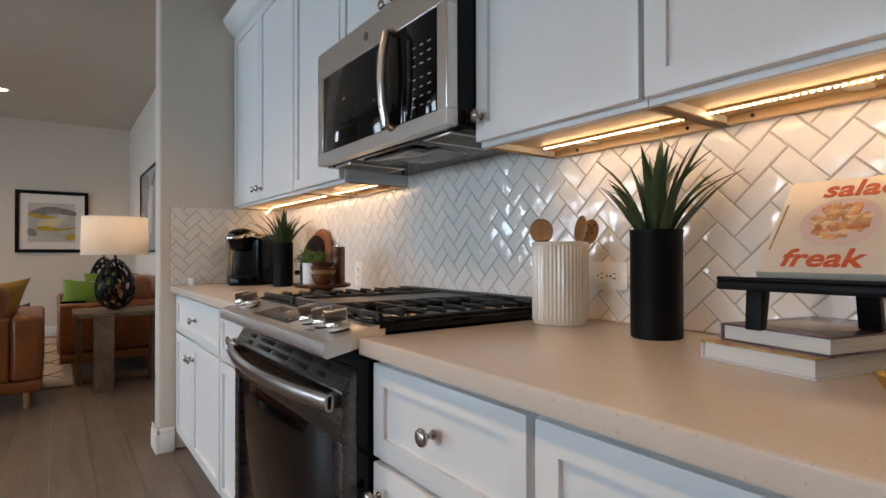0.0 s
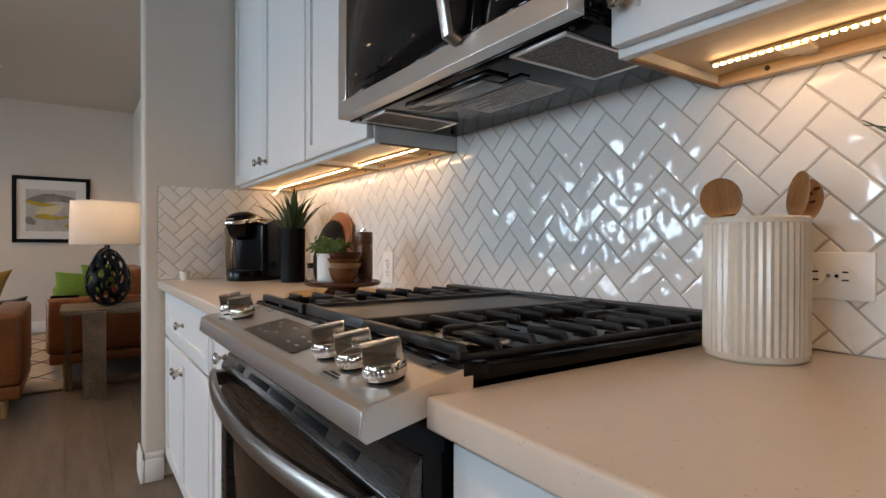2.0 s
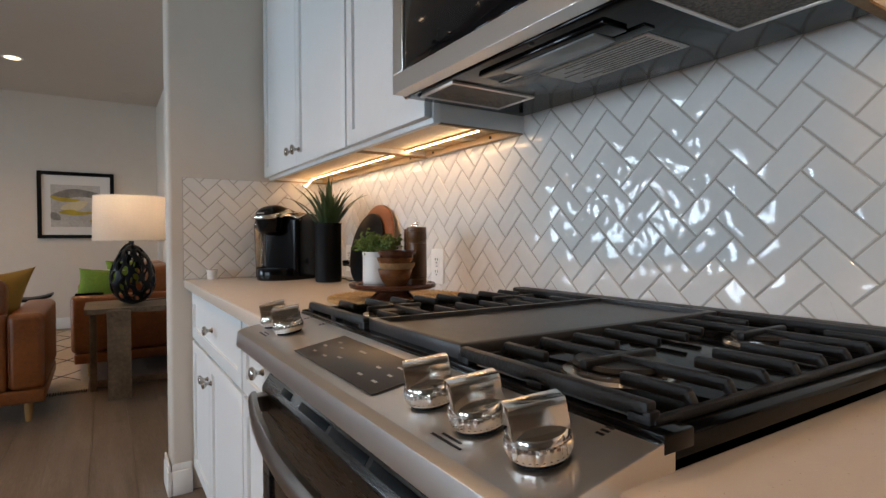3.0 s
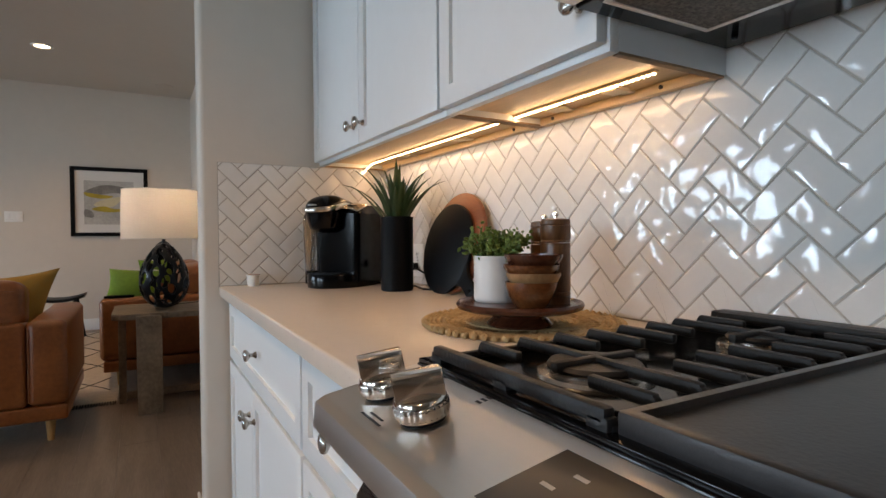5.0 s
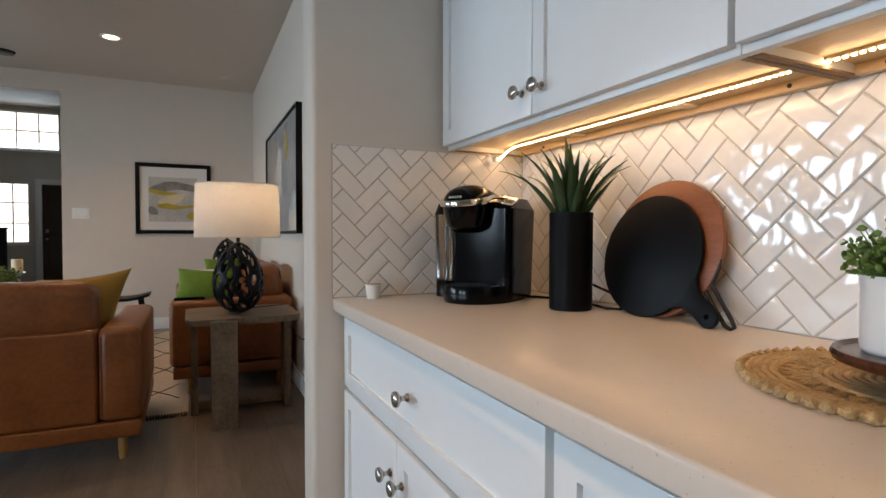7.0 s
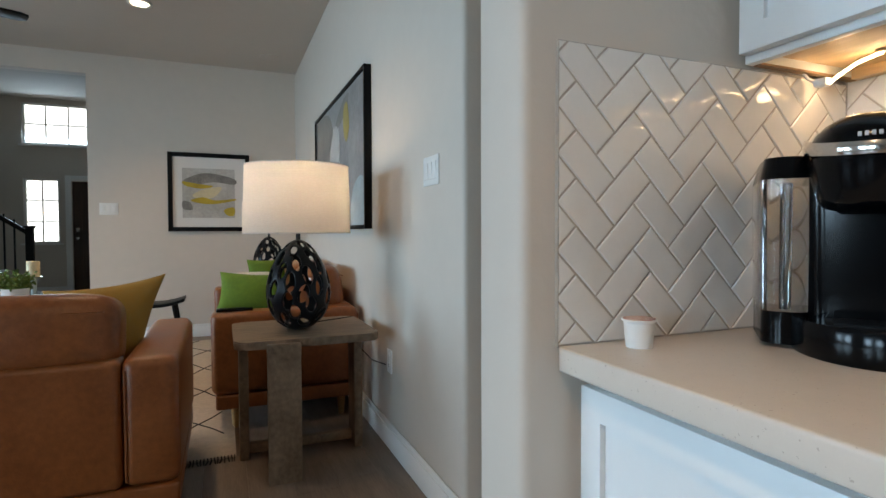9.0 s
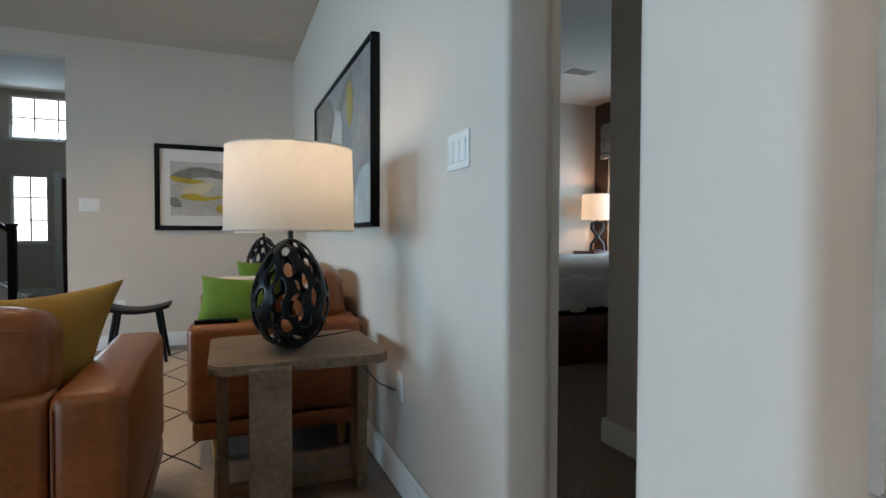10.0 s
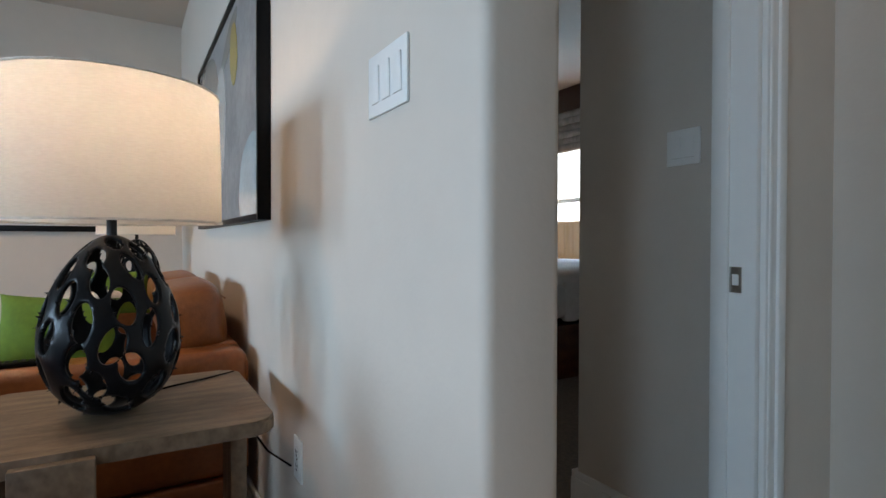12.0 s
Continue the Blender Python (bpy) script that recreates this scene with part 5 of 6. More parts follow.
def sofa(label, m, length, depth, arm_h, seats):
    """Faces +y; its back lies along x from 0 to -length."""
    t = thing("sofa", label, "sofa", "leather seats")
    t.matrix_basis = m
    aw = 0.18
    boxpart("back_panel", M_LEATHER, t, (-length + aw, -aw, 0.0, 0.14, 0.205, 0.650), 0.025, seg=4)
    boxpart("base", M_LEATHER, t, (-length + 0.004, -0.004, 0.004, depth - 0.02, 0.125, 0.205), 0.012, seg=3)
    for x in (-aw, -length):
        bm = bmesh.new()
        box(bm, x, x + aw, 0.0, depth, 0.2055, arm_h, 0.038, 4)
        part("arm", bm, M_LEATHER, t)
        bm = bmesh.new()
        tube(bm, [(x + 0.012, 0.004, 0.23), (x + 0.012, 0.004, arm_h - 0.04)], 0.0035, 6)
        part("seam", bm, M_LEATHER, t)
    w = (length - 2 * aw) / seats
    for k in range(seats):
        c = -aw - w * (k + 0.5)
        cushion_part("seat_cushion", M_LEATHER, t, w / 2 - 0.003, (depth - 0.16) / 2, 0.10, Matrix.Translation((c, 0.15 + (depth - 0.16) / 2, 0.35)))
        cushion_part("back_cushion", M_LEATHER, t, w / 2 - 0.004, 0.125, 0.145, Matrix.Translation((c, 0.15, 0.725)) @ pose(0, 0, 0, -8, 0, 0), 0.15)
        bm = bmesh.new()
        tube(bm, [(c - w / 2 + 0.05, 0.045, 0.815), (c + w / 2 - 0.05, 0.045, 0.815)], 0.003, 6)
        part("piping", bm, M_LEATHER, t)
    for x in (-0.09, -length + 0.09):
        for y in (0.09, depth - 0.12):
            bm = bmesh.new()
            lathe(bm, [(0, 0), (0.016, 0), (0.026, 0.125), (0, 0.125)], 16, (x, y))
            part("leg", bm, M_LEGWOOD, t, "tapered wooden leg")
    return t


sofa("cognac leather sofa seen from behind, on wooden legs", pose(0.130, 4.955, 0), 2.25, 0.95, 0.655, 3)
sofa("cognac leather loveseat against the wall", pose(1.012, 5.975, 0, 0, 0, 90) @ Matrix.Translation((1.72, 0, 0)), 1.72, 0.80, 0.650, 2)
pillow("throw_pillow", M_MUSTARD, 0.215, 0.085, 0.215, pose(-0.125, 5.375, 0.675, -10, -6, 15), "mustard and teal throw pillow on the sofa", 0.42)
pillow("throw_pillow", M_LIME, 0.19, 0.07, 0.125, pose(0.435, 6.30, 0.72, -20, 4, -8), "lime green throw pillow on the loveseat")
pillow("throw_pillow", M_LIME, 0.15, 0.06, 0.12, pose(0.60, 7.30, 0.76, -10, 0, 10), "lime green throw pillow at the far arm")
bm = bmesh.new()
cushion(bm, 0.15, 0.12, 0.04, Matrix.Translation((0.47, 6.95, 0.76)))
tagged(part("throw_blanket", bm, M_CREAMCLOTH, smooth=80), "cream and grey knitted throw folded on the loveseat", "blanket")
bm = bmesh.new()
box(bm, 0.24, 0.43, 6.03, 6.075, 0.6495, 0.668, 0.006, 3)
rm = tagged(part("remote_control", bm, M_BLACKPLASTIC), "black remote control on the leather arm", "remote")
bm = bmesh.new()
for k in range(7):
    for q in range(2):
        box(bm, 0.26 + k * 0.02, 0.272 + k * 0.02, 6.040 + q * 0.015, 6.049 + q * 0.015, 0.668, 0.670, 0.001)
part("buttons", bm, M_MATTEBLACK, rm)

# side tables with pierced egg lamps
M_LINEN = bpy.data.materials.new("lit_linen_shade")
M_LINEN.use_nodes = True
nt = M_LINEN.node_tree
nt.nodes.remove(nt.nodes["Principled BSDF"])
dif, tra, mixs = nt.nodes.new("ShaderNodeBsdfDiffuse"), nt.nodes.new("ShaderNodeBsdfTranslucent"), nt.nodes.new("ShaderNodeMixShader")
wv, mp, tc, rp = nt.nodes.new("ShaderNodeTexNoise"), nt.nodes.new("ShaderNodeMapping"), nt.nodes.new("ShaderNodeTexCoord"), nt.nodes.new("ShaderNodeValToRGB")
mp.inputs["Scale"].default_value = (22, 22, 130)
wv.inputs["Scale"].default_value = 3.0
rp.color_ramp.elements[0].position, rp.color_ramp.elements[1].position = 0.3, 0.7
rp.color_ramp.elements[0].color, rp.color_ramp.elements[1].color = (0.74, 0.68, 0.59, 1), (0.80, 0.74, 0.65, 1)
for a, b in ((tc.outputs["Object"], mp.inputs[0]), (mp.outputs[0], wv.inputs["Vector"]), (wv.outputs[0], rp.inputs[0]), (rp.outputs[0], dif.inputs[0]), (rp.outputs[0], tra.inputs[0]), (dif.outputs[0], mixs.inputs[1]), (tra.outputs[0], mixs.inputs[2]), (mixs.outputs[0], nt.nodes["Material Output"].inputs[0])):
    nt.links.new(a, b)
mixs.inputs[0].default_value = 0.6


def pierced_egg(r, h):
    """An egg-shaped shell with rounded openings between its ribs."""
    bm = bmesh.new()
    bmesh.ops.create_icosphere(bm, subdivisions=6, radius=1.0)
    n = 64
    rnd = random.Random(12)
    holes = []
    for k in range(n):
        z = 1 - 2 * (k + 0.5) / n
        a = k * 2.399963 + rnd.uniform(-0.1, 0.1)
        if abs(z) > 0.93:
            continue
        c = Vector((math.sqrt(1 - z * z) * math.cos(a), math.sqrt(1 - z * z) * math.sin(a), z))
        up = (Vector((0, 0, 1)) - c * c.z).normalized()
        tw = rnd.uniform(-0.9, 0.9)
        u = up * math.cos(tw) + up.cross(c) * math.sin(tw)
        holes.append((c, u, u.cross(c), rnd.uniform(0.185, 0.235), rnd.uniform(0.130, 0.175)))
    cs = np.array([c[:] for c, *_ in holes])
    us, vs_ = np.array([q[1][:] for q in holes]), np.array([q[2][:] for q in holes])
    al, bl = np.array([q[3] for q in holes]), np.array([q[4] for q in holes])

    def depth(p):
        d = p[None, :] - cs
        f = np.sqrt(((d * us).sum(1) / al) ** 2 + ((d * vs_).sum(1) / bl) ** 2)
        f[(cs @ p) < 0.5] = 9
        k = int(f.argmin())
        return f[k], k

    dead = [f for f in bm.faces if depth(np.array(f.calc_center_median()))[0] < 1.0]
    bmesh.ops.delete(bm, geom=dead, context="FACES")
    for v in [v for v in bm.verts if v.is_boundary]:
        f, k = depth(np.array(v.co))
        if f < 1.6:
            c = Vector(cs[k])
            v.co = (c + (v.co - c) / f).normalized()
    for v in bm.verts:
        z = v.co.z
        wide = 1.0 - 0.20 * z - 0.06 * z * z
        v.co = Vector((v.co.x * r * wide, v.co.y * r * wide, (z + 1) * h / 2))
    return bm


def side_table_with_lamp(x, y, on):
    """The lamp's foot stands at x, y on a weathered table 0.62 m high."""
    t = thing("side_table", "weathered grey-brown wooden side table with slab legs", "side table", "matching side tables", (x, y, 0))
    bm = bmesh.new()
    rounded(bm, 0.315, 0.285, 0.585, 0.620, 0.05)
    bmesh.ops.bevel(bm, geom=[e for e in bm.edges if abs(e.verts[0].co.z - e.verts[1].co.z) < 1e-5], offset=0.006, segments=2, affect="EDGES")
    moved(bm, Matrix.Translation((0.020, 0.045, 0)))
    part("tabletop", bm, M_DRIFT, t)
    boxpart("leg", M_DRIFT, t, (-0.165, -0.025, -0.262, -0.222, 0.0, 0.606), 0.004)
    boxpart("leg", M_DRIFT, t, (0.270, 0.312, 0.02, 0.16, 0.0, 0.586), 0.004)
    boxpart("leg", M_DRIFT, t, (-0.27, -0.228, 0.06, 0.20, 0.0, 0.586), 0.004)
    boxpart("stretcher", M_DRIFT, t, (-0.228, 0.270, 0.09, 0.13, 0.02, 0.065), 0.004)
    boxpart("stretcher", M_DRIFT, t, (-0.115, -0.075, -0.222, 0.09, 0.02, 0.065), 0.004)
    l = thing("table_lamp", "black pierced egg lamp with a linen drum shade, lit", "lamp", "matching table lamps", (x, y, 0.620))
    bm = pierced_egg(0.147, 0.43)
    ob = part("base", bm, mat_egg, l, "black pierced ceramic egg", 70)
    so = ob.modifiers.new("shell", "SOLIDIFY")
    so.thickness, so.offset = 0.009, -1
    bm = bmesh.new()
    tube(bm, [(0, 0, 0.40), (0, 0, 0.62)], 0.011, 14)
    part("neck", bm, M_IRON, l)
    bm = bmesh.new()
    lathe(bm, [(0.245, 0.458), (0.2435, 0.620), (0.238, 0.775)], 72)
    sh = part("shade", bm, M_LINEN, l, "cream linen drum shade", 60)
    for z, r in ((0.460, 0.2455), (0.773, 0.2385)):
        bm = bmesh.new()
        tube(bm, [(r * math.cos(2 * math.pi * k / 64), r * math.sin(2 * math.pi * k / 64), z) for k in range(65)], 0.0028, 6, False)
        part("hem", bm, M_CREAMCLOTH, sh)
    bm = bmesh.new()
    for k in range(3):
        a = 2.1 * k
        tube(bm, [(0, 0, 0.76), (0.237 * math.cos(a), 0.237 * math.sin(a), 0.765)], 0.002, 6)
    tube(bm, [(0, 0, 0.62), (0.05, 0, 0.68), (0.05, 0, 0.72), (0, 0, 0.76)], 0.002, 6)
    tube(bm, [(0, 0, 0.62), (-0.05, 0, 0.68), (-0.05, 0, 0.72), (0, 0, 0.76)], 0.002, 6)
    tube(bm, [(0, 0, 0.76), (0, 0, 0.79)], [0.003, 0.008], 10)
    part("harp", bm, M_IRON, l)
    bm = bmesh.new()
    lathe(bm, [(0, 0.625), (0.014, 0.63), (0.03, 0.67), (0.03, 0.69), (0.018, 0.715), (0, 0.72)], 20)
    part("bulb", bm, mat("lit_bulb", (1.0, 0.72, 0.42), 0.4, vary=0, rough_vary=0, emit=6.0), l, "glowing warm bulb")
    point_lamp("lamp_bulb", (x, y, 0.62 + 0.70), on, (1.0, 0.77, 0.55), 0.03)
    return l


mat_egg = mat("satin_black_ceramic", (0.006, 0.0065, 0.008), 0.30, vary=0.25, scale=14, bump=0.25, bump_scale=40, spec=0.18)
side_table_with_lamp(0.610, 5.505, 12)
side_table_with_lamp(0.70, 8.36, 10)
bm = bmesh.new()
tube(bm, [(0.66, 5.62, 0.625), (0.75, 5.68, 0.625), (0.84, 5.72, 0.625), (0.93, 5.79, 0.622), (0.97, 5.80, 0.45), (1.0, 5.62, 0.41), (1.025, 5.46, 0.42)], 0.003, 6)
tagged(part("lamp_cord", bm, M_BLACKPLASTIC), "thin black lamp cord across the side table", "cord")

# rug with dark diamond lines and fringe
RX0, RX1, RY_0, RY_1 = -2.7, 0.325, 5.63, 8.75
rug = thing("rug", "cream rug with thin charcoal diamond lines and fringe", "rug")
boxpart("rug_body", M_RUG, rug, (RX0, RX1, RY_0, RY_1, 0.0005, 0.012), 0.004)
bm = bmesh.new()
rnd = random.Random(2)
for k in range(-6, 12):
    for s in (1, -1):
        pts = []
        for q in range(33):
            yy = RY_0 + 0.03 + (RY_1 - RY_0 - 0.06) * q / 32
            xx = RX0 + k * 0.42 + s * (yy - RY_0) * 0.62 + (0 if s > 0 else 1.9) + 0.012 * math.sin(q * 1.3 + k)
            if RX0 + 0.03 < xx < RX1 - 0.03:
                pts.append((xx, yy, 0.0125))
        if len(pts) > 2:
            tube(bm, pts, 0.0042, 5)
part("diamond_line", bm, M_RUGLINE, rug)
bm = bmesh.new()
for k in range(200):
    xx = RX0 + (RX1 - RX0) * (k + 0.5) / 200
    tube(bm, [(xx, RY_0 + 0.004, 0.011), (xx + rnd.uniform(-0.004, 0.004), RY_0 - 0.02, 0.006), (xx + rnd.uniform(-0.008, 0.008), RY_0 - 0.05, 0.0035)], 0.0035, 4)
tagged(part("fringe", bm, M_RUGLINE, rug), kind="stuff")

# black bench
bn = thing("stool", "black wooden stool with a curved seat and splayed legs", "stool", at=(-0.29, 8.42, 0.012))
bm = bmesh.new()
prof = [(-0.24 + 0.03 * k, 0.435 + 0.045 * ((k - 8) / 8) ** 2) for k in range(17)]
prism(bm, prof + [(x, z - 0.03) for x, z in reversed(prof)], "y", -0.16, 0.16, 0.004)
part("seat", bm, M_BLACKWOOD, bn)
for sx in (-1, 1):
    for sy in (-1, 1):
        bm = bmesh.new()
        tube(bm, [(sx * 0.215, sy * 0.135, 0.0), (sx * 0.15, sy * 0.10, 0.425)], [0.013, 0.019], 12)
        part("leg", bm, M_BLACKWOOD, bn)

# coffee table with candles and fern
ct = thing("coffee_table", "low wooden coffee table on the rug", "coffee table", at=(-1.25, 6.95, 0.012))
boxpart("tabletop", M_DRIFT, ct, (-0.55, 0.55, -0.32, 0.32, 0.40, 0.44), 0.006)
for sx in (-0.5, 0.45):
    for sy in (-0.28, 0.23):
        boxpart("leg", M_DRIFT, ct, (sx, sx + 0.05, sy, sy + 0.05, 0.0, 0.40), 0.004)
M_HOLD = mat("pale_blue_glass", (0.45, 0.56, 0.58), 0.12, vary=0.05)
M_WAX = mat("cream_wax", (0.68, 0.58, 0.36), 0.5, vary=0.04)
for cx, cy, h in ((-0.845, 7.05, 0.355), (-0.985, 6.95, 0.265)):
    t = thing("candle_holder", "pale blue glass candle holder with a cream candle", "candle", "candles on the coffee table", (cx, cy, 0.452))
    bm = bmesh.new()
    lathe(bm, [(0, 0), (0.045, 0), (0.047, 0.006), (0.016, 0.02), (0.012, h * 0.5), (0.018, h - 0.02), (0.048, h - 0.004), (0.05, h), (0, h)], 28)
    part("holder", bm, M_HOLD, t)
    bm = bmesh.new()
    lathe(bm, [(0, h), (0.036, h), (0.036, h + 0.095), (0.033, h + 0.10), (0, h + 0.098)], 28)
    part("candle", bm, M_WAX, t, "cream pillar candle")
bm = bmesh.new()
lathe(bm, [(0, 0), (0.05, 0), (0.062, 0.01), (0.07, 0.29), (0.072, 0.30), (0.066, 0.30), (0.06, 0.26), (0, 0.25)], 32)
ob = tagged(part("planter", bm, M_WHITECER), "white ceramic planter on the coffee table", "planter")
ob.location = (-0.885, 6.86, 0.452)
sprigs("fern", "small bright green fern in a white planter", (-0.885, 6.86, 0.72), 60, 0.11, 0.17, 0.008, 8)

# pictures
M_MATBOARD = mat("white_matboard", (0.72, 0.71, 0.68), 0.25, vary=0.01, coat=1.0)
M_ARTGREY = mat("grey_wash_paint", (0.36, 0.35, 0.33), 0.35, color2=(0.52, 0.51, 0.48), scale=5, coat=1.0)
M_ARTDARK = mat("slate_paint", (0.13, 0.125, 0.12), 0.35, color2=(0.26, 0.25, 0.23), scale=8, coat=1.0)
M_ARTYEL = mat("ochre_paint", (0.42, 0.31, 0.03), 0.4, vary=0.2, scale=10, coat=1.0)
M_ARTCREAM = mat("cream_paint", (0.62, 0.55, 0.36), 0.4, vary=0.1, coat=1.0)
M_FRAME = mat("black_picture_frame", (0.004, 0.004, 0.0045), 0.4, vary=0.2, spec=0.15)


def blob(bm, pts, axis, at, thick):
    """A flat painted shape with rounded outline."""
    out = []
    n = len(pts)
    for k in range(n):
        p0, p1, p2, p3 = (Vector(pts[(k + q) % n]) for q in (-1, 0, 1, 2))
        for s in (0, 0.25, 0.5, 0.75):
            out.append(tuple(0.5 * ((2 * p1) + (p2 - p0) * s + (2 * p0 - 5 * p1 + 4 * p2 - p3) * s * s + (3 * p1 - p0 - 3 * p2 + p3) * s ** 3)))
    prism(bm, out, axis, at, at + thick)


def frame_bars(bm, axis, a0, a1, u0, u1, z0, z1, w):
    for d in ((u0, u0 + w, z0, z1), (u1 - w, u1, z0, z1), (u0 + w, u1 - w, z0, z0 + w), (u0 + w, u1 - w, z1 - w, z1)):
        if axis == "y":
            box(bm, d[0], d[1], a0, a1, d[2], d[3], 0.002)
        else:
            box(bm, a0, a1, d[0], d[1], d[2], d[3], 0.002)


fp = thing("framed_print", "black framed abstract print in grey and yellow under glass", "picture")
bm = bmesh.new()
frame_bars(bm, "y", NORTH - 0.032, NORTH - 0.001, -0.228, 0.560, 1.106, 1.919, 0.044)
part("frame", bm, M_FRAME, fp)
boxpart("matboard", M_MATBOARD, fp, (-0.193, 0.525, NORTH - 0.016, NORTH - 0.002, 1.147, 1.880))
art = boxpart("artwork", M_ARTGREY, fp, (-0.095, 0.41, NORTH - 0.0175, NORTH - 0.0155, 1.245, 1.76))
for m_, pts, off in (
        (M_ARTDARK, [(-0.095, 1.62), (0.05, 1.70), (0.2, 1.71), (0.405, 1.66), (0.405, 1.60), (0.2, 1.62), (0.0, 1.58)], 0.0005),
        (M_ARTYEL, [(-0.095, 1.62), (0.05, 1.60), (0.2, 1.58), (0.1, 1.55), (-0.05, 1.57)], 0.0010),
        (M_ARTCREAM, [(0.0, 1.48), (0.1, 1.54), (0.28, 1.57), (0.2, 1.46), (0.05, 1.45)], 0.0015),
        (M_ARTYEL, [(-0.02, 1.43), (0.1, 1.46), (0.22, 1.43), (0.405, 1.45), (0.405, 1.43), (0.2, 1.39), (0.05, 1.40)], 0.0020),
        (M_ARTYEL, [(0.30, 1.33), (0.40, 1.36), (0.405, 1.28), (0.34, 1.27)], 0.0025),
        (M_ARTDARK, [(-0.09, 1.42), (-0.02, 1.40), (0.0, 1.33), (-0.09, 1.34)], 0.0012)):
    bm = bmesh.new()
    blob(bm, pts, "y", NORTH - 0.0176 - off, off)
    part("painted_shape", bm, m_, art)
wc = thing("wall_canvas", "large black framed abstract canvas in grey tones", "painting")
bm = bmesh.new()
frame_bars(bm, "x", 1.003, LIV - 0.001, 5.775, 7.45, 1.104, 2.005, 0.022)
part("frame", bm, M_FRAME, wc)
M_CANVAS = mat("slate_wash_canvas", (0.19, 0.185, 0.18), 0.6, color2=(0.30, 0.29, 0.28), scale=4)
art = boxpart("canvas", M_CANVAS, wc, (1.015, 1.041, 5.7975, 7.4275, 1.1265, 1.9825))
for m_, pts, off in (
        (M_ARTDARK, [(7.42, 1.95), (6.9, 1.95), (6.7, 1.75), (6.75, 1.5), (6.95, 1.4), (7.2, 1.55), (7.4, 1.6)], 0.0006),
        (M_MATBOARD, [(6.85, 1.55), (6.75, 1.75), (6.6, 1.82), (6.5, 1.7), (6.55, 1.4), (6.7, 1.3)], 0.0012),
        (M_ARTYEL, [(6.35, 1.88), (6.25, 1.9), (6.2, 1.75), (6.28, 1.66), (6.36, 1.74)], 0.0018),
        (M_ARTDARK, [(6.7, 1.78), (6.4, 1.93), (6.2, 1.95), (6.3, 1.86), (6.5, 1.80)], 0.0010),
        (mat("pale_blue_paint", (0.42, 0.55, 0.60), 0.4, vary=0.15, coat=1.0), [(6.1, 1.35), (5.85, 1.4), (5.83, 1.14), (6.15, 1.14)], 0.0014)):
    bm = bmesh.new()
    blob(bm, pts, "x", 1.0149 - off, off)
    part("painted_shape", bm, m_, art)

# switches and outlets of the living room and the passage
plate("light_switch", "white triple rocker switch on the greige wall", TO_WEST(LIV, 4.866, 1.324), 0.163, 0.115, rockers=3, category="switch")
plate("outlet", "white wall outlet low beside the side table", TO_WEST(LIV, 5.452, 0.437), 0.072, 0.116, sockets=2)
plate("light_switch", "white triple rocker switch beside the foyer opening", pose(-0.752, NORTH, 1.328), 0.163, 0.118, rockers=3, category="switch")
plate("outlet", "white wall outlet low on the far wall", pose(-0.51, NORTH, 0.40), 0.072, 0.116, sockets=2)
plate("light_switch", "white double rocker switch in the bedroom passage", TO_WEST(2.17, 5.075, 1.336), 0.118, 0.114, rockers=2, category="switch")

# ceiling lamps, speaker and fan
M_GLOW = mat("lit_lamp_lens", (1.0, 0.80, 0.55), 0.4, vary=0, rough_vary=0, emit=9.0)
for cx, cy in CANS:
    t = thing("recessed_light", "round white recessed ceiling light, lit warm", "ceiling light", "recessed ceiling lights", (cx, cy, CEIL))
    bm = bmesh.new()
    lathe(bm, [(0.062, -0.001), (0.066, -0.006), (0.086, -0.004), (0.088, 0.0)], 40)
    part("trim_ring", bm, M_TRIM, t)
    bm = bmesh.new()
    lathe(bm, [(0, -0.0015), (0.063, -0.0015), (0.063, -0.0005), (0, -0.0005)], 40)
    part("lens", bm, M_GLOW, t, "glowing lens")
bm = bmesh.new()
lathe(bm, [(0, -0.012), (0.08, -0.010), (0.095, -0.004), (0.097, 0.0)], 40, (0.74, 8.54))
moved(bm, Matrix.Translation((0, 0, CEIL)))
tagged(part("ceiling_speaker", bm, M_CEIL), "round off-white ceiling speaker", "speaker")
fan = thing("ceiling_fan", "dark brown ceiling fan at rest on a downrod", "fan", at=(-1.62, 6.75, 0))
bm = bmesh.new()
lathe(bm, [(0.015, CEIL), (0.06, CEIL), (0.05, CEIL - 0.05), (0.015, CEIL - 0.06), (0.012, 2.52), (0.09, 2.50), (0.11, 2.46), (0.10, 2.41), (0.05, 2.39), (0, 2.385)], 32)
part("motor", bm, M_BLACKWOOD, fan)
for k in range(5):
    a = 22 + 72 * k
    bm = bmesh.new()
    prism(bm, [(0.10, -0.05), (0.30, -0.065), (0.80, -0.07), (0.84, -0.04), (0.84, 0.04), (0.80, 0.07), (0.30, 0.065), (0.10, 0.05)], "z", 2.440, 2.456, 0.002)
    moved(bm, pose(0, 0, 0, 0, 0, a))
    part("blade", bm, M_BLACKWOOD, fan)

# ---- foyer ----
M_OUTSIDE = mat("bright_overcast_distance", (1.0, 1.0, 1.0), 0.9, vary=0.0, rough_vary=0, emit=2.4)
bm = bmesh.new()
box(bm, -9, 4, FY + 4.0, FY + 4.02, -1, 9)
structure("backdrop_foyer", bm, M_OUTSIDE, "bright overcast distance outside the foyer windows", category="backdrop")
M_PANE = glass_mat("window_glass")


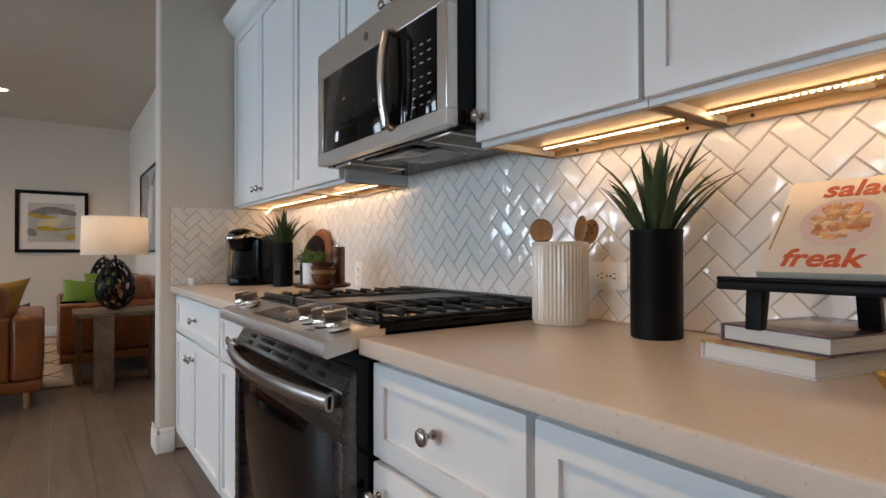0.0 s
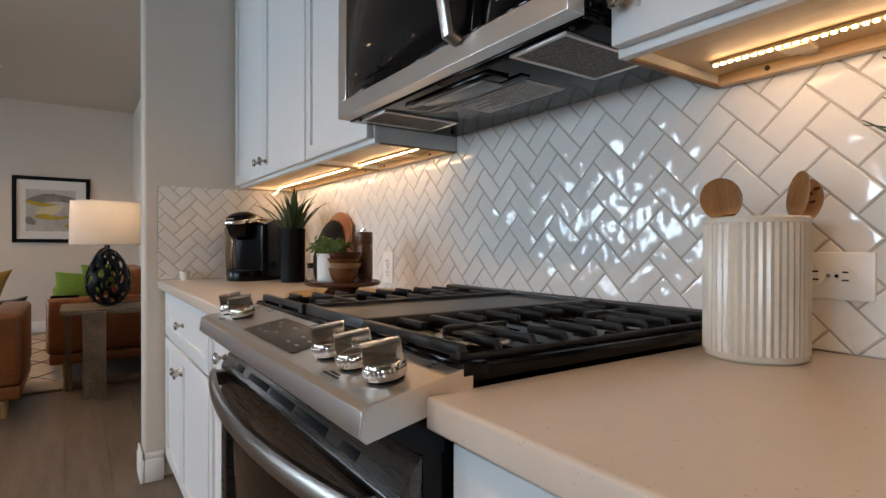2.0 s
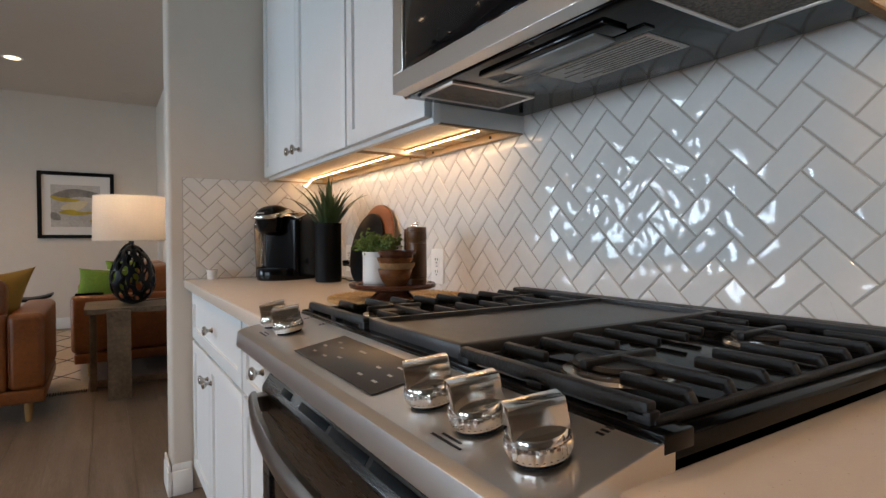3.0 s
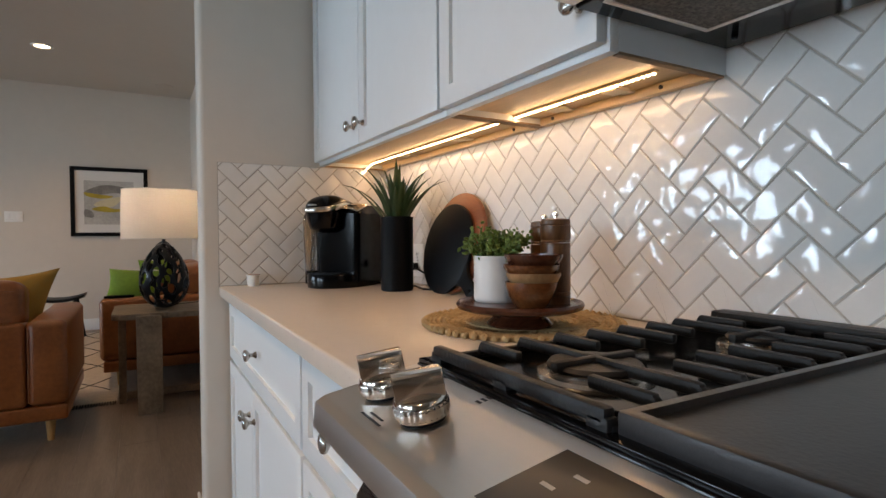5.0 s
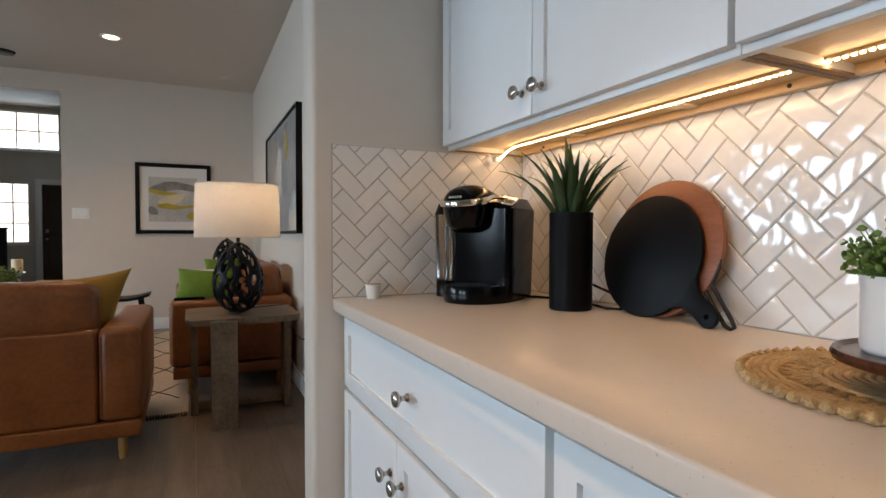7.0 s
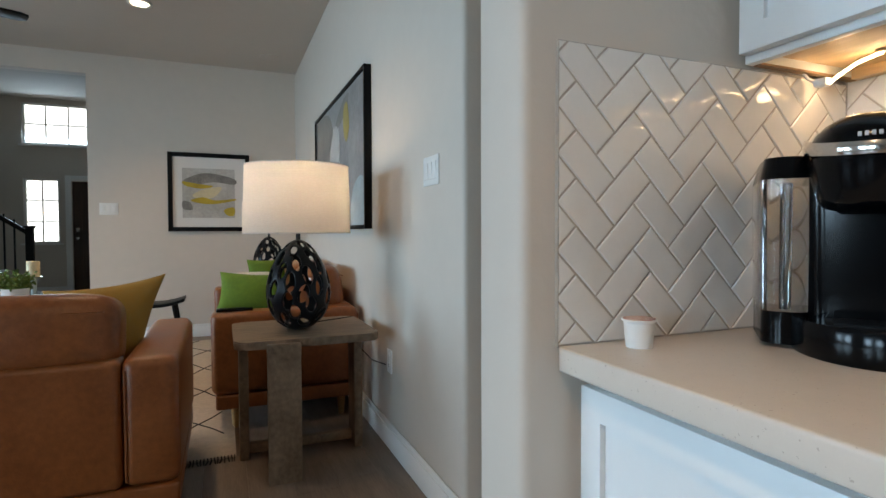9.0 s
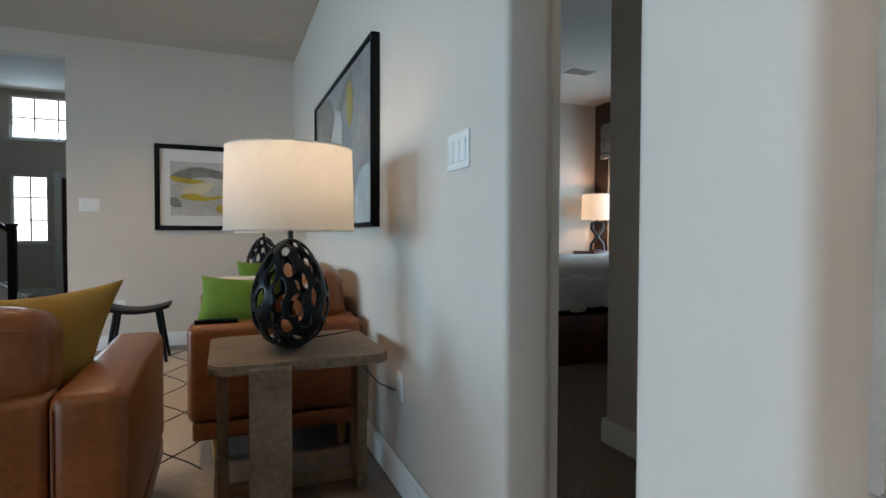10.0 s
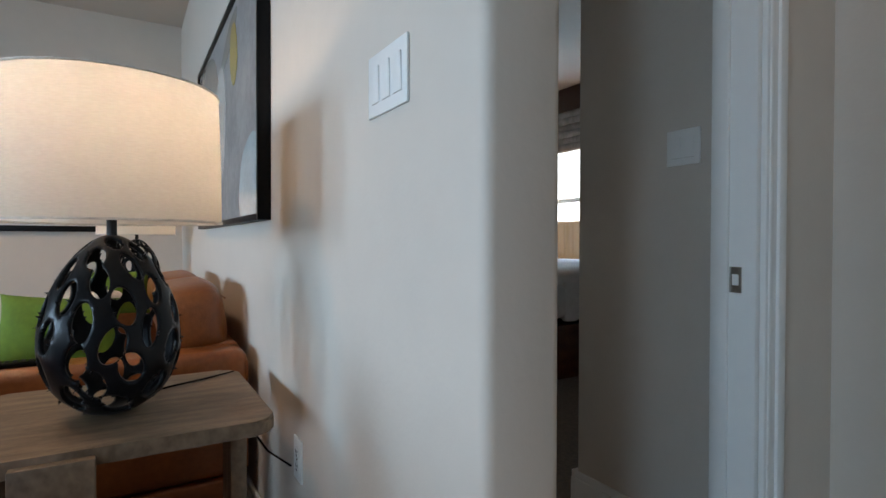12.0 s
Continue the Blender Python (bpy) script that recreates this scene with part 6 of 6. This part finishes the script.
def window(name, x0, x1, z0, z1, cols, rows, label):
    bm = bmesh.new()
    frame_bars(bm, "y", FY + 0.03, FY + 0.10, x0, x1, z0, z1, 0.035)
    ob = structure(name, bm, M_TRIM, label, category="window")
    bm = bmesh.new()
    for k in range(1, cols):
        c = x0 + (x1 - x0) * k / cols
        box(bm, c - 0.011, c + 0.011, FY + 0.05, FY + 0.075, z0 + 0.035, z1 - 0.035)
    for k in range(1, rows):
        c = z0 + (z1 - z0) * k / rows
        box(bm, x0 + 0.035, x1 - 0.035, FY + 0.051, FY + 0.074, c - 0.011, c + 0.011)
    part("glazing_bar", bm, M_TRIM, ob)
    bm = bmesh.new()
    box(bm, x0 + 0.034, x1 - 0.034, FY + 0.060, FY + 0.064, z0 + 0.034, z1 - 0.034)
    p = part("pane", bm, M_PANE, ob)
    p.visible_shadow = False
    bm = bmesh.new()
    box(bm, x0 - 0.05, x1 + 0.05, FY - 0.03, FY + 0.03, z0 - 0.03, z0, 0.004)
    part("window_sill", bm, M_TRIM, ob)
    return ob


window("window_1", -2.96, -1.93, 2.68, 3.42, 3, 2, "bright white-framed upper foyer window")
window("window_2", -2.96, -2.42, 0.92, 2.08, 2, 3, "bright white-framed foyer window beside the door")
bm = bmesh.new()
box(bm, -2.235, -1.305, FY + 0.04, FY + 0.085, 0.0, 2.045, 0.003)
fd = structure("door_2", bm, mat("dark_brown_door", (0.06, 0.032, 0.02), 0.4, vary=0.2, scale=3, stretch=(6, 6, 1)), "dark brown panelled front door, closed", category="door")
for z0, z1 in ((0.15, 0.9), (1.05, 1.9)):
    bm = bmesh.new()
    box(bm, -2.09, -1.45, FY + 0.030, FY + 0.040, z0, z1, 0.004)
    part("door_panel", bm, fd.data.materials[0], fd)
bm = bmesh.new()
box(bm, -2.19, -2.13, FY + 0.02, FY + 0.04, 1.12, 1.20, 0.004)
box(bm, -2.185, -2.135, FY + 0.0, FY + 0.04, 0.98, 1.03, 0.008)
part("door_handle", bm, M_NICKEL, fd, "satin nickel handle and deadbolt")
bm = bmesh.new()
frame_bars(bm, "y", FY - 0.02, FY, -2.335, -1.2, -0.10, 2.145, 0.095)
structure("trim_door", bm, M_TRIM, "white front door casing", category="trim")
area_lamp("foyer_daylight", look((-2.44, FY - 0.05, 3.05), (-2.44, 8, 0)), 1.0, 0.7, 14, DAY)
area_lamp("foyer_daylight", look((-2.69, FY - 0.05, 1.5), (-2.69, 0, 1.2)), 0.5, 1.1, 16, DAY)

# staircase in the foyer, climbing to the left of the door
st = thing("staircase", "carpeted staircase with white risers and black railing", "staircase")
M_STAIR = mat("grey_stair_carpet", (0.22, 0.19, 0.16), 0.95, vary=0.2, scale=50, bump=1.5, bump_scale=250)
for k in range(11):
    x1 = -2.25 - 0.26 * k
    boxpart("step", M_STAIR, st, (x1 - 0.27, x1 + 0.015, 12.05, 13.1, 0.18 * k if k else 0.0, 0.18 * (k + 1)), 0.012)
bm = bmesh.new()
prism(bm, [(-2.05, 0.0), (-2.05, 0.22), (-5.1, 2.33), (-5.1, 0.0)], "y", 12.0, 12.045)
part("stringer", bm, M_TRIM, st, "white painted stringer")
bm = bmesh.new()
box(bm, -2.245, -2.155, 11.955, 12.045, 0.0, 1.17, 0.006)
box(bm, -2.26, -2.14, 11.94, 12.06, 1.17, 1.20, 0.006)
part("newel_post", bm, M_BLACKWOOD, st, "black newel post")
for k in range(24):
    x = -2.38 - 0.115 * k
    z = 0.20 + (-2.05 - x) * 0.692
    boxpart("baluster", M_BLACKWOOD, st, (x - 0.010, x + 0.010, 12.01, 12.03, z, z + 0.86), 0.0)
bm = bmesh.new()
prism(bm, [(-2.2, 1.05), (-2.2, 1.12), (-5.1, 3.13), (-5.1, 3.06)], "y", 11.985, 12.055, 0.006)
part("handrail", bm, M_BLACKWOOD, st, "black handrail")

# ---- bedroom ----
M_DUVET = mat("white_duvet", (0.62, 0.60, 0.58), 0.9, vary=0.08, scale=4, bump=3.0, bump_scale=5)
bed = thing("bed", "large bed with a white duvet over a dark frame", "bed")
boxpart("frame", M_WOODD, bed, (2.86, 4.95, 6.95, 8.75, 0.012, 0.42), 0.02)
cushion_part("mattress", M_BLACKPLASTIC, bed, 1.03, 0.89, 0.16, Matrix.Translation((3.9, 7.85, 0.56)))
cushion_part("duvet", M_DUVET, bed, 1.09, 0.95, 0.14, Matrix.Translation((3.9, 7.85, 0.72)))
bm = bmesh.new()
for k in range(14):
    x = 2.85 + k * 0.15
    cushion(bm, 0.085, 0.03, 0.13 + 0.02 * math.sin(k * 1.9), Matrix.Translation((x, 6.91, 0.60)))
part("duvet_edge", bm, M_DUVET, bed, "", 80)
ns = thing("nightstand", "dark wooden nightstand beside the bed", "nightstand", at=(4.86, 9.03, 0.012))
boxpart("body", M_WOODD, ns, (-0.22, 0.22, -0.22, 0.22, 0.08, 0.86), 0.006)
for sx in (-0.2, 0.16):
    for sy in (-0.2, 0.16):
        boxpart("leg", M_WOODD, ns, (sx, sx + 0.04, sy, sy + 0.04, 0.0, 0.08))
bl = thing("bedside_lamp", "black twisted bedside lamp with a lit cream shade", "lamp", at=(4.86, 9.03, 0.872))
bm = bmesh.new()
for s in (1, -1):
    tube(bm, [(s * 0.06, -s * 0.05, 0.015), (s * 0.055, -s * 0.045, 0.09), (0, 0, 0.19), (-s * 0.055, s * 0.045, 0.29), (-s * 0.05, s * 0.04, 0.36)], 0.018, 10)
box(bm, -0.09, 0.09, -0.06, 0.06, 0.0, 0.018, 0.004)
tube(bm, [(-0.06, 0.048, 0.365), (0, 0, 0.375), (0.06, -0.048, 0.365)], 0.012, 8)
tube(bm, [(0, 0, 0.37), (0, 0, 0.46)], 0.008, 8)
part("base", bm, M_IRON, bl)
bm = bmesh.new()
lathe(bm, [(0.205, 0.40), (0.195, 0.73), (0.193, 0.73), (0.203, 0.40), (0.205, 0.40)], 48)
part("shade", bm, M_LINEN, bl, "cream drum shade", 60)
point_lamp("lamp_bulb", (4.86, 9.03, 0.872 + 0.56), 9, (1.0, 0.55, 0.28), 0.03)
bm = bmesh.new()
for k in range(6):
    z = 2.08 + k * 0.075
    box(bm, 5.02 + 0.006 * (k % 2), 5.085, 7.85, 9.2, z, z + 0.09, 0.02)
tagged(part("roman_shade", bm, mat("grey_patterned_linen", (0.16, 0.15, 0.14), 0.95, color2=(0.32, 0.30, 0.28), scale=14, bump=0.6)), "grey patterned folded roman shade on the window", "window shade")
bm = bmesh.new()
frame_bars(bm, "x", 5.12, 5.18, 7.9, 9.15, 0.75, 2.3, 0.05)
box(bm, 5.125, 5.175, 7.95, 9.1, 1.5, 1.545)
w3 = structure("window_3", bm, M_TRIM, "white-framed bedroom window with daylight behind", category="window")
bm = bmesh.new()
box(bm, 5.145, 5.149, 7.949, 9.101, 0.799, 2.251)
part("pane", bm, M_PANE, w3).visible_shadow = False
bm = bmesh.new()
box(bm, 9.0, 9.02, 2, 16, 1.2, 8)
structure("backdrop_bedroom", bm, M_OUTSIDE, "bright distance outside the bedroom window", category="backdrop")
fence = thing("fence", "brown wooden garden fence outside the bedroom", "fence", at=(0, 0, -0.3))
for k in range(40):
    boxpart("board", M_LEGWOOD, fence, (8.4, 8.42, 4.0 + k * 0.25, 4.24 + k * 0.25, 0.0, 1.75))
bm = bmesh.new()
box(bm, -0.15, 0.15, -0.08, 0.08, -0.008, 0.0, 0.002)
for k in range(8):
    box(bm, -0.13, 0.13, -0.065 + k * 0.017, -0.058 + k * 0.017, -0.012, -0.007)
av = tagged(part("air_vent", bm, M_CEIL), "white slatted air vent in the bedroom ceiling", "vent")
av.location = (3.95, 8.2, CEIL)
area_lamp("bedroom_daylight", look((5.05, 8.5, 1.4), (0, 8.3, 1.0)), 1.1, 1.2, 30, DAY)


# ---- pieces of the walls and the floor ----
W = 0.0490
U = W / math.sqrt(2)
HALF = 0.0010


def clip(poly, lo, hi, axis):
    """A convex outline cut to a range along an axis."""
    for bound, sign in ((lo, 1), (hi, -1)):
        out = []
        for p, q in zip(poly, poly[1:] + poly[:1]):
            a, b = sign * (p[axis] - bound), sign * (q[axis] - bound)
            if a >= 0:
                out.append(p)
            if a * b < 0:
                s = a / (a - b)
                out.append(tuple(p[i] + s * (q[i] - p[i]) for i in range(2)))
        poly = out
        if len(poly) < 3:
            return []
    return poly


def tile_bm(poly):
    """A thin tile with a pillowed edge; outline in (s, z), its face towards -d."""
    bm = bmesh.new()
    c = Vector((sum(p[0] for p in poly) / len(poly), sum(p[1] for p in poly) / len(poly)))
    rings = []
    n = len(poly)
    for inset, d in ((0, 0.0), (0, -0.0050), (0.0007, -0.0064), (0.0018, -0.0071), (0.0036, -0.0073)):
        ring = []
        for k in range(n):
            p, q, r = Vector(poly[k - 1]), Vector(poly[k]), Vector(poly[(k + 1) % n])
            u, w = (p - q).normalized(), (r - q).normalized()
            sine = max(abs(u.x * w.y - u.y * w.x), 0.3)
            step = (u + w) * (inset / sine)
            v = c - q
            if step.length > 0.45 * v.length:
                step = v * (inset / 0.009)
            ring.append(bm.verts.new((*(q + step), d)))
        rings.append(ring)
    for a, b in zip(rings, rings[1:]):
        for k in range(n):
            bm.faces.new((a[k], a[(k + 1) % n], b[(k + 1) % n], b[k]))
    bm.faces.new(rings[-1])
    return bm


def herringbone(parent, name, frame_m, s_range, z_range, s0, z0, keep, seed):
    """Two-to-one tiles laid herringbone at 45 degrees; frame_m carries (s, z, d) into the world."""
    rnd = random.Random(seed)
    shared, rest, count = {}, bmesh.new(), 0
    g = HALF / U
    for i in range(-90, 130):
        for j in range(-130, 90):
            kind = (i - j) % 4
            if kind == 0:
                corners = [(i + g, j + g), (i + 2 - g, j + g), (i + 2 - g, j + 1 - g), (i + g, j + 1 - g)]
            elif kind == 3:
                corners = [(i + g, j + g), (i + 1 - g, j + g), (i + 1 - g, j + 2 - g), (i + g, j + 2 - g)]
            else:
                continue
            poly = [(s0 + (a - b) * U, z0 + (a + b) * U) for a, b in corners]
            if max(p[0] for p in poly) < s_range[0] or min(p[0] for p in poly) > s_range[1] or max(p[1] for p in poly) < z_range[0] or min(p[1] for p in poly) > z_range[1]:
                continue
            cut = clip(clip(poly, *s_range, 0), *z_range, 1)
            cut = [p for k, p in enumerate(cut) if math.dist(p, cut[k - 1]) > 0.0008]
            if len(cut) < 3:
                continue
            area = abs(sum(p[0] * q[1] - p[1] * q[0] for p, q in zip(cut, cut[1:] + cut[:1]))) / 2
            if area < 2e-5:
                continue
            cx, cz = sum(p[0] for p in cut) / len(cut), sum(p[1] for p in cut) / len(cut)
            whole = len(cut) == 4 and area > 0.97 * (2 * W - 2 * HALF * 1.41) * (W - 2 * HALF * 1.41) * 0.9
            local = [(p[0] - cx, p[1] - cz) for p in cut]
            wob = pose(cx, cz, 0, rnd.gauss(0, 0.45), rnd.gauss(0, 0.45), 0)
            if keep(cx):
                if whole and kind in shared:
                    me = shared[kind]
                else:
                    me = mesh_of(name, tile_bm(local), M_TILE, 14)
                    if whole:
                        shared[kind] = me
                ob = new(name, me)
                ob.parent = parent
                ob.matrix_basis = frame_m @ wob
                count += 1
            else:
                one = tile_bm(local)
                moved(one, frame_m @ wob)
                me = bpy.data.meshes.new("tmp")
                one.to_mesh(me)
                one.free()
                rest.from_mesh(me)
                bpy.data.meshes.remove(me)
    if len(rest.verts):
        tagged(part("far_tiles", rest, M_TILE, parent, smooth=14), kind="stuff")
    else:
        rest.free()
    return count


bm = bmesh.new()
box(bm, TILE_X + 0.0014, TILE_X + 0.0085, -1.15, 3.530, TOP - 0.002, 1.44)
part("grout_bed", bm, M_GROUT, wall_kitchen)
bm = bmesh.new()
box(bm, 0.7165, TILE_X + 0.0013, RETURN_Y + 0.0014, RETURN_Y + 0.0085, TOP - 0.002, 1.350)
part("grout_bed", bm, M_GROUT, wall_return)
# s runs along -y on the kitchen wall, along +x on the wall end
east = Matrix(((0, 0, 1, TILE_X + 0.0065), (-1, 0, 0, 0), (0, 1, 0, 0), (0, 0, 0, 1)))
north = Matrix(((1, 0, 0, 0), (0, 0, 1, RETURN_Y + 0.0065), (0, 1, 0, 0), (0, 0, 0, 1)))
herringbone(wall_kitchen, "tile", east, (-3.522, 1.15), (TOP + 0.0015, 1.42), -2.146, 1.224, lambda s: -3.522 < s < -0.72, 3)
herringbone(wall_return, "tile", north, (0.7175, TILE_X), (TOP + 0.0015, 1.349), 0.817, 1.156, lambda s: True, 4)
bm = bmesh.new()
box(bm, 0.7155, 0.7172, RETURN_Y - 0.0008, RETURN_Y + 0.007, TOP, 1.350, 0.001)
part("tile_edge", bm, M_GROUT, wall_return)

# floor planks
rnd = random.Random(9)
bmr = bmesh.new()
pw, plank = 0.182, {}
for c in range(-34, 6):
    x0 = c * pw
    y = -3.5 + rnd.uniform(-1.2, 0)
    while y < FY:
        L = rnd.choice((0.92, 1.22, 1.22, 1.52))
        y0, y1 = max(y, -3.5), min(y + L, FY)
        y += L
        if y1 - y0 < 0.05 or (x0 > LIV - 0.01 and not 3.4 < (y0 + y1) / 2 < 5.3) or x0 > 2.4:
            continue
        near = -1.7 < x0 < 1.1 and 1.5 < (y0 + y1) / 2 < 8.6
        if near and y1 - y0 == L:
            if L not in plank:
                bm = bmesh.new()
                box(bm, 0.0006, pw - 0.0006, -L / 2 + 0.0006, L / 2 - 0.0006, -0.008, 0.0, 0.0009, 1)
                plank[L] = mesh_of("plank", bm, M_PLANK, 30)
            ob = new("plank", plank[L])
            ob.parent, ob.location = floor, (x0, (y0 + y1) / 2, rnd.uniform(-0.0003, 0.0))
        else:
            box(bmr, x0 + 0.0006, x0 + pw - 0.0006, y0 + 0.0006, y1 - 0.0006, -0.008, 0.0)
tagged(part("far_planks", bmr, M_PLANK, floor), kind="stuff")
